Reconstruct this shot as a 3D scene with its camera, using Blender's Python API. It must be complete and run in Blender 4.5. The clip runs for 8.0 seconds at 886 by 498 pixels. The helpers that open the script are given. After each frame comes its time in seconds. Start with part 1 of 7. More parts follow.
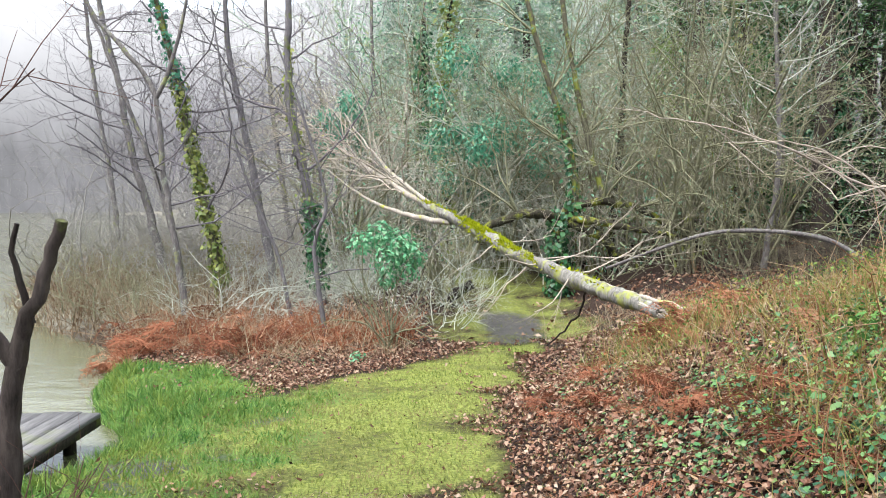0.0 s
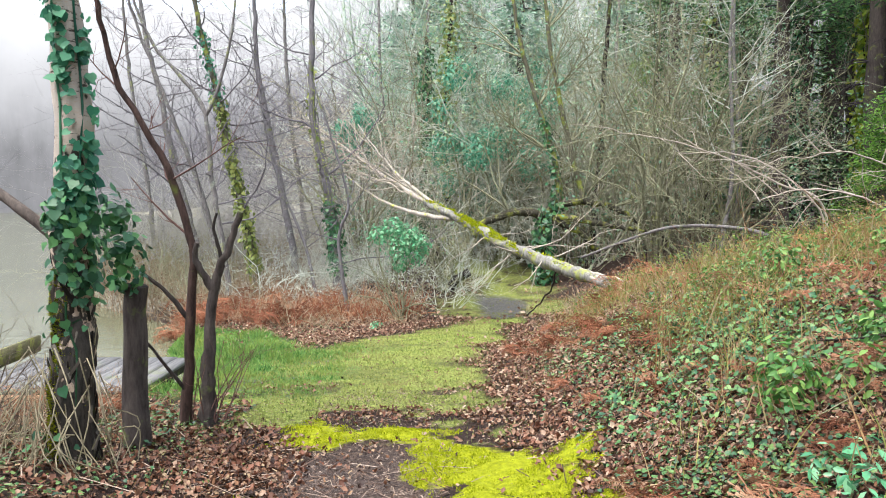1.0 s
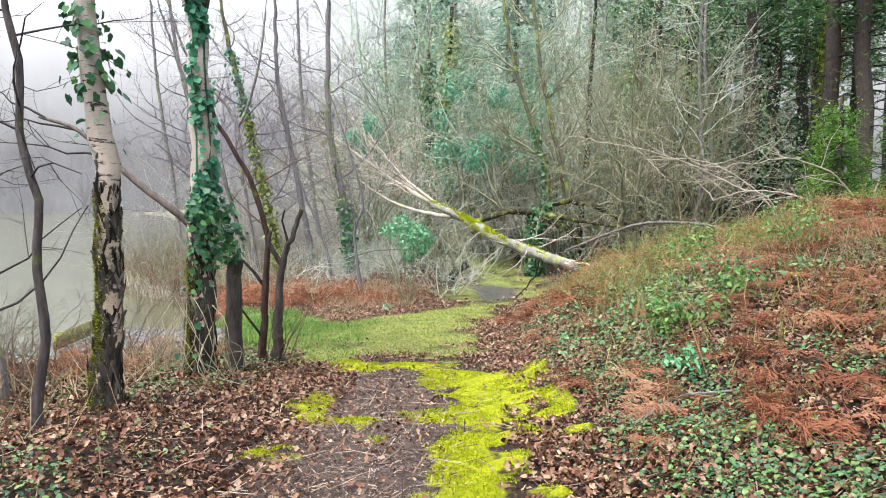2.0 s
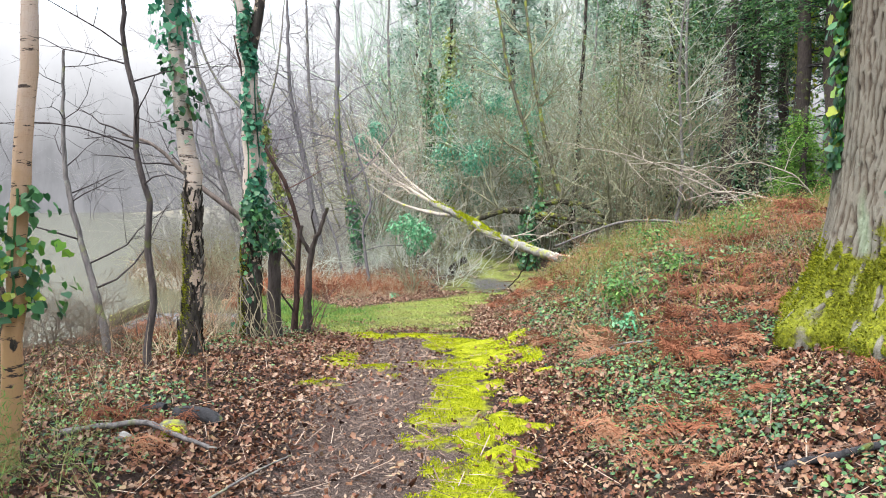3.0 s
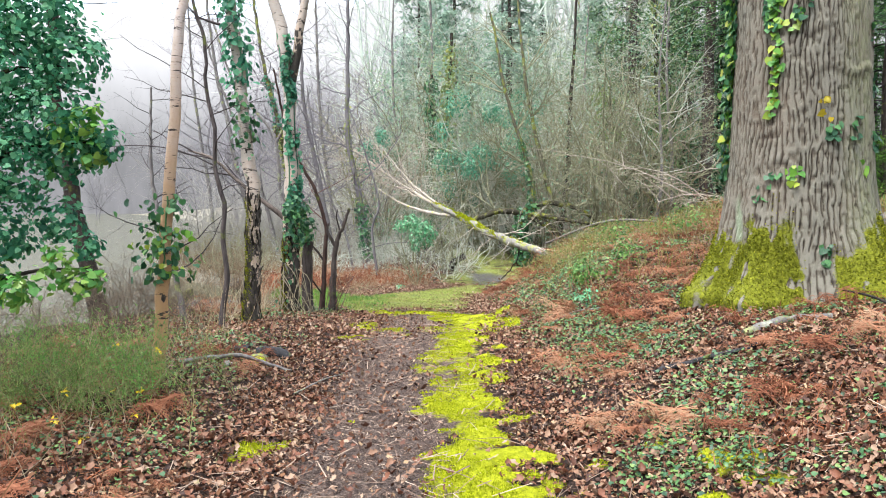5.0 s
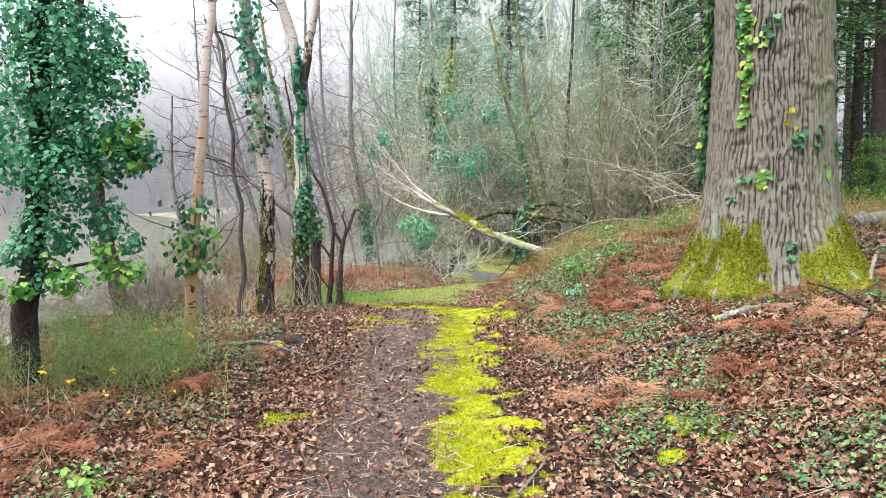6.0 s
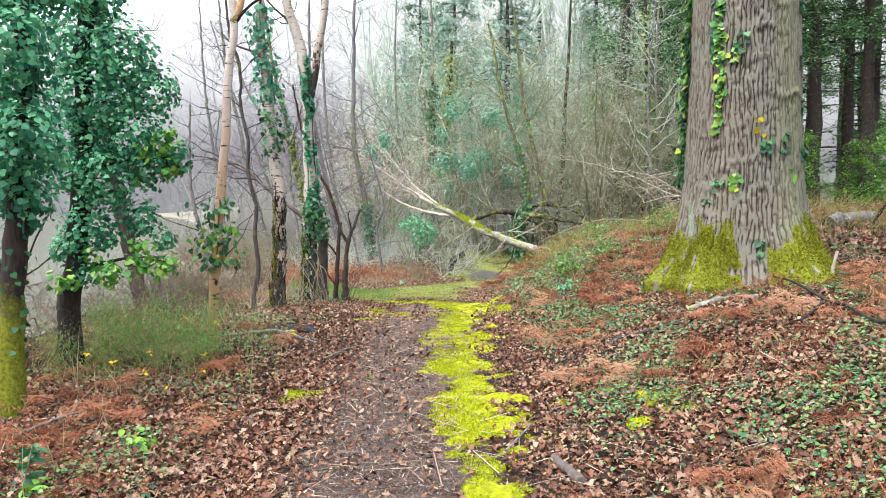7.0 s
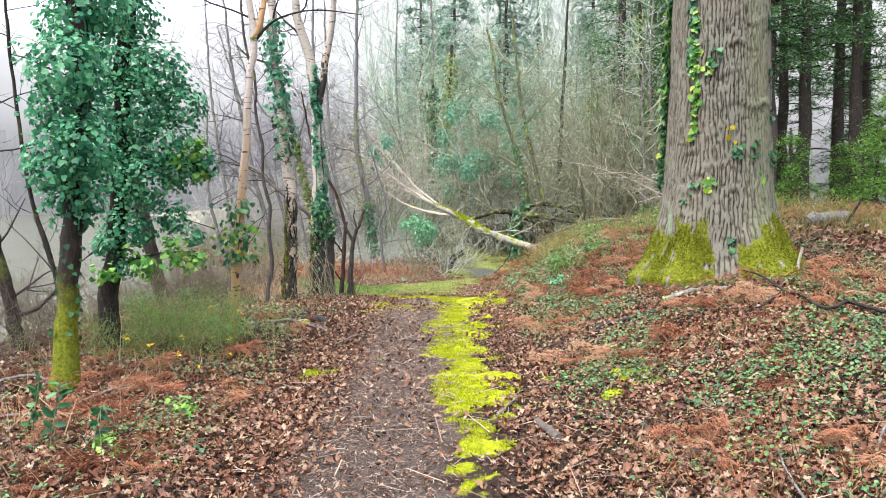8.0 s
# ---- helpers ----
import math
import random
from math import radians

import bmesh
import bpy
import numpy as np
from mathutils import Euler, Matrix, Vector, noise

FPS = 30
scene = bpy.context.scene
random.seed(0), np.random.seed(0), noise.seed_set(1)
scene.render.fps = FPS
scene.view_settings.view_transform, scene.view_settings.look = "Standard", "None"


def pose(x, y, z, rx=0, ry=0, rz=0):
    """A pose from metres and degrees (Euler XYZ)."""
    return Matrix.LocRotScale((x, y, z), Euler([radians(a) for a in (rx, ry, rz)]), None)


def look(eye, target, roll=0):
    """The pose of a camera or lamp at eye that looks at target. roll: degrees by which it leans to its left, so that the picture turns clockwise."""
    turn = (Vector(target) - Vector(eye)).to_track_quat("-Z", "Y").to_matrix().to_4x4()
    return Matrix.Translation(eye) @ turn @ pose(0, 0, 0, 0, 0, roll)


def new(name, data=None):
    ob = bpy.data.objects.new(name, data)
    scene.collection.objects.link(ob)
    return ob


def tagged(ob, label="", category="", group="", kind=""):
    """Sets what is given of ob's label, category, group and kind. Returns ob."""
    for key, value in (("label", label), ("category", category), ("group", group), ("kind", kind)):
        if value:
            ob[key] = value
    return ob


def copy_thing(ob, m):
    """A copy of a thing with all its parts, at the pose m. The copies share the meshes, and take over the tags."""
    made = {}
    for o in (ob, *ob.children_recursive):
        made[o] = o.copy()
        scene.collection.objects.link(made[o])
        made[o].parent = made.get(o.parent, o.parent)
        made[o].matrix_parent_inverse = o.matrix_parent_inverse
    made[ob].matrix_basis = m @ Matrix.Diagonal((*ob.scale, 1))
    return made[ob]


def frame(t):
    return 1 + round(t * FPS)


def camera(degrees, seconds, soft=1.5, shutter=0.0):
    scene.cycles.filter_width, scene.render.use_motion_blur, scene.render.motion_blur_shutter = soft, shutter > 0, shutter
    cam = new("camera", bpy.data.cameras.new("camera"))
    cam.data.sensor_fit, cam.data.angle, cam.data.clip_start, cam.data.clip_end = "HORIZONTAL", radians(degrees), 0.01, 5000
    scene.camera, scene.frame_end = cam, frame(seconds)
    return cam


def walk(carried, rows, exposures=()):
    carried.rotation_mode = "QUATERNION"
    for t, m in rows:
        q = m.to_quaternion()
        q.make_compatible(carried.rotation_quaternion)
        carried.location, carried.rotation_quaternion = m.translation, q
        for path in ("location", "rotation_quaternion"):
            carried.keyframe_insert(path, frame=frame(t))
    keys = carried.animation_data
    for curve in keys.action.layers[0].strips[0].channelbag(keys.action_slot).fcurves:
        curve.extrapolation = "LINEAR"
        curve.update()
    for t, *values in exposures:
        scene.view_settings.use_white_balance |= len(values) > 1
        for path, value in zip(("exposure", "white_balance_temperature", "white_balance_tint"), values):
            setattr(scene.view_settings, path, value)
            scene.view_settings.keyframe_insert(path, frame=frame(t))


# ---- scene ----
cam = camera(61.8, 8.0, soft=1.0)
METRES, EYE, TILT, LEAN, TURN = 8.5, 1.45, -3.44, 0.0, 0.0
ROWS = [
    (0.0, 0.0, 0.0, 0.0, -0.0, -0.0, 0.0),
    (0.5, -0.0002, -0.1163, -0.0072, 0.02, 0.0, -0.03),
    (1.0, -0.0017, -0.235, -0.0151, 0.03, -0.0, -0.04),
    (1.5, -0.0033, -0.3451, -0.0222, 0.05, -0.0, 0.01),
    (3.0, -0.0025, -0.6008, -0.0382, 0.13, -0.01, 0.04),
    (3.5, -0.002, -0.6624, -0.0421, 0.13, 0.01, 0.05),
    (4.0, -0.0016, -0.7131, -0.0449, 0.15, 0.03, 0.08),
    (4.5, -0.0017, -0.7586, -0.0474, 0.17, 0.06, 0.09),
    (6.0, -0.0023, -0.8594, -0.0529, 0.22, 0.09, 0.07),
    (6.5, -0.0021, -0.8914, -0.0545, 0.23, 0.1, 0.07),
    (7.0, -0.0014, -0.9254, -0.0562, 0.24, 0.11, 0.09),
    (7.5, -0.0009, -0.9608, -0.0578, 0.24, 0.1, 0.09),
    (8.0, -0.0008, -0.9981, -0.0599, 0.25, 0.09, 0.1),
]
walk(cam, [(t, pose(0, 0, EYE, TILT, LEAN, TURN) @ pose(METRES * x, METRES * y, METRES * z, 90 + pitch, roll, yaw)) for t, x, y, z, yaw, pitch, roll in ROWS],
     exposures=[(0.0, 2.08), (1.5, 2.17), (4.0, 2.20), (8.0, 2.24)])

# ---------------------------------------------------------------- light
SUN_UP, SUN_ROUND = 66.0, 220.0
world = bpy.data.worlds.new("overcast_sky")
scene.world = world
world.use_nodes = True
wn, wl = world.node_tree.nodes, world.node_tree.links
wn.clear()
sky = wn.new("ShaderNodeTexSky")
sky.sky_type = "NISHITA"
sky.sun_disc = False
sky.sun_elevation, sky.sun_rotation = radians(SUN_UP), radians(SUN_ROUND)
sky.dust_density, sky.air_density = 4.0, 1.0
back_sky = wn.new("ShaderNodeBackground")
back_sky.inputs["Strength"].default_value = 0.05
wl.new(sky.outputs[0], back_sky.inputs["Color"])
back_cloud = wn.new("ShaderNodeBackground")
back_cloud.inputs["Color"].default_value = (0.88, 0.95, 1.05, 1)
back_cloud.inputs["Strength"].default_value = 0.42
both = wn.new("ShaderNodeAddShader")
wout = wn.new("ShaderNodeOutputWorld")
wl.new(back_sky.outputs[0], both.inputs[0])
wl.new(back_cloud.outputs[0], both.inputs[1])
wl.new(both.outputs[0], wout.inputs["Surface"])

sun = new("sun", bpy.data.lights.new("sun", "SUN"))
sun.data.energy, sun.data.angle, sun.data.color = 1.5, radians(35), (1.0, 0.985, 0.97)
sun_way = Vector((math.sin(radians(SUN_ROUND)) * math.cos(radians(SUN_UP)), math.cos(radians(SUN_ROUND)) * math.cos(radians(SUN_UP)), math.sin(radians(SUN_UP))))
sun.matrix_world = look(sun_way * 50, (0, 0, 0))

rng = np.random.default_rng(7)


# ---------------------------------------------------------------- materials
class Mat:
    """A node material with short calls for its parts."""

    def __init__(self, name, rough=0.8, metal=0.0, spec=0.3):
        self.m = bpy.data.materials.new(name)
        self.m.use_nodes = True
        self.n, self.l = self.m.node_tree.nodes, self.m.node_tree.links
        self.b = self.n["Principled BSDF"]
        self.b.inputs["Roughness"].default_value = rough
        self.b.inputs["Metallic"].default_value = metal
        self.b.inputs["Specular IOR Level"].default_value = spec
        self.co = self.n.new("ShaderNodeTexCoord").outputs["Object"]

    def set(self, socket, value):
        if isinstance(value, bpy.types.NodeSocket):
            self.l.new(value, socket)
        else:
            socket.default_value = value

    def scaled(self, sx, sy, sz):
        mp = self.n.new("ShaderNodeMapping")
        mp.inputs["Scale"].default_value = (sx, sy, sz)
        self.l.new(self.co, mp.inputs["Vector"])
        return mp.outputs[0]

    def noise(self, scale, detail=4, rough=0.6, co=None, warp=0.0):
        k = self.n.new("ShaderNodeTexNoise")
        k.inputs["Scale"].default_value, k.inputs["Detail"].default_value = scale, detail
        k.inputs["Roughness"].default_value, k.inputs["Distortion"].default_value = rough, warp
        self.l.new(co or self.co, k.inputs["Vector"])
        return k.outputs["Fac"]

    def ramp(self, fac, *stops):
        k = self.n.new("ShaderNodeValToRGB")
        el = k.color_ramp.elements
        while len(el) < len(stops):
            el.new(0.5)
        for e, (p, c) in zip(el, stops):
            e.position = p
            e.color = (*c, 1) if len(c) == 3 else c
        self.l.new(fac, k.inputs["Fac"])
        return k.outputs["Color"]

    def step(self, fac, lo, hi):
        k = self.n.new("ShaderNodeMapRange")
        k.inputs["From Min"].default_value, k.inputs["From Max"].default_value = lo, hi
        self.l.new(fac, k.inputs["Value"])
        return k.outputs[0]

    def math(self, op, a, b):
        k = self.n.new("ShaderNodeMath")
        k.operation = op
        self.set(k.inputs[0], a)
        self.set(k.inputs[1], b)
        return k.outputs[0]

    def mix(self, fac, a, b, blend="MIX"):
        k = self.n.new("ShaderNodeMix")
        k.data_type, k.blend_type = "RGBA", blend
        self.set(k.inputs[0], fac)
        self.set(k.inputs[6], (*a, 1) if isinstance(a, tuple) else a)
        self.set(k.inputs[7], (*b, 1) if isinstance(b, tuple) else b)
        return k.outputs[2]

    def attr(self, name):
        k = self.n.new("ShaderNodeAttribute")
        k.attribute_name = name
        return k.outputs["Fac"]

    def island(self):
        return self.n.new("ShaderNodeNewGeometry").outputs["Random Per Island"]

    def each(self):
        return self.n.new("ShaderNodeObjectInfo").outputs["Random"]

    def colour(self, c):
        self.set(self.b.inputs["Base Color"], (*c, 1) if isinstance(c, tuple) else c)
        return self

    def bump(self, height, depth=0.01, strength=1.0):
        k = self.n.new("ShaderNodeBump")
        k.inputs["Distance"].default_value, k.inputs["Strength"].default_value = depth, strength
        self.l.new(height, k.inputs["Height"])
        self.l.new(k.outputs[0], self.b.inputs["Normal"])
        return self

    def leafy(self, amount=0.35):
        """Light that comes through thin leaves."""
        t = self.n.new("ShaderNodeBsdfTranslucent")
        src = self.b.inputs["Base Color"]
        if src.links:
            self.l.new(src.links[0].from_socket, t.inputs["Color"])
        else:
            t.inputs["Color"].default_value = src.default_value
        k = self.n.new("ShaderNodeMixShader")
        k.inputs[0].default_value = amount
        self.l.new(self.b.outputs[0], k.inputs[1])
        self.l.new(t.outputs[0], k.inputs[2])
        self.l.new(k.outputs[0], self.n["Material Output"].inputs["Surface"])
        return self


def leaf_mat(name, *cols, rough=0.5, spec=0.35, thin=0.3, drift=None):
    """Leaves that differ one from another between the given colours, with blotches."""
    m = Mat(name, rough, 0, spec)
    stops = [(i / max(1, len(cols) - 1), c) for i, c in enumerate(cols)]
    c = m.ramp(m.island(), *stops)
    if drift:
        c = m.mix(m.math("MULTIPLY", m.step(m.math("ADD", m.noise(1.7, 5, 0.7), m.math("MULTIPLY", m.noise(7, 3, 0.6), 0.3)), 0.58, 0.78), 0.8), c, drift)
    c = m.mix(m.math("MULTIPLY", m.noise(35, 3), 0.55), c, (0.4, 0.4, 0.4), "MULTIPLY")
    m.colour(c)
    return (m.leafy(thin) if thin else m).m


def bark_mat(name, dark, light, patch=(0.2, 0.25, 0.08), patch_amount=0.0, fine=40, rough=0.9, lichen=0.0):
    m = Mat(name, rough, 0, 0.2)
    long = m.scaled(1, 1, 0.22)
    g = m.noise(fine, 6, 0.7, long)
    c = m.ramp(g, (0.3, dark), (0.7, light))
    big = m.noise(4.0, 3, 0.6)
    c = m.mix(m.math("MULTIPLY", big, 0.5), c, dark)
    if lichen:
        c = m.mix(m.math("MULTIPLY", m.step(m.noise(9, 5, 0.7), 0.55, 0.68), lichen), c, (0.42, 0.46, 0.36))
    if patch_amount:
        c = m.mix(m.math("MULTIPLY", m.step(m.noise(5.5, 4, 0.65), 0.62 - 0.25 * patch_amount, 0.72 - 0.2 * patch_amount), 0.9), c, patch)
    m.colour(c).bump(g, 0.012, 0.9)
    return m.m


def moss_col(m, scale=30):
    g = m.noise(scale, 5, 0.75)
    return m.ramp(g, (0.25, (0.14, 0.16, 0.008)), (0.5, (0.32, 0.35, 0.010)), (0.75, (0.46, 0.48, 0.02)))


MAT = {}

# Woodland floor: soil and leaf mould, with moss, grass, trodden earth and wet mud laid over it.
m = Mat("woodland_floor", 0.95, 0, 0.15)
grain = m.noise(55, 6, 0.75)
mid = m.noise(9, 5, 0.7)
soil = m.ramp(grain, (0.25, (0.016, 0.011, 0.009)), (0.5, (0.05, 0.034, 0.026)), (0.75, (0.13, 0.09, 0.07)))
cell = m.n.new("ShaderNodeTexVoronoi")
cell.inputs["Scale"].default_value = 26
m.l.new(m.co, cell.inputs["Vector"])
bits = m.n.new("ShaderNodeSeparateColor")
m.l.new(cell.outputs["Color"], bits.inputs[0])
mould = m.ramp(bits.outputs[0], (0.0, (0.03, 0.017, 0.013)), (0.4, (0.10, 0.052, 0.036)), (0.7, (0.18, 0.105, 0.075)), (1.0, (0.32, 0.22, 0.17)))
soil = m.mix(0.65, soil, m.mix(m.step(cell.outputs["Distance"], 0.02, 0.035), mould, (0.03, 0.018, 0.014)))
earth = m.ramp(m.noise(120, 6, 0.8), (0.32, (0.018, 0.013, 0.012)), (0.5, (0.092, 0.066, 0.056)), (0.7, (0.30, 0.24, 0.205)))
turf = m.ramp(m.noise(38, 5, 0.75), (0.28, (0.055, 0.062, 0.024)), (0.48, (0.18, 0.22, 0.05)), (0.62, (0.30, 0.33, 0.085)), (0.8, (0.38, 0.34, 0.17)))
lush = m.ramp(m.noise(30, 5, 0.75), (0.25, (0.035, 0.07, 0.02)), (0.5, (0.10, 0.21, 0.04)), (0.62, (0.09, 0.075, 0.05)), (0.8, (0.22, 0.36, 0.09)))
edge = m.math("SUBTRACT", m.math("MULTIPLY", m.math("ADD", m.noise(3.2, 5, 0.65), m.noise(14, 5, 0.7)), 0.8), 0.8)


def over(base, name, colour, soft=0.16):
    k = m.step(m.math("ADD", m.attr(name), edge), 0.5 - soft, 0.5 + soft)
    return m.mix(k, base, colour)


c = over(soil, "earth", earth, 0.25)
c = over(c, "grass", turf, 0.25)
c = over(c, "lush", lush, 0.25)
c = over(c, "swamp", m.ramp(m.noise(14, 6, 0.75), (0.3, (0.10, 0.095, 0.07)), (0.7, (0.30, 0.28, 0.22))), 0.3)
c = over(c, "mud", m.ramp(grain, (0.3, (0.035, 0.034, 0.033)), (0.7, (0.12, 0.115, 0.11))), 0.2)
c = over(c, "moss", moss_col(m, 26), 0.12)
m.colour(c)
wet = m.step(m.math("ADD", m.attr("mud"), edge), 0.35, 0.7)
m.set(m.b.inputs["Roughness"], m.math("SUBTRACT", 0.95, m.math("MULTIPLY", wet, 0.5)))
m.bump(m.math("ADD", grain, mid), 0.03, 1.0)
MAT["floor"] = m.m

m = Mat("lake_water", 0.12, 0, 0.3)
m.colour(m.ramp(m.noise(0.5, 4, 0.6), (0.35, (0.085, 0.090, 0.05)), (0.65, (0.12, 0.122, 0.075))))
m.bump(m.noise(1.8, 4, 0.6, m.scaled(1.0, 2.6, 1)), 0.03, 0.35)
MAT["water"] = m.m

# Oak bark with moss and lichen at the foot.
m = Mat("oak_bark", 0.92, 0, 0.2)
g = m.noise(70, 6, 0.75, m.scaled(1, 1, 0.3))
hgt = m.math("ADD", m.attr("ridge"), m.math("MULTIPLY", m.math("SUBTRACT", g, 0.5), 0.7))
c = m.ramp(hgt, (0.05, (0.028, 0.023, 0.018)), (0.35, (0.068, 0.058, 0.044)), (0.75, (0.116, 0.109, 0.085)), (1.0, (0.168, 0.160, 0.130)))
c = m.mix(m.math("MULTIPLY", m.step(m.noise(1.6, 4, 0.6), 0.45, 0.7), 0.35), c, (0.17, 0.12, 0.09))
c = m.mix(m.math("MULTIPLY", m.math("MULTIPLY", m.attr("algae"), m.step(m.noise(14, 5, 0.7), 0.3, 0.6)), 0.6), c, (0.17, 0.19, 0.10))
c = m.mix(m.math("MULTIPLY", m.step(m.noise(22, 4, 0.7), 0.62, 0.70), 0.4), c, (0.24, 0.26, 0.20))
c = m.mix(m.step(m.math("MULTIPLY", m.attr("lichen"), m.math("ADD", m.noise(12, 5, 0.75), 0.35)), 0.42, 0.78), c, m.ramp(m.noise(40, 5, 0.7), (0.3, (0.13, 0.16, 0.10)), (0.7, (0.24, 0.28, 0.20))))
k = m.step(m.math("ADD", m.attr("moss"), m.math("SUBTRACT", m.math("MULTIPLY", m.noise(11, 5, 0.75), 1.1), 0.55)), 0.40, 0.6)
c = m.mix(k, c, m.ramp(m.noise(45, 5, 0.75), (0.3, (0.05, 0.055, 0.006)), (0.55, (0.15, 0.165, 0.012)), (0.8, (0.28, 0.30, 0.022))))
m.colour(c).bump(g, 0.010, 0.9)
MAT["oak"] = m.m


# Birch bark: pale with dark bands, darker and cracked at the foot.
def birch_mat(name, pale, warm, dark_foot):
    m = Mat(name, 0.7, 0, 0.3)
    band = m.noise(7, 4, 0.7, m.scaled(1.2, 1.2, 6.0))
    c = m.mix(m.step(m.math("ADD", m.attr("foot"), m.math("MULTIPLY", m.noise(5, 4, 0.6), 0.6)), 0.35, 0.95), pale, warm)
    c = m.mix(m.step(band, 0.575, 0.62), c, (0.035, 0.025, 0.02))
    c = m.mix(m.step(m.noise(60, 3, 0.6, m.scaled(0.5, 0.5, 5)), 0.58, 0.7), c, (0.35, 0.22, 0.15))
    eyes = m.noise(11, 3, 0.6, m.scaled(1, 1, 0.75))
    foot = m.step(m.math("ADD", eyes, m.math("MULTIPLY", m.attr("foot"), dark_foot)), 0.69, 0.72)
    rough_bark = m.ramp(m.noise(40, 5, 0.75, m.scaled(1, 1, 0.25)), (0.32, (0.004, 0.0035, 0.003)), (0.7, (0.06, 0.05, 0.04)))
    c = m.mix(foot, c, rough_bark)
    moss = m.step(m.math("MULTIPLY", m.attr("foot"), m.noise(6, 4, 0.7)), 0.5, 0.6)
    c = m.mix(moss, c, (0.10, 0.115, 0.015))
    m.colour(c).bump(m.noise(45, 5, 0.7, m.scaled(1, 1, 0.4)), 0.01, 0.7)
    return m.m


MAT["birch_warm"] = birch_mat("orange_birch_bark", (0.48, 0.41, 0.37), (0.42, 0.25, 0.12), 0.03)
MAT["birch_white"] = birch_mat("white_birch_bark", (0.36, 0.32, 0.28), (0.38, 0.29, 0.22), 0.42)
MAT["dark_bark"] = bark_mat("dark_bark", (0.007, 0.0055, 0.005), (0.055, 0.043, 0.036), (0.07, 0.085, 0.015), 0.2)
m = Mat("moss_footed_bark", 0.92, 0, 0.15)
g = m.noise(40, 6, 0.7, m.scaled(1, 1, 0.22))
c = m.ramp(g, (0.3, (0.007, 0.0055, 0.005)), (0.7, (0.055, 0.043, 0.036)))
c = m.mix(m.step(m.math("ADD", m.attr("foot"), m.math("MULTIPLY", m.noise(8, 5, 0.7), 0.9)), 0.75, 1.05), c, m.ramp(m.noise(50, 5, 0.7), (0.3, (0.05, 0.06, 0.006)), (0.7, (0.20, 0.22, 0.02))))
m.colour(c).bump(g, 0.012, 0.9)
MAT["moss_foot"] = m.m
MAT["red_bark"] = bark_mat("reddish_bark", (0.012, 0.007, 0.006), (0.085, 0.05, 0.04), (0.08, 0.09, 0.02), 0.1)
MAT["umber_bark"] = bark_mat("grey_umber_bark", (0.018, 0.015, 0.015), (0.12, 0.10, 0.095), (0.10, 0.12, 0.03), 0.2)
MAT["mossy_bark"] = bark_mat("mossy_bark", (0.045, 0.042, 0.03), (0.16, 0.15, 0.10), (0.20, 0.23, 0.04), 0.6)
MAT["grey_bark"] = bark_mat("grey_bark", (0.06, 0.055, 0.055), (0.24, 0.22, 0.21), (0.2, 0.22, 0.08), 0.2, lichen=0.5)
MAT["pale_bark"] = bark_mat("pale_dead_bark", (0.22, 0.19, 0.155), (0.50, 0.45, 0.39), (0.38, 0.40, 0.04), 0.25, lichen=0.4)
MAT["fallen"] = bark_mat("fallen_trunk_bark", (0.05, 0.045, 0.038), (0.34, 0.325, 0.295), (0.24, 0.26, 0.05), 0.45, fine=30, lichen=0.6)
MAT["pine_bark"] = bark_mat("conifer_bark", (0.025, 0.02, 0.018), (0.10, 0.08, 0.07), (0.12, 0.14, 0.03), 0.2)
# Grey twigs lightened in colour to read as seen through haze.
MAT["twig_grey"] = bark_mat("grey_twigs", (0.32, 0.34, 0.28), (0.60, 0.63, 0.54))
# Twigs of the deep wood, paled in colour to stand for haze.
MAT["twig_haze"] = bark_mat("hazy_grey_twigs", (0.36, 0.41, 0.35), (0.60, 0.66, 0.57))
MAT["twig_tan"] = bark_mat("tan_twigs", (0.11, 0.11, 0.062), (0.36, 0.36, 0.235))
MAT["twig_umber"] = bark_mat("umber_twigs", (0.05, 0.042, 0.03), (0.22, 0.19, 0.135))
# Far shore brush, greyed in colour for the mist over it.
MAT["twig_swamp"] = bark_mat("hazed_swamp_twigs", (0.16, 0.155, 0.14), (0.36, 0.345, 0.32))
MAT["twig_dark"] = bark_mat("dark_twigs", (0.015, 0.012, 0.013), (0.07, 0.057, 0.058))
# Far trees by the lake: haze is put into bark and twig colours.
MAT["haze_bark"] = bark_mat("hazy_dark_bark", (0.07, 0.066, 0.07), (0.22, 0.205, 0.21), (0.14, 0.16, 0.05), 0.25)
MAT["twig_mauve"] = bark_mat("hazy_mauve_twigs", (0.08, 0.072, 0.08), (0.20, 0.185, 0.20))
MAT["twig_mist"] = bark_mat("mist_paled_twigs", (0.15, 0.14, 0.15), (0.27, 0.255, 0.275))
MAT["heart"] = bark_mat("cut_wood", (0.20, 0.12, 0.07), (0.42, 0.28, 0.17), fine=60)
MAT["char"] = bark_mat("charred_wood", (0.012, 0.012, 0.013), (0.06, 0.06, 0.065), (0.13, 0.15, 0.02), 0.12)
m = Mat("weathered_boards", 0.85, 0, 0.15)
g = m.noise(45, 5, 0.7, m.scaled(1, 0.08, 1))
c = m.ramp(g, (0.3, (0.075, 0.073, 0.072)), (0.7, (0.19, 0.186, 0.185)))
c = m.mix(m.math("MULTIPLY", m.step(m.noise(2.5, 4, 0.6), 0.5, 0.65), 0.6), c, (0.14, 0.16, 0.07))
m.colour(c).bump(g, 0.002, 0.4)
MAT["deck"] = m.m
MAT["deck_green"] = bark_mat("algae_covered_board", (0.09, 0.085, 0.04), (0.20, 0.18, 0.10), (0.26, 0.27, 0.06), 0.5, fine=50)

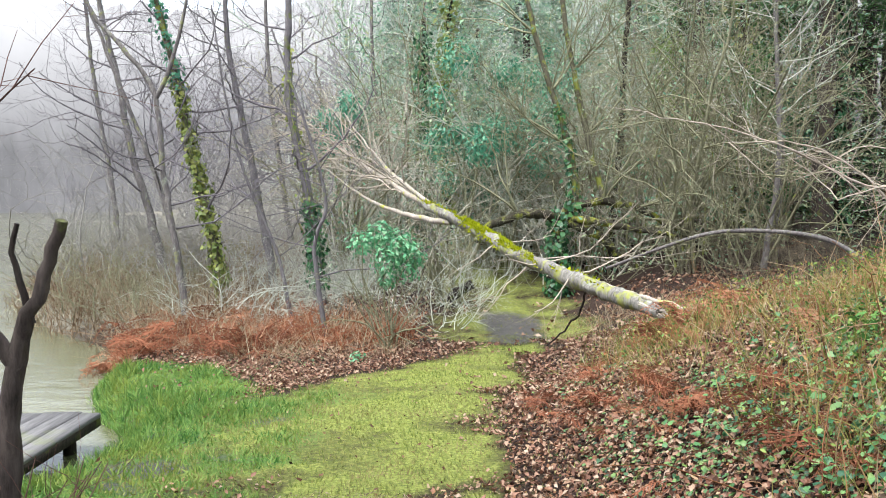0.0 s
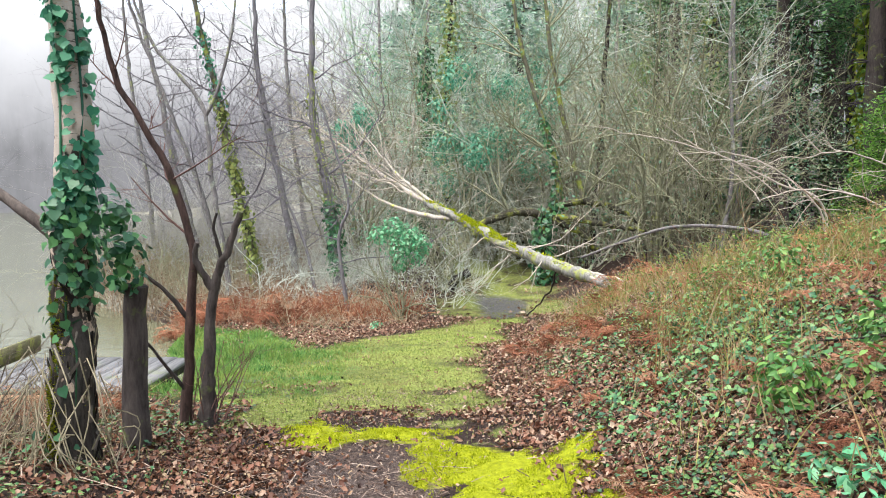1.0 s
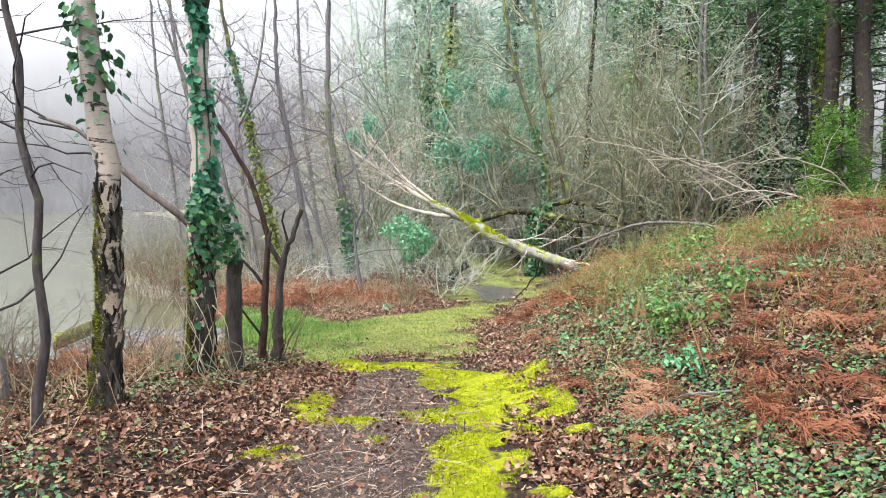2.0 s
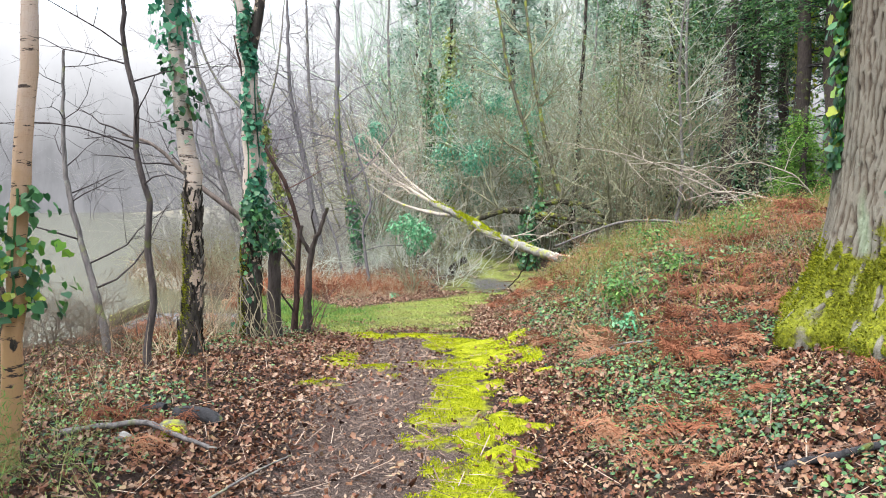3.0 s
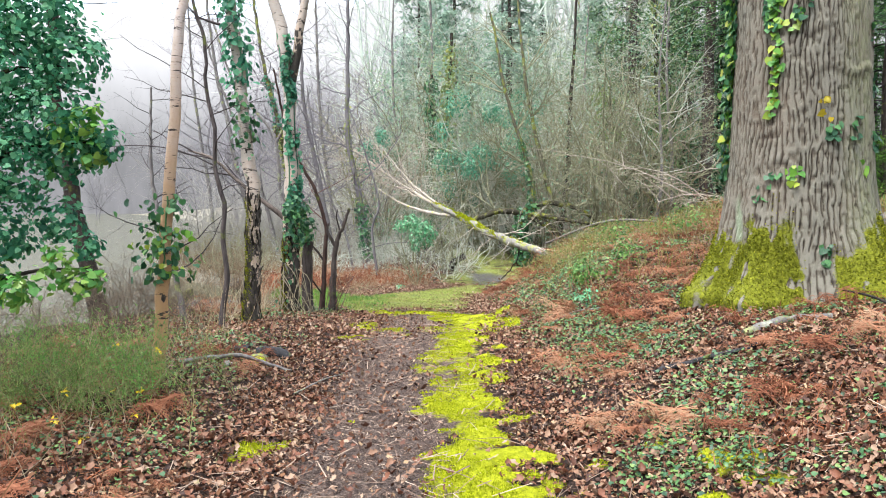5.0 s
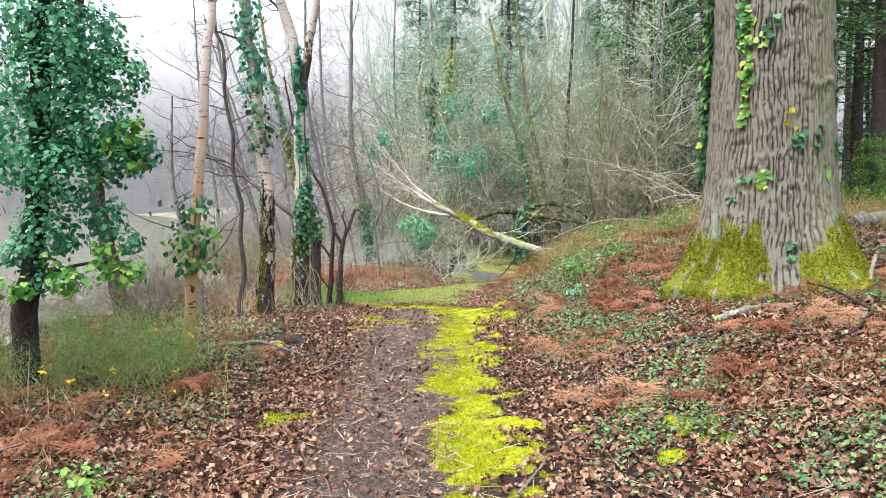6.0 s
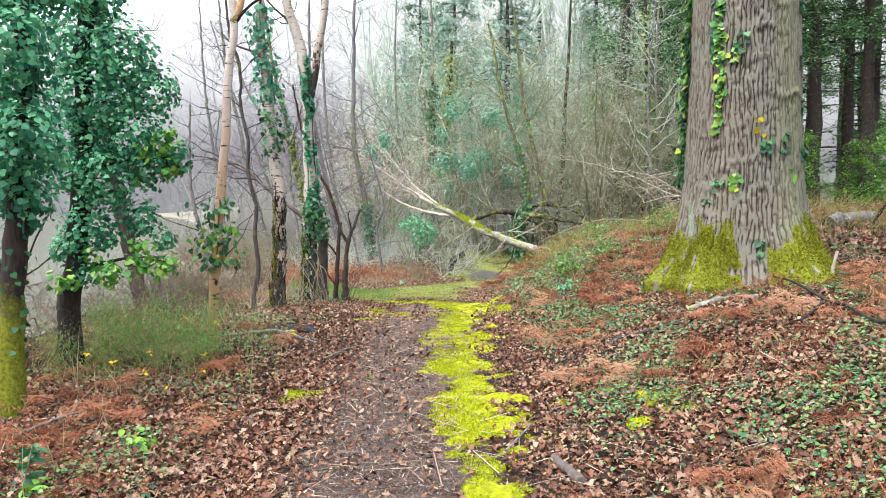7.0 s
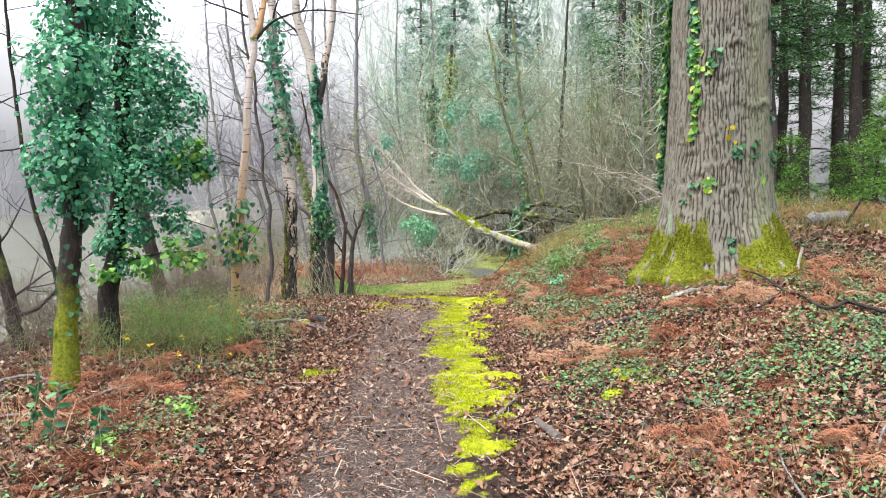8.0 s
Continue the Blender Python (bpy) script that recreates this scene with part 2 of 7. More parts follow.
MAT["ivy"] = leaf_mat("ivy_leaf", (0.012, 0.06, 0.028), (0.035, 0.14, 0.055), (0.10, 0.26, 0.08), rough=0.45, spec=0.35, thin=0.25)
MAT["ivy_blue"] = leaf_mat("old_ivy_leaf", (0.018, 0.11, 0.07), (0.055, 0.25, 0.14), (0.15, 0.40, 0.22), rough=0.5, spec=0.3, thin=0.45)
# Lit copy of the old ivy: brightness is added to the leaf colour.
MAT["ivy_mass"] = leaf_mat("brightened_ivy_leaf", (0.015, 0.11, 0.062), (0.07, 0.31, 0.155), (0.22, 0.54, 0.28), rough=0.5, spec=0.3, thin=0.45)
MAT["ivy_young"] = leaf_mat("fresh_ivy_leaf", (0.05, 0.20, 0.04), (0.12, 0.35, 0.06), (0.30, 0.46, 0.09), rough=0.42, spec=0.4)
MAT["ivy_light"] = leaf_mat("young_ivy_leaf", (0.05, 0.20, 0.03), (0.16, 0.36, 0.04), (0.40, 0.44, 0.05), rough=0.4, spec=0.45)
MAT["laurel"] = leaf_mat("laurel_leaf", (0.05, 0.22, 0.10), (0.12, 0.40, 0.19), (0.30, 0.56, 0.32), rough=0.4, spec=0.4)
MAT["bramble"] = leaf_mat("bramble_leaf", (0.04, 0.13, 0.03), (0.10, 0.26, 0.05), (0.24, 0.38, 0.09))
MAT["litter"] = leaf_mat("dead_leaf", (0.028, 0.012, 0.008), (0.098, 0.038, 0.021), (0.19, 0.072, 0.038), (0.215, 0.102, 0.060), (0.275, 0.162, 0.100), (0.39, 0.27, 0.19), rough=0.6, thin=0.12)
MAT["litter_dry"] = leaf_mat("dry_pale_leaf", (0.07, 0.035, 0.023), (0.18, 0.085, 0.052), (0.28, 0.15, 0.098), (0.34, 0.225, 0.15), (0.46, 0.355, 0.26), rough=0.7, thin=0.15)
MAT["bracken"] = leaf_mat("dead_bracken", (0.13, 0.045, 0.025), (0.28, 0.095, 0.045), (0.38, 0.15, 0.075), (0.43, 0.28, 0.18), rough=0.8, spec=0.1, thin=0.3)
MAT["straw"] = leaf_mat("dry_grass", (0.26, 0.14, 0.07), (0.42, 0.29, 0.18), (0.52, 0.43, 0.31), (0.36, 0.34, 0.20), rough=0.8, spec=0.15, thin=0.3)
MAT["grass"] = leaf_mat("short_grass", (0.11, 0.165, 0.035), (0.23, 0.29, 0.06), (0.37, 0.38, 0.12), rough=0.7, spec=0.2, drift=(0.30, 0.24, 0.12))
MAT["lush"] = leaf_mat("long_grass", (0.035, 0.115, 0.025), (0.09, 0.22, 0.045), (0.22, 0.36, 0.09), rough=0.6, spec=0.25, drift=(0.27, 0.31, 0.06))
MAT["moss"] = leaf_mat("moss_tuft", (0.20, 0.24, 0.008), (0.35, 0.40, 0.012), (0.48, 0.50, 0.03), rough=0.95, spec=0.05, thin=0.3)
MAT["broom"] = leaf_mat("broom_shoot", (0.09, 0.18, 0.04), (0.20, 0.33, 0.08), (0.38, 0.44, 0.16), rough=0.7, thin=0.5)
MAT["broom_young"] = leaf_mat("fresh_broom_shoot", (0.08, 0.24, 0.05), (0.17, 0.38, 0.08), (0.30, 0.48, 0.12), rough=0.6, thin=0.5)
MAT["broom_stem"] = leaf_mat("broom_stem", (0.10, 0.10, 0.04), (0.22, 0.24, 0.08), (0.34, 0.27, 0.14), rough=0.8, thin=0)
MAT["yellow"] = leaf_mat("yellow_petal", (0.75, 0.50, 0.01), (0.85, 0.66, 0.03))
# Conifer green raised in colour for the haze in the wood.
MAT["needle"] = leaf_mat("conifer_needle", (0.035, 0.095, 0.04), (0.075, 0.185, 0.07), (0.17, 0.31, 0.095), rough=0.7, spec=0.2, thin=0.35)
MAT["needle_young"] = leaf_mat("young_conifer_needle", (0.05, 0.14, 0.025), (0.11, 0.25, 0.04), (0.22, 0.37, 0.07), rough=0.7, spec=0.2, thin=0.45)
# Blue-green foliage of the far wood, lightened in colour to imitate haze.
MAT["needle_blue"] = leaf_mat("hazed_blue_green_foliage", (0.20, 0.31, 0.24), (0.31, 0.45, 0.35), (0.42, 0.54, 0.42), rough=0.7, spec=0.2, thin=0.5)
MAT["needle_light"] = leaf_mat("light_green_foliage", (0.11, 0.19, 0.045), (0.21, 0.31, 0.08), (0.33, 0.42, 0.15), rough=0.7, spec=0.2, thin=0.5)
MAT["chips"] = leaf_mat("wood_chips", (0.024, 0.015, 0.012), (0.10, 0.064, 0.048), (0.21, 0.145, 0.11), (0.42, 0.33, 0.26), rough=0.9, spec=0.1, thin=0)
m = Mat("pale_stone", 0.85)
m.colour(m.ramp(m.noise(25, 5, 0.7), (0.3, (0.13, 0.125, 0.115)), (0.7, (0.32, 0.31, 0.29)))).bump(m.noise(30, 5), 0.01)
MAT["stone"] = m.m

# Far woods across the lake, far behind everything; their mist is painted and glows.
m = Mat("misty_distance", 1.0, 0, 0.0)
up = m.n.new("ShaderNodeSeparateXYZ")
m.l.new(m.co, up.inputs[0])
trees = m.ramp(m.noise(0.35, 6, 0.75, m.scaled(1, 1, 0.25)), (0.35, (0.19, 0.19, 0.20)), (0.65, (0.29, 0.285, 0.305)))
# Haze in the colour: the woods fade to near white with height.
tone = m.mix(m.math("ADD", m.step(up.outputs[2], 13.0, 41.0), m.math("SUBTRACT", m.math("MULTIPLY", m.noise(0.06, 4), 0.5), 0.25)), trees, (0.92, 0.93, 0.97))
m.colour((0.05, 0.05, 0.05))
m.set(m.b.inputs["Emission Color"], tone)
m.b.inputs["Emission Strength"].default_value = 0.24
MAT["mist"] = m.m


# ---------------------------------------------------------------- mesh tools
class Acc:
    """Gathers vertices and faces of one mesh."""

    def __init__(self):
        self.v, self.f, self.count = [], [], 0

    def add(self, verts, faces):
        self.v.append(np.asarray(verts, dtype=np.float64))
        self.f.append(np.asarray(faces, dtype=np.int64) + self.count)
        self.count += len(verts)

    def mesh(self, name, material, smooth=True):
        me = bpy.data.meshes.new(name)
        if self.count:
            v = np.concatenate(self.v)
            loops = np.concatenate([f.ravel() for f in self.f])
            sizes = np.concatenate([np.full(len(f), f.shape[1]) for f in self.f])
            me.vertices.add(len(v))
            me.vertices.foreach_set("co", v.ravel())
            me.loops.add(len(loops))
            me.loops.foreach_set("vertex_index", loops.astype(np.int32))
            me.polygons.add(len(sizes))
            me.polygons.foreach_set("loop_start", np.concatenate([[0], np.cumsum(sizes)[:-1]]).astype(np.int32))
            me.update(calc_edges=True)
            if smooth:
                me.polygons.foreach_set("use_smooth", np.ones(len(sizes), dtype=bool))
        if material:
            me.materials.append(MAT[material])
        return me


def part(name, acc, material, parent=None, label="", smooth=True):
    """One mesh object, under a thing or a part."""
    ob = new(name, acc.mesh(name, material, smooth))
    if parent:
        ob.parent = parent
        if parent.type == "EMPTY":
            ob.matrix_parent_inverse = Matrix.Translation(-parent.location)
    return tagged(ob, label)


def thing(name, label, category, group="", at=(0, 0, 0)):
    ob = new(name)
    ob.empty_display_size = 0.1
    ob.location = at
    return tagged(ob, label, category, group)


def unit(v):
    v = np.asarray(v, dtype=float)
    return v / (np.linalg.norm(v) + 1e-12)


def smooth_line(pts, n):
    """n points along a smooth curve through pts."""
    p = np.asarray(pts, dtype=float)
    if len(p) == 2:
        return p[0] + (p[1] - p[0]) * np.linspace(0, 1, n)[:, None]
    d = np.concatenate([[0], np.cumsum(np.linalg.norm(np.diff(p, axis=0), axis=1))])
    q = np.concatenate([[2 * p[0] - p[1]], p, [2 * p[-1] - p[-2]]])
    s = np.linspace(0, d[-1], n)
    i = np.clip(np.searchsorted(d, s, side="right") - 1, 0, len(p) - 2)
    u = ((s - d[i]) / np.maximum(d[i + 1] - d[i], 1e-9))[:, None]
    a, b, c, e = q[i], q[i + 1], q[i + 2], q[i + 3]
    return 0.5 * (2 * b + (c - a) * u + (2 * a - 5 * b + 4 * c - e) * u**2 + (3 * b - a - 3 * c + e) * u**3)


def tube(acc, pts, radii, sides=6, cap=False, lumps=0.0, gen=None):
    """A round bar along pts; lumps: unevenness of its girth."""
    p = np.asarray(pts, dtype=float)
    n = len(p)
    r = np.broadcast_to(np.asarray(radii, dtype=float), (n,))
    t = np.gradient(p, axis=0)
    t /= np.linalg.norm(t, axis=1)[:, None] + 1e-12
    ref = np.where(np.abs(t[:, 2:3]) > 0.9, np.array([[1.0, 0, 0]]), np.array([[0, 0, 1.0]]))
    if np.abs(t[:, 2]).min() < 0.9 < np.abs(t[:, 2]).max():
        ref = np.tile(np.array([[0.31, 0.95, 0.05]]), (n, 1))
    u = np.cross(t, ref)
    u /= np.linalg.norm(u, axis=1)[:, None] + 1e-12
    w = np.cross(t, u)
    a = np.linspace(0, 2 * np.pi, sides, endpoint=False)
    rr = r[:, None] * np.ones((1, sides))
    if lumps:
        g = gen or rng
        k = g.normal(0, 1, (n, sides))
        k = (k + np.roll(k, 1, 1) + np.roll(k, 1, 0)) / 1.7
        rr = rr * (1 + lumps * k)
    ring = p[:, None, :] + rr[..., None] * (np.cos(a)[None, :, None] * u[:, None, :] + np.sin(a)[None, :, None] * w[:, None, :])
    i = np.arange(n - 1)[:, None] * sides
    j = np.arange(sides)[None, :]
    k = (j + 1) % sides
    acc.add(ring.reshape(-1, 3), np.stack([i + j, i + k, i + sides + k, i + sides + j], -1).reshape(-1, 4))
    if cap:
        for end in (0, n - 1):
            c = ring[end]
            mid = p[end][None]
            v = np.concatenate([c, mid])
            q = np.arange(sides)
            acc.add(v, np.stack([q, (q + 1) % sides, np.full(sides, sides)], -1))


def twigs(acc, start, way, length, radius, levels, gen, kids=4, sides=4, droop=0.0, wander=0.18, spread=0.75, shrink=0.6, up=0.1):
    """A branch with side branches that split on."""
    n = min(max(3, int(length / 0.16)), 7) if levels > 1 else 3
    p = [np.asarray(start, dtype=float)]
    d = unit(way)
    for _ in range(n):
        d = unit(d + gen.normal(0, wander, 3) + np.array([0, 0, up - droop]) * 0.3)
        p.append(p[-1] + d * length / n)
    p = np.array(p)
    tube(acc, p, np.linspace(radius, radius * 0.35, n + 1), sides if levels > 2 else 3)
    if levels <= 1:
        return p
    for k in range(kids):
        s = gen.uniform(0.2, 0.98)
        i = min(int(s * n), n - 1)
        side = unit(np.cross(p[i + 1] - p[i], gen.normal(0, 1, 3)))
        way2 = unit(unit(p[i + 1] - p[i]) * (1 - spread * 0.5) + side * spread)
        twigs(acc, p[i] + (p[i + 1] - p[i]) * (s * n - i), way2, length * shrink * gen.uniform(0.6, 1.15), radius * (1 - 0.6 * s) * 0.6, levels - 1, gen, kids, sides, droop, wander, spread, shrink, up)
    return p


IVY_V = np.array([(0, 0, 0.0), (-0.30, -0.10, 0.03), (-0.52, 0.24, 0.0), (-0.36, 0.56, 0.05), (0, 0.95, -0.08), (0.36, 0.56, 0.05), (0.52, 0.24, 0.0), (0.30, -0.10, 0.03), (0, 0.38, -0.03)])
IVY_F = np.array([(8, 0, 1), (8, 1, 2), (8, 2, 3), (8, 3, 4), (8, 4, 5), (8, 5, 6), (8, 6, 7), (8, 7, 0)])
OAK_V = np.array([(0, 0, 0.04), (-0.16, 0.16, 0.1), (-0.12, 0.30, 0.02), (-0.30, 0.42, 0.14), (-0.17, 0.56, 0.03), (-0.33, 0.72, 0.16), (-0.14, 0.82, 0.05), (0, 1.0, 0.12), (0.14, 0.84, 0.05), (0.32, 0.70, 0.18), (0.17, 0.55, 0.03), (0.30, 0.40, 0.12), (0.12, 0.28, 0.02), (0.16, 0.14, 0.1), (0, 0.5, -0.05)])
OAK_F = np.array([(14, i, (i + 1) % 14) for i in range(14)])
OVAL_V = np.array([(0, 0, 0), (-0.22, 0.3, 0.06), (-0.2, 0.7, 0.05), (0, 1, -0.04), (0.2, 0.7, 0.05), (0.22, 0.3, 0.06), (0, 0.5, -0.03)])
OVAL_F = np.array([(6, i, (i + 1) % 6) for i in range(6)])
LOBE_V = np.array([(0, 0, 0.05), (-0.22, 0.18, 0.1), (-0.12, 0.36, 0.02), (-0.34, 0.62, 0.16), (0, 1.0, 0.12), (0.33, 0.6, 0.18), (0.12, 0.34, 0.02), (0.22, 0.16, 0.1), (0, 0.5, -0.05)])
LOBE_F = np.array([(8, i, (i + 1) % 8) for i in range(8)])
FAR_LEAF_V = np.array([(0, 0, 0.05), (-0.3, 0.5, 0.16), (0, 1.0, 0.1), (0.32, 0.55, 0.18), (0, 0.5, -0.05)])
FAR_LEAF_F = np.array([(4, 0, 1), (4, 1, 2), (4, 2, 3), (4, 3, 0)])
BLADE_V = np.array([(-0.5, 0, 0), (0.5, 0, 0), (0.35, 0.1, 0.5), (-0.35, 0.1, 0.5), (0, 0.4, 1.0)])
BLADE_Q = np.array([(0, 1, 2), (0, 2, 3), (3, 2, 4)])
CHIP_V = np.array([(-0.5, 0, 0), (0.5, 0, 0), (0.4, 1, 0.1), (-0.4, 1, 0.1), (0, 0.5, 0.4)])
CHIP_F = np.array([(0, 1, 4), (1, 2, 4), (2, 3, 4), (3, 0, 4)])


def frames_of(normals, spin):
    """Turns that set z along each normal, spun about it."""
    nz = normals / (np.linalg.norm(normals, axis=1)[:, None] + 1e-12)
    ref = np.where(np.abs(nz[:, 2:3]) > 0.95, np.array([[1.0, 0, 0]]), np.array([[0, 0, 1.0]]))
    u = np.cross(ref, nz)
    u /= np.linalg.norm(u, axis=1)[:, None] + 1e-12
    w = np.cross(nz, u)
    c, s = np.cos(spin)[:, None], np.sin(spin)[:, None]
    return np.stack([u * c + w * s, -u * s + w * c, nz], axis=2)


def scatter(acc, shape, faces, at, normals, sizes, gen, spin=None, stretch=None, curl=0.0):
    """Many copies of a small shape, in one mesh."""
    n = len(at)
    if not n:
        return
    spin = gen.uniform(0, 2 * np.pi, n) if spin is None else spin
    R = frames_of(np.asarray(normals, dtype=float), spin)
    s = np.asarray(sizes, dtype=float)
    s = s[:, None] * np.ones((1, 3)) if s.ndim == 1 else s
    if stretch is not None:
        s = s * stretch
    loc = shape[None] * s[:, None, :]
    if curl:
        k = gen.normal(0, curl, (n, 1))
        loc[..., 2] += k * (loc[..., 0] ** 2 + (loc[..., 1] - 0.5 * s[:, 1:2]) ** 2) / s[:, :1]
    v = np.einsum("nij,nkj->nki", R, loc) + np.asarray(at)[:, None, :]
    f = faces[None] + (np.arange(n) * len(shape))[:, None, None]
    acc.add(v.reshape(-1, 3), f.reshape(-1, faces.shape[1]))


def vnoise(x, y, scale, seed=0):
    """Smooth value noise from -1 to 1 over the plan."""
    g = np.random.default_rng(1000 + seed).uniform(-1, 1, (64, 64))
    fx, fy = np.asarray(x) * scale, np.asarray(y) * scale
    ix, iy = np.floor(fx).astype(int), np.floor(fy).astype(int)
    ux, uy = fx - ix, fy - iy
    ux, uy = ux * ux * (3 - 2 * ux), uy * uy * (3 - 2 * uy)
    a, b = g[ix % 64, iy % 64], g[(ix + 1) % 64, iy % 64]
    c, d = g[ix % 64, (iy + 1) % 64], g[(ix + 1) % 64, (iy + 1) % 64]
    return (a * (1 - ux) + b * ux) * (1 - uy) + (c * (1 - ux) + d * ux) * uy


def sstep(x):
    x = np.clip(x, 0, 1)
    return x * x * (3 - 2 * x)


# ---------------------------------------------------------------- lie of the land
WATER = -0.45


def shore(y):
    return np.interp(y, [-40, -12, -3, 0.5, 2, 3, 4, 5.6, 6.4, 7.5, 9, 11, 14, 25, 60, 110, 250], [-5, -4.0, -4.1, -4.1, -3.7, -3.0, -2.4, -2.4, -3.1, -3.7, -3.9, -6.0, -8.2, -10.5, -20, -38, -90])


def land(x, y):
    x, y = np.asarray(x, dtype=float), np.asarray(y, dtype=float)
    h = np.interp(y, [-40, -12, -4.2, -2.5, -0.5, 2, 5, 6.5, 10, 14, 20, 40, 120, 500], [0.2, 0.2, 0.21, 0.25, 0.28, 0.13, -0.1, -0.18, -0.27, -0.15, 0.1, 0.5, 1, 2])
    bank = np.interp(y, [-12, -4.7, -2.4, -1.4, 1.0, 2.2, 3.6, 5.3, 7, 9, 12, 20, 40], [0.4, 0.38, 0.5, 0.5, 0.68, 0.85, 0.95, 0.85, 0.62, 0.45, 0.4, 0.5, 0.6])
    foot = np.interp(y, [-12, 0, 1, 5, 8.5, 12, 20], [0.45, 0.42, 0.22, 0.28, 1.0, 1.8, 3.5])
    h = h + bank * sstep((x - foot) / 2.25) + np.clip(x - 2.8, 0, 6) * np.interp(y, [-4, 0, 3, 9, 14], [0.05, 0.07, 0.10, 0.07, 0.04])
    h = h + 0.30 * sstep((x - 2.6) / 1.6) * (1 - 0.7 * sstep((x - 5.0) / 1.5)) * np.exp(-(((y - 4.6) / 1.8) ** 2))
    h = h + 0.05 * sstep((-0.75 - x) / 1.0) * sstep((3 - y) / 2)
    d = shore(y) - x
    h = h - 0.75 * sstep((d + 0.45) / 0.9) - np.clip(d, 0, 4) * 0.25
    h = h + sstep((d - 170) / 30) * 4
    rough = sstep((np.abs(x + 0.3) - 0.5) / 1.2)
    h = h + (0.012 + 0.03 * rough) * vnoise(x, y, 1.7, 1) + (0.006 + 0.012 * rough) * vnoise(x, y, 5.3, 2)
    return h


def cover(x, y):
    """Shares of what covers the floor, by place."""
    x, y = np.asarray(x, dtype=float), np.asarray(y, dtype=float)
    wob = 0.12 * vnoise(x, y, 2.1, 5) + 0.07 * vnoise(x, y, 5.7, 6)

    tongue = wob + 0.16 * vnoise(x * 0.5, y, 4.2, 15)

    fray = 0.07 * vnoise(x * 0.7, y, 13.0, 25) + 0.05 * vnoise(x, y, 23.0, 26)

    def band(lo, hi, soft):
        return sstep((x - lo + 0.4 * wob + 0.07 * vnoise(x * 0.5, y, 5.1, 21) + fray) / soft + 0.5) * sstep((hi - x + 0.6 * tongue + 0.1 * vnoise(x * 0.6, y, 7.7, 22) + fray) / soft + 0.5)

    near = sstep((2.1 - y + wob * 2) / 0.5)
    along = [-8, -5.5, -4.8, -3.7, -2.5, -1.9, -0.9, 0.1, 1.1, 1.9]
    left = np.interp(y, along, [0.1, 0.09, 0.02, -0.05, -0.1, -0.12, -0.18, -0.02, 0.0, 0.06])
    right = np.interp(y, along, [0.2, 0.22, 0.3, 0.43, 0.36, 0.38, 0.38, 0.40, 0.62, 0.80])
    moss = band(left, right, 0.16) * near
    holes = sstep((vnoise(x * 0.8, y, 8.0, 27) + 0.6 * vnoise(x, y, 19.0, 28) + 0.05) / 0.3)
    moss = moss * (1 - (0.75 - 0.5 * sstep(y / 1.0)) * holes * sstep((x - 0.5 * (left + right)) / (0.4 * (right - left)))) * (1 - (0.4 - 0.25 * sstep(y / 1.0)) * holes)
    moss = moss * (0.92 + 0.3 * vnoise(x, y, 3.3, 7) + 0.25 * vnoise(x * 0.6, y, 11, 20))
    spots = sstep((vnoise(x, y, 2.3, 8) + 0.35 * vnoise(x, y, 6.1, 18) - 0.22) / 0.2) * band(-0.95, 0.05, 0.3) * sstep((3.4 - y) / 1.0) * sstep((y + 1.5) / 1.5)
    strays = sstep((vnoise(x, y, 1.55, 16) + 0.3 * vnoise(x, y, 6, 17) - 0.80) / 0.12) * band(-1.0, 1.3, 0.3) * near
    moss = np.maximum(moss, np.maximum(0.66 * spots, 0.8 * strays))
    earth = band(-0.85, 0.1, 0.35) * sstep((2.6 - y) / 1.5)
    lo = np.interp(y, [1.6, 2.5, 4, 6.3, 7.5, 8.6, 9.5], [-0.9, -1.5, -2.2, -1.4, -0.4, 0.3, 0.8])
    hi = np.interp(y, [1.6, 2.5, 5, 6.5, 8.6, 10, 14, 20], [0.3, 0.35, 0.4, 0.6, 1.0, 1.5, 2.2, 2.5])
    grass = sstep((x - lo + wob) / 0.5 + 0.5) * sstep((hi - x + 1.6 * wob) / 1.0 + 0.5) * sstep((y - 1.7 + wob * 2) / 0.7) * sstep((9.3 - y) / 0.8)
    grass = np.maximum(grass, 0.66 * sstep((y - 8.6) / 1.0) * sstep((22 - y) / 4) * band(-0.1, 2.2, 1.2))
    bare = sstep((vnoise(x, y, 1.9, 9) + 0.5 * vnoise(x, y, 5.1, 19) + 0.08) / 0.4) * np.maximum(0.5, sstep((4.8 - y) / 1.8))
    grass = grass * (1 - 0.85 * bare)
    lush = sstep((x - shore(y) + 0.25) / 0.3) * sstep((-1.2 - x + 4 * wob) / 2.2 + 0.5) * sstep((y - 2.9) / 0.8) * sstep((8.0 - 1.2 * sstep((x + 2.6) / 1.3) - y) / 0.8)
    mud = 0.9 * sstep((y - 8.6) / 0.8) * sstep((12.2 - y) / 1.2) * band(0.55, 1.35, 0.5)
    wet_spot = sstep((vnoise(x, y, 2.4, 23) + 0.5 * vnoise(x, y, 6.5, 24) - 0.45) / 0.2)
    mud = np.maximum(mud, 0.8 * wet_spot * lush * sstep((6.6 - y) / 0.8))
    swamp = sstep((y - 9.0) / 3.0) * sstep((-1.0 - x) / 1.5)
    return {"moss": moss, "earth": earth, "grass": grass, "lush": lush, "mud": mud, "swamp": swamp}


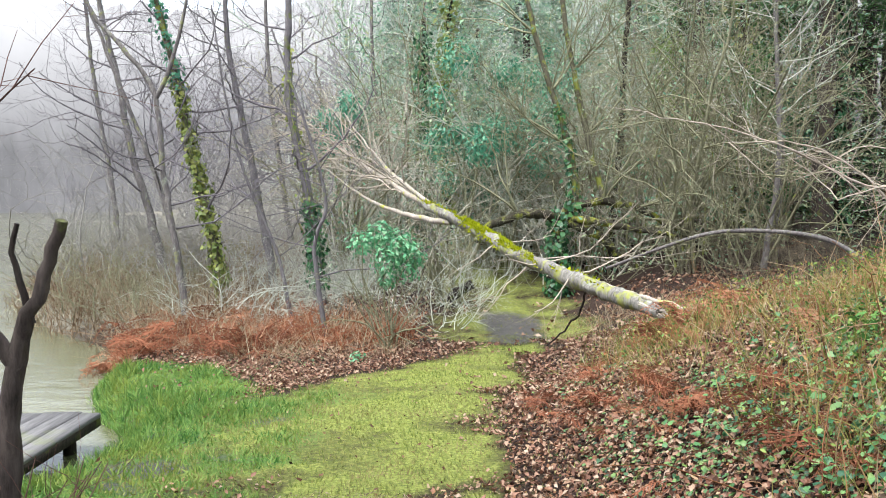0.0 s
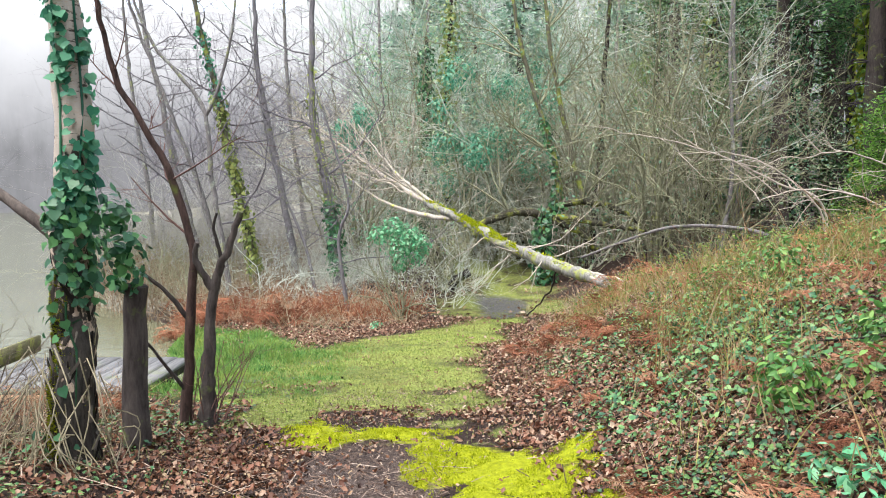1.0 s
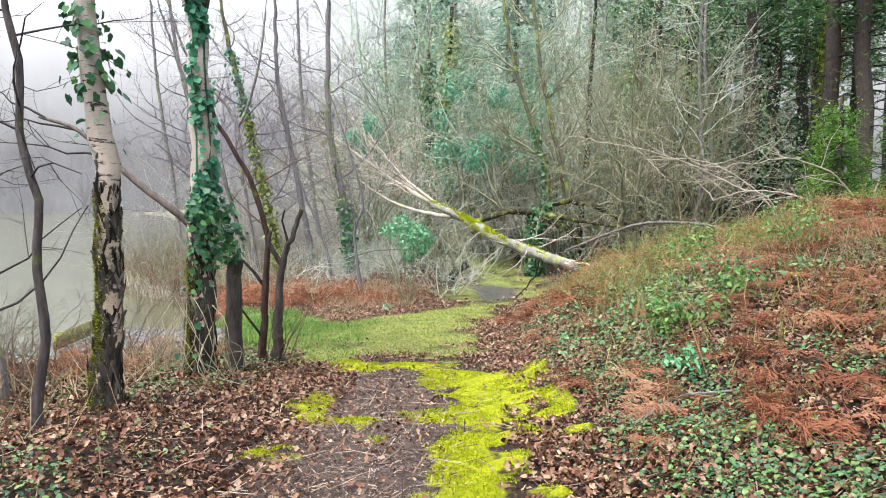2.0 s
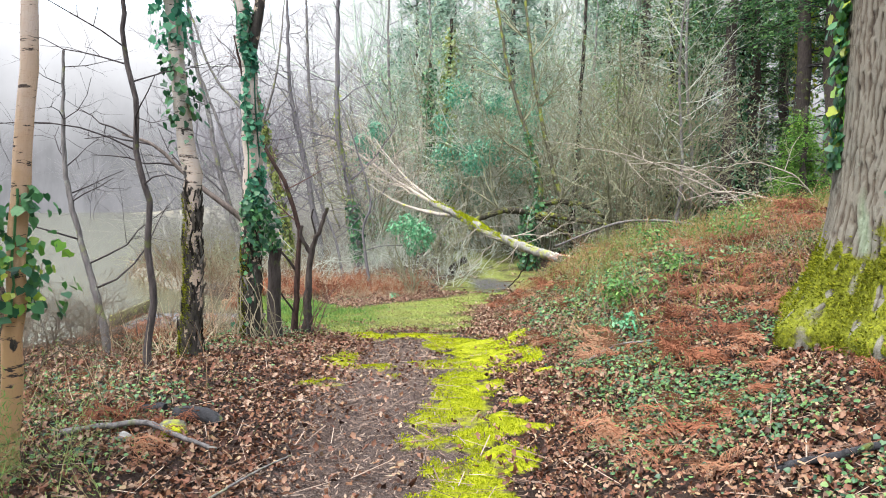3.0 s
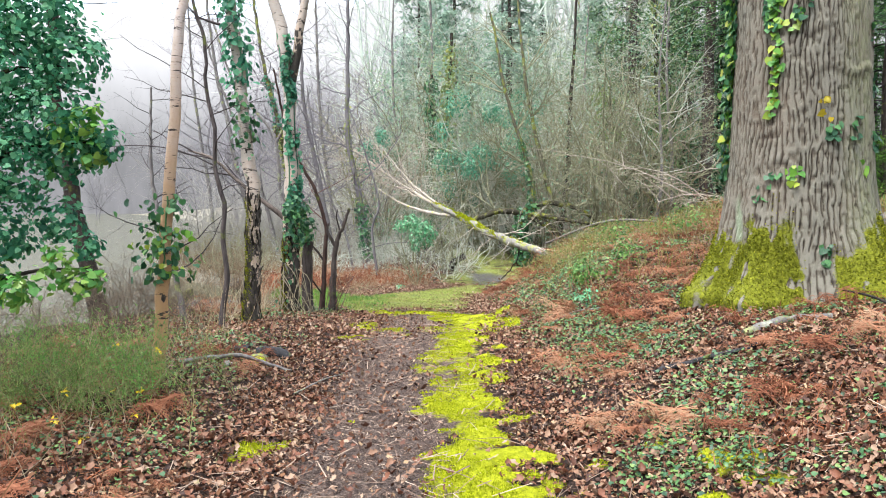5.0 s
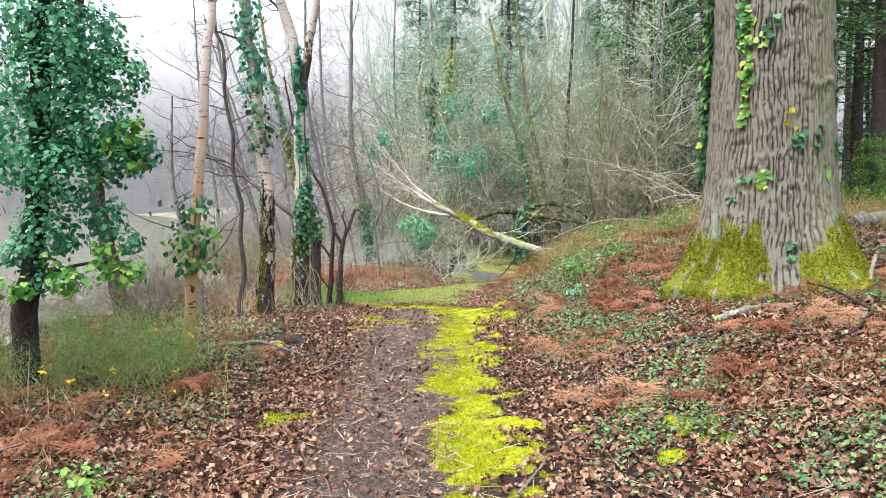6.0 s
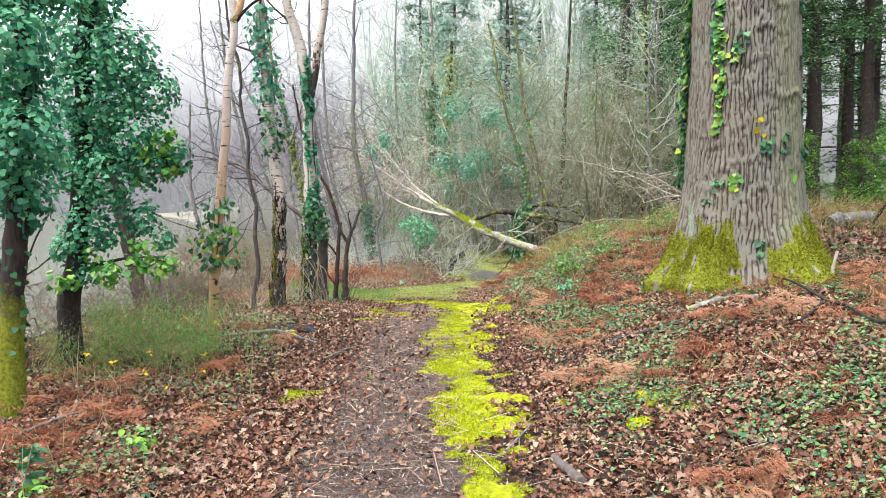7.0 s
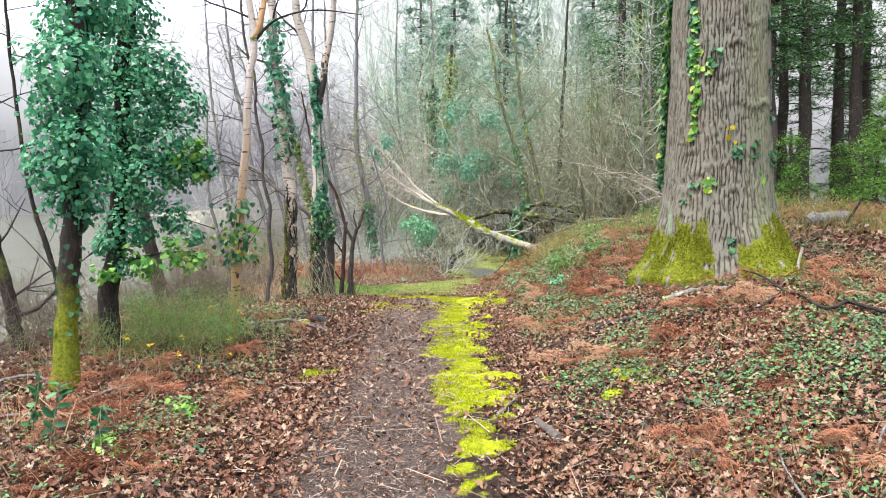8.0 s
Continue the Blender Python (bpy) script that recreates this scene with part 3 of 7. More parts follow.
def lay(n, x0, x1, y0, y1, gen, keep):
    """Random places on the land, kept by a chance function of x, y."""
    x, y = gen.uniform(x0, x1, n), gen.uniform(y0, y1, n)
    ok = gen.uniform(0, 1, n) < keep(x, y)
    x, y = x[ok], y[ok]
    return np.stack([x, y, land(x, y)], 1)


def slope(p):
    e = 0.05
    dx = (land(p[:, 0] + e, p[:, 1]) - land(p[:, 0] - e, p[:, 1])) / (2 * e)
    dy = (land(p[:, 0], p[:, 1] + e) - land(p[:, 0], p[:, 1] - e)) / (2 * e)
    return np.stack([-dx, -dy, np.ones(len(p))], 1)


# ---------------------------------------------------------------- ground, lake, distance
def graded(lo, hi, step, far_lo, far_hi, grow=1.16):
    mid = list(np.arange(lo, hi + step / 2, step))
    s, v, out = step, mid[-1], []
    while v < far_hi:
        s = min(s * grow, 30)
        v += s
        out.append(v)
    s, v, pre = step, mid[0], []
    while v > far_lo:
        s = min(s * grow, 30)
        v -= s
        pre.append(v)
    return np.array(pre[::-1] + mid + out)


def build_ground():
    gx, gy = graded(-4.4, 4.4, 0.07, -500, 500), graded(-7.5, 9.0, 0.07, -500, 600)
    X, Y = np.meshgrid(gx, gy, indexing="ij")
    cov = cover(X, Y)
    Z = land(X, Y) + cov["moss"] * (0.02 + 0.022 * vnoise(X, Y, 9, 11) + 0.012 * vnoise(X, Y, 17, 12))
    Z = Z - 0.03 * cov["mud"] - 0.015 * cov["earth"]
    nx, ny = X.shape
    idx = np.arange(nx * ny).reshape(nx, ny)
    f = np.stack([idx[:-1, :-1], idx[1:, :-1], idx[1:, 1:], idx[:-1, 1:]], -1).reshape(-1, 4)
    acc = Acc()
    acc.add(np.stack([X, Y, Z], -1).reshape(-1, 3), f)
    me = acc.mesh("ground", "floor")
    for k, v in cov.items():
        me.attributes.new(k, "FLOAT", "POINT").data.foreach_set("value", v.ravel().astype(np.float32))
    return tagged(new("ground", me), "leaf-strewn woodland floor with a mossy footpath", "ground", kind="structure")


build_ground()

acc = Acc()
acc.add([(-260, -200, WATER), (-1.5, -200, WATER), (-1.5, 260, WATER), (-260, 260, WATER)], [(0, 1, 2, 3)])
tagged(part("water", acc, "water"), "still murky lake with pale sky reflections", "lake", kind="structure")


def build_backdrop():
    """The wooded hills across the lake, in mist: one ring with an uneven top."""
    acc = Acc()
    a = np.linspace(0, 2 * np.pi, 721)
    R = 190.0
    g = np.random.default_rng(3)
    top = 40 + 3 * np.sin(a * 5 + 1) + 2 * np.sin(a * 13) + g.normal(0, 0.9, len(a)) + 14 * sstep((np.cos(a - 0.9) - 0.1) / 0.6)
    lo = np.stack([R * np.cos(a), R * np.sin(a), np.full(len(a), -3.0)], 1)
    hi = np.stack([R * np.cos(a), R * np.sin(a), top], 1)
    i = np.arange(720)
    acc.add(np.concatenate([lo, hi]), np.stack([i, i + 1, i + 722, i + 721], -1))
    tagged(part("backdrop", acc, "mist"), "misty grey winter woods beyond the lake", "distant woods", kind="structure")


build_backdrop()


# ---------------------------------------------------------------- trees
TRUNK = {}


def stem(parent, name, pts, r0, r1, bark, sides=12, flare=0.35, label="", lumps=0.05, rings=40, cap=False, gen=None, reach=1.1):
    """A tapered trunk with a spread foot, through the given points."""
    p = smooth_line(pts, rings)
    g = gen or rng
    p[1:-1] += g.normal(0, 0.12 * r0, (rings - 2, 3)) * np.array([1, 1, 0.2])
    s = np.linspace(0, 1, rings)
    r = r0 + (r1 - r0) * s**0.8
    r = r * (1 + flare * np.exp(-(p[:, 2] - p[0, 2]) / 0.16))
    acc = Acc()
    tube(acc, p, r, sides, cap, lumps, g)
    ob = part(name, acc, bark, parent, label)
    if name == "trunk":
        TRUNK[parent.name] = ob
    z = np.concatenate(acc.v)[:, 2]
    foot = np.clip(1 - (z - p[0, 2]) / reach, 0, 1)
    ob.data.attributes.new("foot", "FLOAT", "POINT").data.foreach_set("value", foot.astype(np.float32))
    return p, r


def crown(parent, line, radii, count, length, twig, gen, lo=0.35, levels=3, kids=4, name="crown", up=0.25, spread=0.8):
    """Bare branches that leave a trunk above a share lo of its length."""
    acc = Acc()
    n = len(line)
    for k in range(count):
        s = lo + (1 - lo) * (k + gen.uniform(0, 1)) / count
        i = min(int(s * (n - 1)), n - 2)
        a = gen.uniform(0, 2 * np.pi)
        way = np.array([math.cos(a), math.sin(a), gen.uniform(0.1, 0.7)])
        ln = length * (1.15 - 0.6 * s) * gen.uniform(0.6, 1.2)
        twigs(acc, line[i], way, ln, max(0.004, radii[i] * 0.32), levels, gen, kids, 4, up=up, spread=spread)
    return part(name, acc, twig, parent)


def ivy_on(parent, line, radii, z0, z1, count, size, mat, gen, thick=0.05, side=None, arc=math.pi, name="ivy", label="dark green climbing ivy", patch=0.0, runners=True):
    """Ivy leaves that cling to a stem between two heights; side: the way they mostly face, in radians."""
    line, radii = np.asarray(line), np.asarray(radii)
    z = gen.uniform(z0, z1, count)
    x = np.interp(z, line[:, 2], line[:, 0])
    y = np.interp(z, line[:, 2], line[:, 1])
    r = np.interp(z, line[:, 2], radii)
    a = gen.uniform(-arc, arc, count) + (0 if side is None else side)
    out = np.stack([np.cos(a), np.sin(a), np.zeros(count)], 1)
    d = r + np.abs(gen.normal(0, thick, count)) + 0.006
    at = np.stack([x, y, z], 1) + out * d[:, None]
    if patch:
        ok = vnoise(a * 1.3, z * 2.2, 1.7, 44) > patch - 0.5
        at, out, count = at[ok], out[ok], int(ok.sum())
    nor = out + gen.normal(0, 0.4, (count, 3)) + np.array([0, 0, 0.35])
    acc = Acc()
    scatter(acc, IVY_V, IVY_F, at, nor, size * gen.uniform(0.6, 1.3, count), gen, spin=math.pi + gen.normal(0, 0.7, count))
    for _ in range(max(1, count // 220) if runners and z1 - z0 > 0.5 else 0):
        n = 12
        zz = np.linspace(z0, z1, n)
        aa = gen.uniform(-arc, arc) + (0 if side is None else side) + np.cumsum(gen.normal(0, 0.12, n))
        rr = np.interp(zz, line[:, 2], radii) + 0.006
        tube(acc, np.stack([np.interp(zz, line[:, 2], line[:, 0]) + np.cos(aa) * rr, np.interp(zz, line[:, 2], line[:, 1]) + np.sin(aa) * rr, zz], 1), 0.006, 4)
    return part(name, acc, mat, TRUNK.get(parent.name, parent), label, smooth=False)


def flakes(parent, line, radii, z0, z1, count, gen):
    """Curling plates of bark that stand off the lower trunk, and moss in between."""
    for name, mt, n, wide, tall, lift, label in (("loose_bark", "plate", int(count * 0.6), 0.017, 0.10, 0.12, "cracked dark and pale bark plates"), ("moss", "moss_dark", count * 9, 0.008, 0.02, 0.9, "olive moss on the foot")):
        z = z0 + (z1 - z0) * gen.uniform(0, 1, n) ** (1.0 if name == "loose_bark" else 2.2)
        a = gen.uniform(-np.pi, np.pi, n) if name == "loose_bark" else gen.normal(-2.4, 0.6, n)
        r = np.interp(z, line[:, 2], radii)
        out = np.stack([np.cos(a), np.sin(a), np.zeros(n)], 1)
        at = np.stack([np.interp(z, line[:, 2], line[:, 0]), np.interp(z, line[:, 2], line[:, 1]), z], 1) + out * (r * 0.97)[:, None]
        acc = Acc()
        if name == "loose_bark":
            scatter(acc, CHIP_V, CHIP_F, at, out + gen.normal(0, lift * 0.5, (n, 3)), np.stack([wide * gen.uniform(0.5, 1.4, n), tall * gen.uniform(0.4, 1.3, n), np.full(n, 0.03)], 1), gen, spin=gen.normal(0, 0.25, n))
        else:
            scatter(acc, BLADE_V[[0, 1, 4]], np.array([(0, 1, 2)]), at, out + gen.normal(0, 0.5, (n, 3)) + np.array([0, 0, 0.3]), np.stack([np.full(n, wide), np.full(n, 0.01), tall * gen.uniform(0.5, 1.3, n)], 1), gen)
        tagged(part(name, acc, mt, TRUNK[parent.name], label, smooth=False), kind="stuff")


def clumps(acc, centres, radii, count, size, gen, shape=IVY_V, faces=IVY_F):
    """Leaves over rounded, ragged clumps."""
    c = np.asarray(centres, dtype=float)
    r = np.asarray(radii, dtype=float)
    w = r**2 / (r**2).sum()
    k = gen.choice(len(c), count, p=w)
    d = gen.normal(0, 1, (count, 3))
    d /= np.linalg.norm(d, axis=1)[:, None]
    s = r[k] * gen.uniform(0.25, 1.0, count) ** 0.4 * (1 + 0.15 * gen.normal(0, 1, count))
    at = c[k] + d * s[:, None]
    nor = d * 0.8 + gen.normal(0, 0.35, (count, 3)) + np.array([0, 0, 0.45])
    scatter(acc, shape, faces, at, nor, size * gen.uniform(0.55, 1.25, count), gen, spin=math.pi + gen.normal(0, 0.9, count))


def g_at(x, y):
    return float(land(x, y))


# The great oak on the bank.
OAK_AT = (2.72, -1.0)


def oak_girth(h):
    """The radius of the bole at a height over its foot, without the buttresses."""
    return 0.535 - 0.033 * h


def build_oak():
    gen = np.random.default_rng(21)
    zb = g_at(*OAK_AT) - 0.15
    oak = thing("oak_tree", "massive old oak with ridged bark and mossy root flare", "tree", at=(OAK_AT[0], OAK_AT[1], zb))
    na, top = 640, 8.5
    a = np.linspace(0, 2 * np.pi, na, endpoint=False)
    z = zb + np.concatenate([np.linspace(0, 4.0, 250, endpoint=False), np.linspace(4.0, top, 30)])
    nz = len(z)
    A, Z = np.meshgrid(a, z)
    H = Z - zb

    def lobe(at, wide):
        return np.exp(-(np.angle(np.exp(1j * (A - at))) / wide) ** 2)

    # buttresses that run out into the roots
    fl = 0.14 + 0.22 * lobe(-2.42, 0.27) + 0.36 * lobe(-1.12, 0.36) + 0.20 * lobe(-3.1, 0.24) + 0.30 * lobe(-0.25, 0.4) + 0.3 * lobe(0.8, 0.5) + 0.3 * lobe(2.0, 0.5)
    R = oak_girth(H) + fl * np.exp(-np.clip(H - 0.1, 0, 9) / 0.31)
    R = R * (1 + 0.012 * np.cos(A * 2 + 0.4) + 0.008 * np.sin(3 * A + H * 0.8)) + 0.010 * vnoise(A * 5, Z * 3.0, 1.0, 39)
    per = 64 / (2 * np.pi)

    def grain(cells, fz, seed):
        return vnoise(A * per * cells / 64, Z * fz, 1.0, seed)

    # narrow wavering fissures with bridges across them
    def cracks(count, seed, wild):
        sway = wild * grain(22, 4.0, seed) + 1.5 * grain(44, 10.0, seed + 1) + 0.8 * grain(64, 19.0, seed + 2)
        return np.abs(np.sin(0.5 * (count * A + sway)))

    bridge = sstep((grain(64, 13.0, 47) - 0.1) / 0.35)
    one = cracks(82, 31, 2.8) + 0.6 * bridge
    two = cracks(58, 34, 3.6) + 0.15 + 0.6 * sstep((grain(60, 11.0, 48) + 0.0) / 0.4)
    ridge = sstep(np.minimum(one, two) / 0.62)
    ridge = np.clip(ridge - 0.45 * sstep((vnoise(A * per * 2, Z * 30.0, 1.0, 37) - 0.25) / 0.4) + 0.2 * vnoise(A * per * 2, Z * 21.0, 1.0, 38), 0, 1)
    R = R + 0.016 * (ridge - 0.6) * np.clip(H / 0.5, 0.35, 1)
    # old branch collars: level wrinkles across the bark
    for zc, ac, wd in ((2.42, -1.35, 0.55), (2.40, -0.85, 0.4), (2.72, -1.75, 0.13), (2.98, -1.55, 0.25), (3.2, -1.2, 0.3), (1.75, -2.25, 0.12), (1.98, -2.4, 0.10)):
        da = np.angle(np.exp(1j * (A - ac)))
        R = R + 0.009 * np.exp(-((Z - zc + 0.03 * np.sin(9 * A)) / 0.025) ** 2) * np.exp(-(da / wd) ** 2)
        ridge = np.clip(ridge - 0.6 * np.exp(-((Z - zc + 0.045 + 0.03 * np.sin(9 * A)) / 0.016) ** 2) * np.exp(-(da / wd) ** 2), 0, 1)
    moss = sstep((0.58 + 0.16 * lobe(-2.4, 0.35) + 0.14 * lobe(-0.8, 0.5) + 0.18 * vnoise(A * 4, Z * 4, 1.5, 36) - H) / 0.30 + 0.3)
    da = np.angle(np.exp(1j * (A + 2.80)))
    lichen = np.exp(-((da + 0.05 * np.sin(H * 9)) / 0.10) ** 2) * sstep((H - 0.42) / 0.15) * sstep((1.1 - H) / 0.45)
    da2 = np.angle(np.exp(1j * (A + 1.76)))
    moss = moss * (1 - np.exp(-(da2 / 0.19) ** 4) * sstep((H + 0.02) / 0.2)) * (0.95 + 0.5 * vnoise(A * 6, Z * 6, 1.0, 38)) * (1 - np.exp(-(da / 0.09) ** 2) * sstep((H - 0.45) / 0.1))
    algae = sstep((1.0 - np.abs(np.angle(np.exp(1j * (A + 1.0)))) / 0.6))
    moss = moss * sstep((vnoise(A * 9, Z * 9, 1.0, 49) + 0.5 * vnoise(A * 22, Z * 22, 1.0, 50) + 1.0) / 0.5)
    R = R + 0.010 * moss
    v = np.stack([OAK_AT[0] + R * np.cos(A), OAK_AT[1] + R * np.sin(A), Z], -1).reshape(-1, 3)
    i = np.arange(nz - 1)[:, None] * na
    j = np.arange(na)[None]
    k = (j + 1) % na
    acc = Acc()
    acc.add(v, np.stack([i + j, i + k, i + na + k, i + na + j], -1).reshape(-1, 4))
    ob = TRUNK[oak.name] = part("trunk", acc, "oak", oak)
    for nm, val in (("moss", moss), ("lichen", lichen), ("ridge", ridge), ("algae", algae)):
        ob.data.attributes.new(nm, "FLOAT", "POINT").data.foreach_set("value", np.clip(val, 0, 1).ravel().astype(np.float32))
    # moss tufts on the foot
    weight = (np.clip(moss, 0, 1) ** 2 * (H < 1.2)).ravel()
    pick = gen.choice(na * nz, 30000, p=weight / weight.sum())
    at = v[pick] + gen.normal(0, 1, (len(pick), 3)) * np.array([0.006, 0.006, 0.018])
    out = np.stack([np.cos(A), np.sin(A), np.full_like(A, 0.5)], -1).reshape(-1, 3)[pick]
    acc = Acc()
    scatter(acc, BLADE_V[[0, 1, 4]], np.array([(0, 1, 2)]), at, out + gen.normal(0, 0.5, out.shape), np.stack([gen.uniform(0.006, 0.012, len(at)), np.full(len(at), 0.01), gen.uniform(0.01, 0.024, len(at))], 1), gen)
    part("moss", acc, "moss_dark", ob, "olive green moss on the root flare", smooth=False)
    # limbs high up
    for k in range(7):
        a0 = k * 2.4 + 0.5
        h0 = zb + 5.0 + 0.5 * k
        acc = Acc()
        twigs(acc, (OAK_AT[0] + 0.3 * math.cos(a0), OAK_AT[1] + 0.3 * math.sin(a0), h0), (math.cos(a0), math.sin(a0), 0.45), 3.6, 0.15, 4, gen, 4, 7, up=0.15)
        part("limb", acc, "grey_bark", oak)
    hs = np.linspace(0, top, 60)
    line = np.stack([np.full(60, OAK_AT[0]), np.full(60, OAK_AT[1]), zb + hs], 1)
    girth = oak_girth(hs) + 0.17 * np.exp(-np.clip(hs - 0.1, 0, 9) / 0.31)
    ivy_on(oak, line, girth, 1.65, 5.5, 620, 0.055, "ivy", gen, 0.035, side=2.88, arc=0.14, label="ivy column edging the trunk", runners=False)
    ivy_on(oak, line, girth, 1.75, 5.5, 420, 0.055, "ivy_light", gen, 0.035, side=2.84, arc=0.14, label="bright ivy column edging the trunk")
    for z0, z1, n, sd, ar, mt in ((2.05, 2.5, 20, -2.36, 0.05, "ivy_light"), (2.4, 3.0, 60, -2.36, 0.08, "ivy_light"), (2.7, 4.6, 190, -2.45, 0.09, "ivy"), (2.8, 3.4, 30, -2.42, 0.08, "ivy_light")):
        ivy_on(oak, line, girth, z0, z1, n, 0.055, mt, gen, 0.014, side=sd, arc=ar, runners=False)
    for zc, sd, n, mt in ((2.11, -1.70, 6, "yellow_ivy"), (1.95, -1.55, 13, "ivy"), (1.98, -1.22, 9, "ivy"), (1.90, -0.65, 22, "ivy"), (1.64, -2.06, 11, "ivy_light"), (1.61, -2.32, 8, "ivy"), (1.53, -2.48, 6, "ivy"), (2.84, -2.0, 16, "ivy"), (2.75, -2.1, 8, "ivy_light"), (1.70, -1.05, 5, "ivy_light"), (1.07, -1.68, 12, "ivy"), (2.7, -0.6, 14, "ivy"), (3.2, -0.6, 22, "ivy"), (2.3, -0.55, 10, "ivy")):
        ivy_on(oak, line, girth, zc - 0.07, zc + 0.09, n, 0.05, mt, gen, 0.012, side=sd, arc=0.10)


MAT["yellow_ivy"] = leaf_mat("yellowed_ivy_leaf", (0.35, 0.30, 0.02), (0.55, 0.42, 0.03), rough=0.5)
m = Mat("dark_moss", 0.95, 0, 0.05)
m.colour(m.ramp(m.island(), (0.0, (0.05, 0.06, 0.006)), (0.5, (0.13, 0.145, 0.011)), (1.0, (0.27, 0.28, 0.024))))
MAT["moss_dark"] = m.leafy(0.25).m
build_oak()
MAT["plate"] = leaf_mat("bark_plate", (0.008, 0.007, 0.006), (0.03, 0.025, 0.02), (0.07, 0.058, 0.047), (0.22, 0.195, 0.165), rough=0.9, spec=0.1, thin=0)
MAT["brown_bark"] = bark_mat("smooth_brown_bark", (0.05, 0.04, 0.035), (0.19, 0.155, 0.135))


# The row of trees on the lake side.
def build_lake_row():
    gen = np.random.default_rng(22)
    # slim orange birch
    t = thing("birch_tree", "slim birch with pale orange bark and dark rings", "tree", "birches by the lake", (-1.89, -2.0, 0.3))
    p, r = stem(t, "trunk", [(-1.90, -2.0, 0.22), (-1.86, -2.0, 0.90), (-1.79, -2.0, 1.58), (-1.72, -2.0, 2.50), (-1.68, -2.0, 2.95), (-1.76, -2.02, 4.2), (-1.85, -2.1, 6.5)], 0.044, 0.02, "birch_warm", 12, 0.3, lumps=0.03, gen=gen, reach=2.6)
    stem(t, "limb", [(-1.68, -2.0, 2.88), (-1.60, -1.98, 3.1), (-1.52, -1.95, 3.8), (-1.4, -1.9, 5.4)], 0.032, 0.012, "birch_warm", 8, 0.0, lumps=0.03, rings=16, gen=gen)
    stem(t, "limb", [(-1.67, -2.0, 2.86), (-1.56, -2.0, 3.0), (-1.40, -2.0, 3.09), (-1.12, -2.0, 3.14), (-0.73, -2.0, 3.10)], 0.014, 0.004, "dark_bark", 6, 0.0, rings=16, gen=gen)
    crown(t, p, r, 12, 0.9, "twig_dark", gen, 0.42, 3, 3)
    ivy_on(t, p, r, 0.95, 1.5, 150, 0.048, "ivy", gen, 0.09)
    ivy_on(t, p, r, 1.0, 1.3, 60, 0.045, "ivy_light", gen, 0.13)
    # thin dark tree
    t = thing("dark_sapling", "thin dark-barked tree with crooked bare twigs", "tree", at=(-2.02, -0.2, 0.28))
    p, r = stem(t, "trunk", [(-2.03, -0.2, 0.22), (-2.01, -0.2, 0.55), (-1.96, -0.2, 0.80), (-2.0, -0.2, 1.15), (-1.98, -0.2, 1.45), (-2.06, -0.2, 1.78), (-2.05, -0.2, 2.1), (-2.13, -0.2, 2.5), (-2.12, -0.2, 2.85), (-2.24, -0.2, 3.36), (-2.3, -0.2, 4.6)], 0.026, 0.010, "umber_bark", 9, 0.3, gen=gen)
    crown(t, p, r, 16, 1.0, "twig_dark", gen, 0.3, 3, 3, up=0.0)
    # black-footed birch
    t = thing("birch_tree", "peeling white birch with black cracked foot and ivy above", "tree", "birches by the lake", (-1.87, 0.2, 0.27))
    p, r = stem(t, "trunk", [(-1.87, 0.2, 0.18), (-1.84, 0.2, 0.95), (-1.84, 0.2, 1.63), (-1.89, 0.2, 2.08), (-1.96, 0.2, 2.92), (-2.01, 0.2, 3.46), (-2.11, 0.2, 6.5)], 0.076, 0.025, "birch_white", 14, 0.45, lumps=0.05, gen=gen, reach=2.0)
    crown(t, p, r, 10, 1.0, "twig_dark", gen, 0.45, 3, 3)
    flakes(t, p, r, 0.25, 1.5, 380, gen)
    ivy_on(t, p, r, 2.0, 2.5, 100, 0.055, "ivy", gen, 0.05)
    ivy_on(t, p, r, 2.55, 3.6, 300, 0.055, "ivy_blue", gen, 0.055)
    ivy_on(t, p, r, 1.7, 2.0, 14, 0.05, "ivy", gen, 0.04)
    # ivy-clad birch with a cut second stem
    t = thing("birch_tree", "pale birch wrapped in ivy beside its cut second stem", "tree", "birches by the lake", (-1.76, 1.4, 0.2))
    p, r = stem(t, "trunk", [(-1.76, 1.4, 0.10), (-1.73, 1.4, 0.88), (-1.70, 1.4, 1.86), (-1.74, 1.4, 2.72), (-1.81, 1.4, 3.42), (-2.00, 1.4, 4.16), (-2.16, 1.4, 6.8)], 0.100, 0.03, "birch_white", 16, 0.35, lumps=0.06, gen=gen, reach=2.2)
    stem(t, "limb", [(-1.73, 1.4, 2.7), (-1.66, 1.4, 3.0), (-1.48, 1.4, 4.16), (-1.36, 1.4, 6.2)], 0.06, 0.02, "birch_white", 10, 0.0, rings=20, gen=gen)
    stem(t, "limb", [(-1.71, 1.38, 1.14), (-1.82, 1.36, 1.33), (-2.07, 1.36, 1.52), (-2.33, 1.38, 1.74), (-2.56, 1.4, 1.95), (-2.86, 1.45, 2.05)], 0.034, 0.010, "brown_bark", 8, 0.0, rings=18, gen=gen)
    acc = Acc()
    for s in ((-2.36, 1.38, 1.77), (-2.56, 1.4, 1.95), (-2.81, 1.44, 2.04), (-2.16, 1.38, 1.6)):
        twigs(acc, s, (-0.8, 0.1, 0.35), 0.8, 0.009, 3, gen, 3, 4, up=0.0)
    part("crown", acc, "twig_dark", t)
    stem(t, "cut_stem", [(-1.65, 1.85, 0.08), (-1.64, 1.85, 0.65), (-1.61, 1.83, 1.02)], 0.066, 0.055, "brown_rough", 14, 0.25, rings=8, cap=True, gen=gen, label="sawn second stem with peeling brown bark")
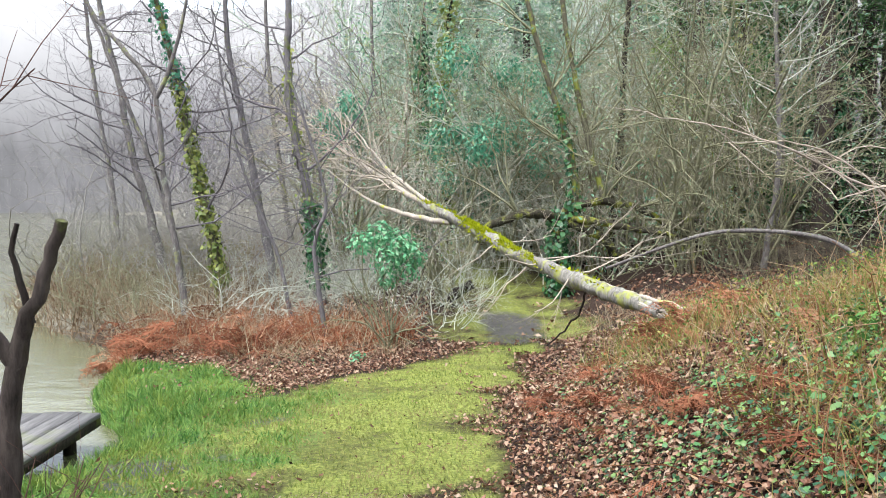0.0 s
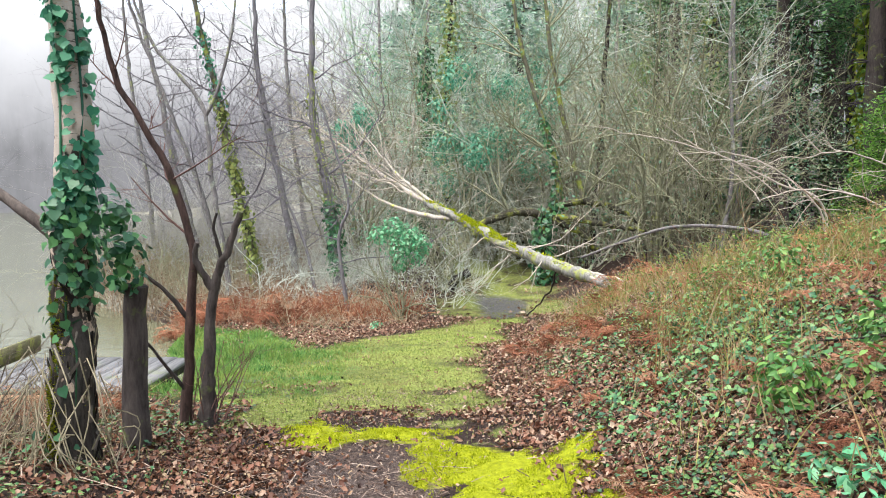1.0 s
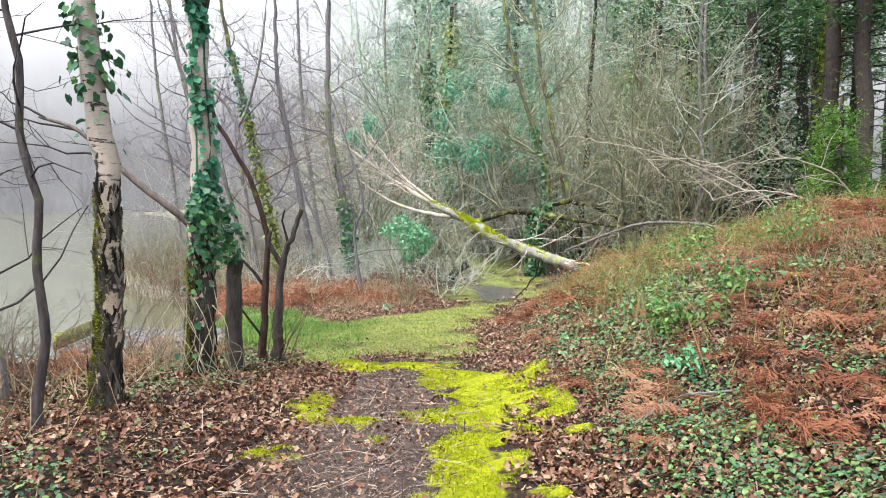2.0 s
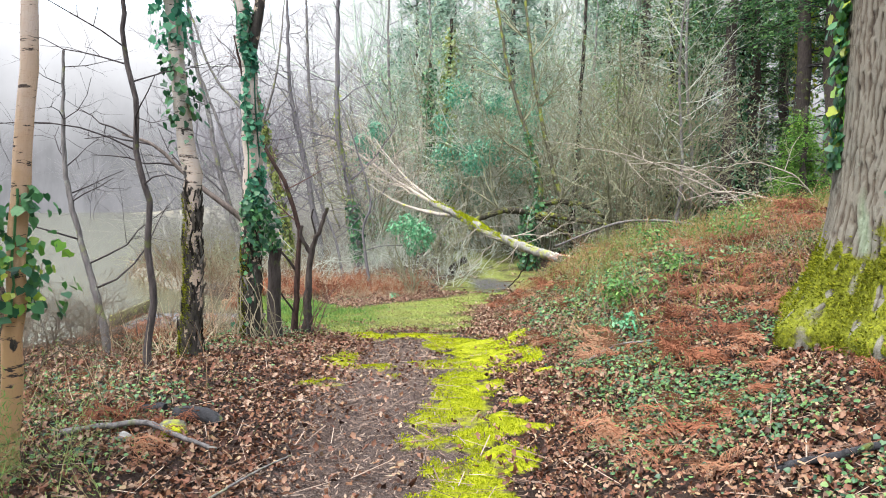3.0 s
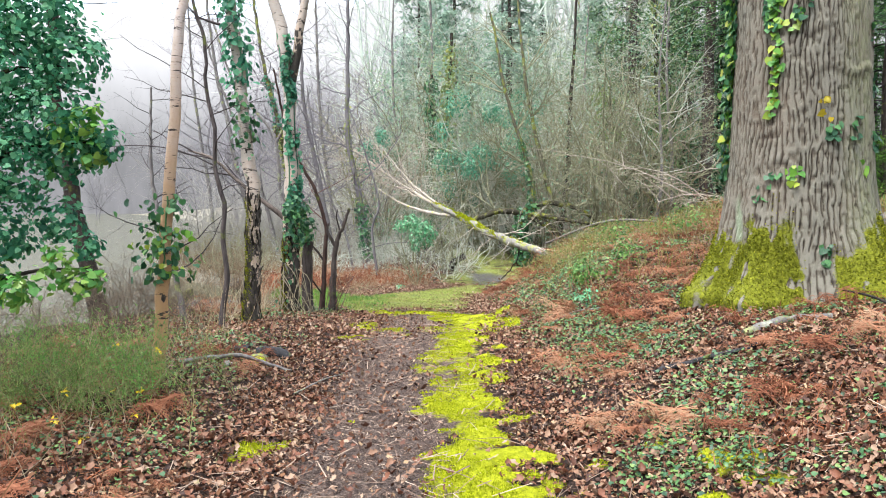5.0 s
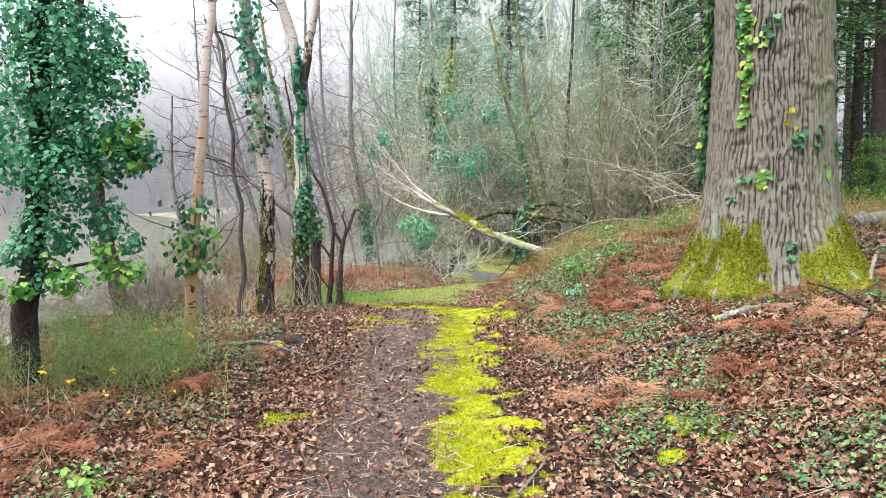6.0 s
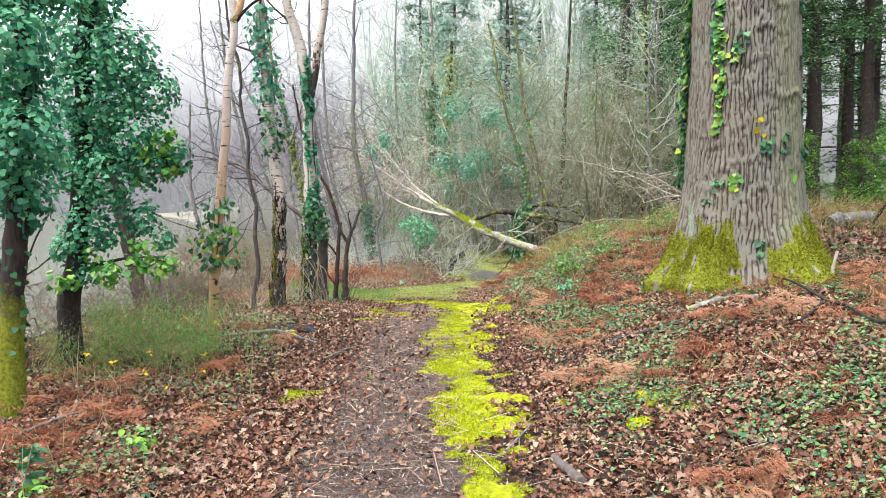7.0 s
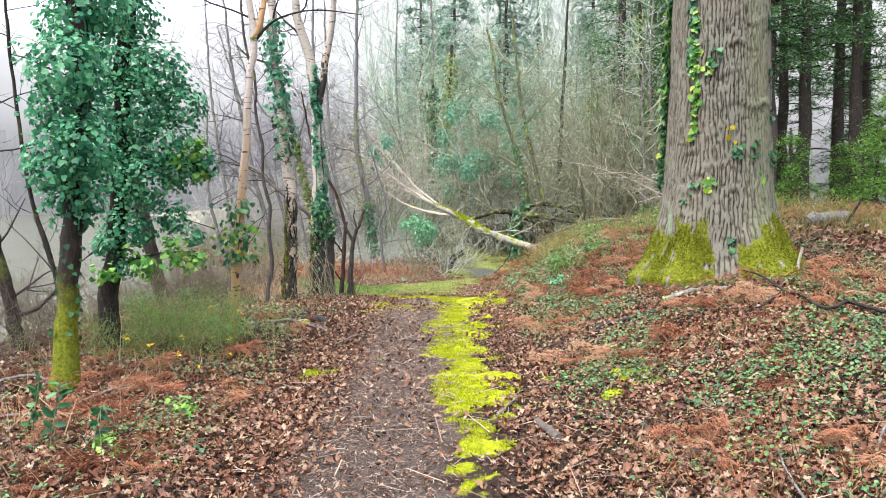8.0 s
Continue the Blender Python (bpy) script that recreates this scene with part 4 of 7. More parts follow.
    crown(t, p, r, 9, 1.2, "twig_dark", gen, 0.5, 3, 3)
    ivy_on(t, p, r, 1.35, 3.3, 720, 0.044, "ivy_blue", gen, 0.018, side=-0.95, arc=0.95, patch=0.42)
    ivy_on(t, p, r, 1.05, 1.55, 210, 0.045, "ivy", gen, 0.045, side=-0.8, arc=1.2)
    ivy_on(t, p, r, 0.85, 1.1, 22, 0.04, "ivy", gen, 0.03, side=-0.9, arc=1.2)
    flakes(t, p, r, 0.12, 1.15, 420, gen)
    lf = Acc()
    clumps(lf, [(-1.64, 1.80, 1.06), (-1.60, 1.65, 1.22), (-1.66, 1.7, 1.38)], [0.09, 0.11, 0.10], 210, 0.05, gen)
    part("ivy", lf, "ivy", TRUNK[t.name], "dark green climbing ivy", smooth=False)
    ivy_on(t, p, r, 0.2, 1.0, 14, 0.045, "ivy", gen, 0.04, side=-2.0, arc=1.2)
    acc = Acc()
    for _ in range(44):
        a = gen.uniform(-2.9, 0.3)
        z = gen.uniform(0.3, 0.9)
        b = np.array([-1.77 + 0.15 * math.cos(a), 1.4 + 0.15 * math.sin(a), z])
        e = np.array([-1.77 + 0.3 * math.cos(a + gen.normal(0, 0.6)), 1.4 + 0.3 * math.sin(a), 0.22])
        tube(acc, smooth_line([b, (b + e) / 2 + gen.normal(0, 0.07, 3), e], 8), 0.0035, 4)
    part("dead_vine", acc, "bracken_twig", t, "tangle of dry vine stems at the foot")
    # stumps: cut stem with a sapling beside it
    t = thing("cut_stump", "tall dark cut stump with a forked broken top", "stump", at=(-1.40, 2.35, 0.12))
    stem(t, "trunk", [(-1.42, 2.35, 0.05), (-1.41, 2.35, 0.5), (-1.37, 2.35, 0.94), (-1.27, 2.33, 1.20), (-1.23, 2.33, 1.30), (-1.20, 2.33, 1.40)], 0.050, 0.017, "brown_rough", 14, 0.4, rings=30, cap=True, gen=gen, lumps=0.09)
    stem(t, "limb", [(-1.36, 2.35, 0.92), (-1.43, 2.34, 1.03), (-1.47, 2.33, 1.12), (-1.45, 2.31, 1.22)], 0.027, 0.015, "brown_rough", 8, 0.0, rings=10, cap=True, gen=gen)
    stem(t, "limb", [(-1.31, 2.34, 1.07), (-1.335, 2.33, 1.20), (-1.36, 2.33, 1.30), (-1.34, 2.33, 1.39)], 0.014, 0.007, "dark_bark", 6, 0.0, rings=8, cap=True, gen=gen)
    acc = Acc()
    for _ in range(9):
        twigs(acc, (-1.38 + gen.normal(0, 0.05), 2.32, 0.15), (gen.uniform(-0.2, 0.5), gen.normal(0, 0.2), 1), 0.5, 0.005, 2, gen, 2)
    tagged(part("sprout", acc, "red_twig", t), kind="stuff")
    t = thing("red_sapling", "reddish leaning sapling with bare side branches", "tree", at=(-1.55, 2.35, 0.12))
    p, r = stem(t, "trunk", [(-1.56, 2.35, 0.06), (-1.52, 2.35, 0.6), (-1.50, 2.35, 0.94), (-1.49, 2.35, 1.16), (-1.62, 2.35, 1.63), (-1.78, 2.35, 1.93), (-1.94, 2.35, 2.25), (-2.1, 2.3, 3.1)], 0.034, 0.011, "red_bark", 10, 0.35, rings=40, gen=gen)
    stem(t, "limb", [(-1.53, 2.35, 0.77), (-1.62, 2.33, 0.90), (-1.78, 2.3, 1.05), (-2.0, 2.25, 1.2)], 0.017, 0.007, "dark_bark", 6, 0.0, rings=12, gen=gen)
    stem(t, "limb", [(-1.55, 2.33, 0.35), (-1.7, 2.25, 0.6), (-1.76, 2.2, 0.75), (-1.72, 2.2, 1.1)], 0.012, 0.005, "dark_bark", 6, 0.0, rings=12, gen=gen)
    crown(t, p, r, 9, 0.7, "red_twig", gen, 0.35, 3, 3)
    # small leaning sapling near the water
    t = thing("grey_sapling", "thin leaning grey sapling near the water", "tree", at=(-2.63, 0.55, 0.25))
    p, r = stem(t, "trunk", [(-2.62, 0.55, 0.18), (-2.67, 0.55, 0.57), (-2.81, 0.55, 1.14), (-2.92, 0.55, 1.74), (-2.9, 0.55, 2.6)], 0.035, 0.010, "grey_bark", 9, 0.3, gen=gen)
    crown(t, p, r, 12, 0.8, "twig_dark", gen, 0.25, 3, 3, up=0.0)
    # two trunks under one mass of ivy
    t = thing("ivy_tree", "leaning trunk smothered in glossy green ivy", "tree", "ivy trees", (-2.46, -3.8, 0.35))
    p, r = stem(t, "trunk", [(-2.47, -3.8, 0.28), (-2.42, -3.8, 0.97), (-2.38, -3.8, 1.40), (-2.33, -3.8, 1.86), (-2.30, -3.8, 2.53), (-2.42, -3.8, 3.4), (-2.5, -3.8, 5.6)], 0.074, 0.03, "moss_foot", 14, 0.35, gen=gen)
    crown(t, p, r, 8, 1.1, "twig_dark", gen, 0.5, 3, 3)
    ivy_on(t, p, r, 0.6, 1.4, 50, 0.034, "ivy", gen, 0.02)
    ivy_on(t, p, r, 1.3, 3.3, 420, 0.05, "ivy_blue", gen, 0.06)
    acc = Acc()
    cs = [(-2.44, -3.75, 2.05), (-2.32, -3.95, 2.3), (-2.42, -3.92, 1.72), (-2.22, -3.95, 1.82), (-2.38, -3.7, 2.65), (-2.2, -3.7, 2.75), (-2.48, -3.7, 1.5), (-2.3, -3.8, 1.48), (-2.35, -3.7, 3.2)]
    clumps(acc, cs, [0.22, 0.25, 0.2, 0.22, 0.22, 0.2, 0.13, 0.14, 0.25], 5200, 0.035, gen)
    part("ivy", acc, "ivy_mass", t, "dense ivy foliage", smooth=False)
    t = thing("ivy_tree", "ivy-smothered trunk with a flaring dark foot", "tree", "ivy trees", (-2.67, -2.7, 0.25))
    p, r = stem(t, "trunk", [(-2.68, -2.7, 0.18), (-2.69, -2.7, 0.58), (-2.61, -2.7, 1.08), (-2.54, -2.7, 1.96), (-2.52, -2.7, 2.61), (-2.42, -2.7, 3.3), (-2.3, -2.7, 5.8)], 0.085, 0.03, "dark_bark", 14, 0.45, gen=gen)
    crown(t, p, r, 8, 1.1, "twig_dark", gen, 0.5, 3, 3)
    acc = Acc()
    cs = [(-2.55, -2.7, 2.6), (-2.25, -2.7, 2.5), (-2.05, -2.7, 2.25), (-2.45, -2.75, 2.2), (-2.6, -2.7, 1.8), (-2.2, -2.7, 1.95), (-2.35, -2.8, 1.65), (-2.5, -2.7, 1.3), (-2.05, -2.75, 1.72), (-1.88, -2.75, 1.80), (-2.15, -2.7, 1.38), (-2.65, -2.7, 1.15), (-2.45, -2.7, 2.95), (-2.3, -2.7, 3.4), (-2.55, -2.7, 0.98), (-1.98, -2.75, 1.22)]
    clumps(acc, cs, [0.28, 0.26, 0.2, 0.3, 0.28, 0.26, 0.24, 0.22, 0.15, 0.12, 0.14, 0.14, 0.25, 0.28, 0.1, 0.09], 9200, 0.035, gen)
    part("ivy", acc, "ivy_mass", t, "dense ivy foliage", smooth=False)
    acc = Acc()
    cs = [np.array(q) + gen.normal(0, 0.07, 3) for q in ((-1.86, -2.8, 1.80), (-2.02, -2.85, 1.74), (-2.12, -2.8, 1.12), (-1.95, -2.8, 1.08), (-2.25, -2.85, 1.0), (-2.55, -2.9, 1.0)) for _ in range(4)]
    clumps(acc, cs, gen.uniform(0.04, 0.10, 24), 520, 0.045, gen)
    part("young_ivy", acc, "ivy_young", t, "lighter young ivy shoots", smooth=False)
    for e in ((-1.85, -2.8, 1.78), (-1.95, -2.8, 1.10), (-2.05, -2.7, 2.2)):
        acc = Acc()
        tube(acc, smooth_line([(-2.6, -2.7, e[2] - 0.12), ((-2.6 + e[0]) / 2, -2.75, e[2] - 0.02), e], 10), np.linspace(0.016, 0.005, 10), 5)
        part("limb", acc, "dark_bark", t)
    # leaning tree farther out on the shore
    t = thing("shore_tree", "dark leaning tree at the water's edge", "tree", at=(-3.60, 0.9, 0.05))
    p, r = stem(t, "trunk", [(-3.58, 0.9, -0.1), (-3.73, 0.9, 0.79), (-3.90, 0.9, 1.63), (-4.04, 0.9, 2.63), (-4.03, 0.9, 3.45), (-4.1, 0.9, 6.0)], 0.10, 0.03, "dark_bark", 12, 0.5, gen=gen)
    crown(t, p, r, 13, 1.5, "twig_dark", gen, 0.3, 3, 4)
    t = thing("leaning_tree", "short dark leaning stem above the water", "tree", at=(-3.3, -2.8, 0.15))
    p, r = stem(t, "trunk", [(-3.25, -2.8, -0.1), (-3.35, -2.8, 0.5), (-3.5, -2.8, 1.2), (-3.8, -2.8, 2.6)], 0.07, 0.02, "dark_bark", 10, 0.4, gen=gen)
    crown(t, p, r, 9, 1.0, "twig_dark", gen, 0.2, 3, 3)
    t = thing("thin_tree", "thin dark stem leaning past the ivy", "tree", at=(-2.75, -3.3, 0.3))
    p, r = stem(t, "trunk", [(-2.62, -3.4, 0.25), (-2.72, -3.4, 1.0), (-2.88, -3.4, 1.6), (-2.98, -3.4, 2.6), (-3.05, -3.4, 3.8)], 0.018, 0.008, "dark_bark", 7, 0.2, gen=gen)
    crown(t, p, r, 10, 1.0, "twig_dark", gen, 0.3, 3, 3, up=0.0)


MAT["bracken_twig"] = bark_mat("dry_vine", (0.14, 0.12, 0.07), (0.38, 0.33, 0.23))
MAT["brown_rough"] = bark_mat("rough_stump_bark", (0.012, 0.009, 0.008), (0.11, 0.09, 0.08), (0.10, 0.12, 0.03), 0.2, fine=26)
MAT["red_twig"] = bark_mat("red_brown_twigs", (0.06, 0.03, 0.028), (0.20, 0.11, 0.09))
build_lake_row()


# Trees farther on, between the meadow and the lake.
def build_far_left():
    gen = np.random.default_rng(23)
    rows = [
        ("thin grey tree forking high over the water", "grey_bark", 0.055, 0, [(-3.45, 9.95, -0.2), (-3.60, 9.95, 0.94), (-3.74, 9.95, 1.84), (-3.83, 9.95, 2.89), (-4.15, 9.95, 3.41), (-4.73, 9.95, 4.15), (-5.2, 9.95, 5.6)], [(-3.83, 9.95, 2.85), (-3.63, 9.95, 3.26), (-3.39, 9.95, 4.15), (-3.2, 9.9, 5.6)]),
        ("leaning tree with ivy-speckled trunk", "mossy_bark", 0.085, 1, [(-3.45, 11.5, -0.2), (-3.51, 11.5, 0.50), (-3.67, 11.5, 1.38), (-3.87, 11.5, 2.25), (-4.03, 11.5, 3.03), (-4.19, 11.5, 3.80), (-4.5, 11.5, 5.2), (-4.8, 11.5, 7.5)], None),
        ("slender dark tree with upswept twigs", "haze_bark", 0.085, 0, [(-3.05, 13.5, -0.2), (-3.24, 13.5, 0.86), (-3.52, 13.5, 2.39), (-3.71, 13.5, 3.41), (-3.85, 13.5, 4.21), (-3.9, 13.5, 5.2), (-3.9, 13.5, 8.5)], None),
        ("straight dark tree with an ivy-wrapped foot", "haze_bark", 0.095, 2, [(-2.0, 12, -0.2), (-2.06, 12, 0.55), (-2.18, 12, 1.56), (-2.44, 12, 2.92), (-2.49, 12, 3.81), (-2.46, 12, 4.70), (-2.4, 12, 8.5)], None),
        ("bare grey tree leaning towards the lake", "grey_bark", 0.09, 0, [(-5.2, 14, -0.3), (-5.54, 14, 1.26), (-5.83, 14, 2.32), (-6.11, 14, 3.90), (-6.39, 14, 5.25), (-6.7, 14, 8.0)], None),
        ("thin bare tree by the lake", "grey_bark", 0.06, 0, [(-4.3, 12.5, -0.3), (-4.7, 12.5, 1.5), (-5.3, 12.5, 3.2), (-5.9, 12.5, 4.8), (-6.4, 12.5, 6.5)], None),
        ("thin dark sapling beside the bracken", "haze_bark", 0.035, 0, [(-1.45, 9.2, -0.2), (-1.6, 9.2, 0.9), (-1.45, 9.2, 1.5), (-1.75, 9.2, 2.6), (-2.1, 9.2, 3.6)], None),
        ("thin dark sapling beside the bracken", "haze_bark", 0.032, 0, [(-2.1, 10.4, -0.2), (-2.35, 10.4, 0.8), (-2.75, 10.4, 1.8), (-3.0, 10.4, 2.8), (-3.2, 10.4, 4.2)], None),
        ("slim bare tree in the mist", "grey_bark", 0.07, 0, [(-7.4, 17, -0.2), (-7.6, 17, 2), (-8.0, 17, 5), (-8.2, 17, 9)], None),
        ("slim bare tree in the mist", "grey_bark", 0.08, 0, [(-3.6, 18, -0.1), (-3.9, 18, 2), (-4.2, 18, 5), (-4.3, 18, 10)], None),
        ("slim bare tree in the mist", "grey_bark", 0.08, 0, [(-1.4, 20, 0.0), (-1.6, 20, 2.5), (-1.9, 20, 6), (-1.8, 20, 10)], None),
    ]
    for label, bark, r0, ivy, pts, fork in rows:
        x, y = pts[0][0], pts[0][1]
        pts = [(x, y, g_at(x, y) - 0.08)] + pts[1:]
        t = thing("bare_tree", label, "tree", "bare trees by the lake", pts[0])
        p, r = stem(t, "trunk", pts, r0, r0 * 0.3, bark, 9, 0.3, gen=gen)
        if fork:
            stem(t, "limb", fork, r0 * 0.6, r0 * 0.2, bark, 7, 0.0, rings=16, gen=gen)
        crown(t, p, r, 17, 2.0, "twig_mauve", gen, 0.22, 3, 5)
        if ivy == 1:
            ivy_on(t, p, r, 0.2, 3.4, 900, 0.065, "ivy_olive", gen, 0.05)
            ivy_on(t, p, r, 3.2, 4.6, 160, 0.07, "ivy_blue", gen, 0.06)
        if ivy == 2:
            ivy_on(t, p, r, 0.1, 1.5, 420, 0.07, "ivy", gen, 0.06)
            ivy_on(t, p, r, 1.4, 4.0, 120, 0.06, "ivy_olive", gen, 0.05)


MAT["ivy_olive"] = leaf_mat("olive_ivy_leaf", (0.10, 0.15, 0.03), (0.20, 0.26, 0.06), (0.36, 0.38, 0.10), rough=0.5)
build_far_left()


# The fallen tree across the path.
def build_fallen():
    gen = np.random.default_rng(24)
    t = thing("fallen_tree", "fallen pale birch trunk patched with yellow moss across the path", "fallen tree", at=(1.65, 5.5, 0.5))
    pts = [(1.62, 5.52, 0.64), (1.50, 5.9, 0.68), (1.16, 7.0, 0.78), (0.76, 8.2, 0.94), (0.12, 9.7, 1.28), (-0.32, 10.6, 1.47)]
    acc = Acc()
    p = smooth_line(pts, 60)
    p += gen.normal(0, 0.006, p.shape)
    tube(acc, p, np.interp(np.linspace(0, 1, 60), [0, 0.1, 0.5, 1], [0.046, 0.066, 0.072, 0.050]), 14, True, 0.14, gen)
    butt = Acc()
    for _ in range(16):
        a = gen.uniform(0, 2 * np.pi)
        o = p[0] + 0.035 * np.array([math.cos(a), 0.2, math.sin(a)]) * gen.uniform(0.2, 1.1)
        tube(butt, smooth_line([o + (p[3] - p[0]) * 0.8, o, o + (p[0] - p[4]) * gen.uniform(0.05, 0.22) + gen.normal(0, 0.008, 3)], 5), np.array([0.022, 0.02, 0.016, 0.010, 0.003]), 5, True)
    part("trunk", acc, "fallen", t)
    part("broken_end", butt, "pale_bark", t, "ragged pale splintered end", smooth=False)
    acc = Acc()
    k = 5200
    s = np.clip(gen.normal(0.58, 0.2, k), 0.12, 0.98)
    at = np.stack([np.interp(s, np.linspace(0, 1, 60), p[:, i]) for i in range(3)], 1)
    a = gen.normal(0, 0.75, k)
    tan = unit(p[-1] - p[0])
    sidev = unit(np.cross(tan, (0, 0, 1)))
    upv = unit(np.cross(sidev, tan))
    out = np.sin(a)[:, None] * sidev + np.cos(a)[:, None] * upv
    keep = vnoise(s * 26, a * 2.2, 1.0, 41) > 0.6 - 0.9 * np.exp(-((s - 0.66) / 0.16) ** 2)
    scatter(acc, BLADE_V[[0, 1, 4]], np.array([(0, 1, 2)]), (at + out * 0.07)[keep], (out + gen.normal(0, 0.5, out.shape))[keep], np.stack([gen.uniform(0.015, 0.03, k), np.full(k, 0.02), gen.uniform(0.02, 0.05, k)], 1)[keep], gen)
    part("moss", acc, "moss", t, "yellow-green moss on the upper side", smooth=False)
    for line, r0, r1, mt in (
        ([(-0.20, 10.4, 1.44), (-0.83, 11.6, 1.78), (-1.38, 12.6, 2.14), (-2.38, 14.0, 2.85), (-3.2, 15.2, 3.5)], 0.05, 0.012, "pale_bark"),
        ([(-0.1, 10.2, 1.40), (-0.7, 11.4, 1.86), (-1.2, 12.4, 2.35), (-1.8, 13.5, 3.1)], 0.035, 0.010, "pale_bark"),
        ([(0.12, 9.75, 1.22), (-0.35, 10.4, 1.27), (-0.80, 11.2, 1.38), (-1.43, 12.2, 1.66), (-2.1, 13.2, 2.1)], 0.045, 0.010, "pale_bark"),
        ([(1.2, 6.9, 0.80), (1.42, 6.6, 0.74), (1.72, 6.1, 0.66), (1.95, 5.7, 0.62)], 0.03, 0.018, "pale_bark"),
        ([(1.33, 7.0, 0.80), (1.37, 7.0, 0.71), (1.31, 7.2, 0.36), (1.07, 7.5, 0.01)], 0.014, 0.008, "dark_bark"),
    ):
        acc = Acc()
        q = smooth_line(line, 20) + gen.normal(0, 0.008, (20, 3))
        tube(acc, q, np.linspace(r0, r1, 20), 8, False, 0.05, gen)
        part("limb", acc, mt, t)
    acc = Acc()
    for k in range(46):
        s = gen.uniform(0, 1)
        b = np.array([-0.25, 10.4, 1.45]) + s * np.array([-2.4, 4.0, 1.6])
        twigs(acc, b + gen.normal(0, 0.1, 3), (gen.uniform(-1.3, 0.1), gen.uniform(-0.3, 0.8), gen.uniform(-0.3, 0.9)), gen.uniform(0.7, 1.7), 0.013, 3, gen, 4, 4, spread=0.5)
    for b in ((1.0, 7.5, 0.85), (0.6, 8.5, 1.0), (0.9, 7.8, 0.8), (1.2, 6.9, 0.8)):
        twigs(acc, b, (-0.5, -0.5, -0.3), 0.8, 0.010, 3, gen, 3, 4)
        twigs(acc, b, (1.0, 0.2, 0.05), 1.2, 0.010, 3, gen, 3, 4)
    part("crown", acc, "twig_pale", t, "pale bare twigs of the fallen crown")


MAT["twig_pale"] = bark_mat("pale_twigs", (0.26, 0.22, 0.17), (0.50, 0.45, 0.38))
build_fallen()


def build_arch_tree():
    gen = np.random.default_rng(25)
    g0 = g_at(2.05, 13)
    t = thing("arching_tree", "ivy-covered trunk with long mossy arching limbs", "tree", at=(2.05, 13.0, g0))
    p, r = stem(t, "trunk", [(2.05, 13, g0 - 0.1), (2.04, 13, 1.08), (2.29, 13, 1.42)], 0.14, 0.10, "arch_bark", 12, 0.3, rings=20, gen=gen)
    ivy_on(t, p, r, g0, 1.5, 700, 0.08, "ivy", gen, 0.07)
    for line, r0, r1, mt in (
        ([(2.29, 13, 1.40), (2.34, 13, 1.5), (2.18, 13, 2.46), (1.88, 13, 3.43), (1.52, 13, 4.69), (1.2, 13, 6.5)], 0.05, 0.022, "mossy_bark"),
        ([(2.88, 13.1, 1.46), (2.80, 13.2, 1.75), (2.56, 13.2, 2.67), (2.30, 13.2, 3.76), (2.09, 13.2, 5.03), (1.9, 13.2, 7.0)], 0.05, 0.022, "mossy_bark"),
        ([(2.05, 13, 1.18), (1.75, 12.9, 1.28), (1.45, 12.9, 1.29), (1.05, 12.9, 1.18), (0.75, 12.9, 1.03), (0.6, 12.9, 0.8)], 0.075, 0.05, "arch_bark"),
        ([(2.24, 13, 1.40), (2.5, 12.9, 1.47), (2.83, 12.9, 1.49), (3.43, 12.9, 1.37), (3.93, 12.9, 1.08), (4.63, 12.9, 0.63)], 0.06, 0.03, "arch_bark"),
        ([(2.19, 12.9, 1.16), (2.74, 12.8, 0.88), (3.1, 12.8, 0.5)], 0.075, 0.05, "arch_bark"),
        ([(2.2, 12.9, 1.22), (2.7, 12.7, 1.14), (3.3, 12.5, 1.02), (3.9, 12.3, 0.95)], 0.06, 0.03, "arch_bark"),
    ):
        acc = Acc()
        q = smooth_line(line, 24) + gen.normal(0, 0.01, (24, 3))
        tube(acc, q, np.linspace(r0, r1, 24) * 1.25, 9, False, 0.1, gen)
        part("limb", acc, mt, t)
    ivy_on(t, [(2.3, 13, 1.4), (2.18, 13, 2.46), (1.88, 13, 3.43)], [0.07, 0.06, 0.05], 1.4, 3.2, 260, 0.07, "ivy", gen, 0.03)
    acc = Acc()
    for b, w in (((2.18, 13, 2.5), (-1, 0, 0.8)), ((1.88, 13, 3.4), (0.6, -0.3, 0.8)), ((1.6, 13, 4.4), (-1, 0, 0.6)), ((2.56, 13.2, 2.7), (1, 0.2, 0.7)), ((2.3, 13.2, 3.8), (1, -0.4, 0.7)), ((2.1, 13.2, 5), (0.7, 0, 1)), ((1.9, 13.2, 5.5), (-0.8, 0, 1)), ((3.4, 12.9, 1.4), (1, -0.6, 0.5)), ((3.9, 12.9, 1.1), (1, -0.5, 0.2)), ((2.8, 12.9, 1.5), (0.3, -0.3, 1)), ((1.3, 12.9, 1.3), (-0.6, -0.2, 0.8))):
        for _ in range(3):
            twigs(acc, b, np.array(w) + gen.normal(0, 0.3, 3), 1.7, 0.02, 3, gen, 5, 4)
    part("crown", acc, "twig_tan", t)
    # long bare bough lying beyond the bank
    t = thing("fallen_bough", "long curved bare bough lying beyond the bank", "branch", at=(3.2, 9.6, 0.5))
    acc = Acc()
    q = smooth_line([(2.3, 10.4, 0.55), (3.0, 10.0, 0.88), (3.6, 9.8, 1.08), (4.3, 9.6, 1.10), (4.9, 9.4, 1.0), (5.3, 9.2, 0.72)], 24)
    tube(acc, q, np.linspace(0.02, 0.035, 24), 7, False, 0.05, gen)
    part("bough", acc, "grey_bark", t)
    acc = Acc()
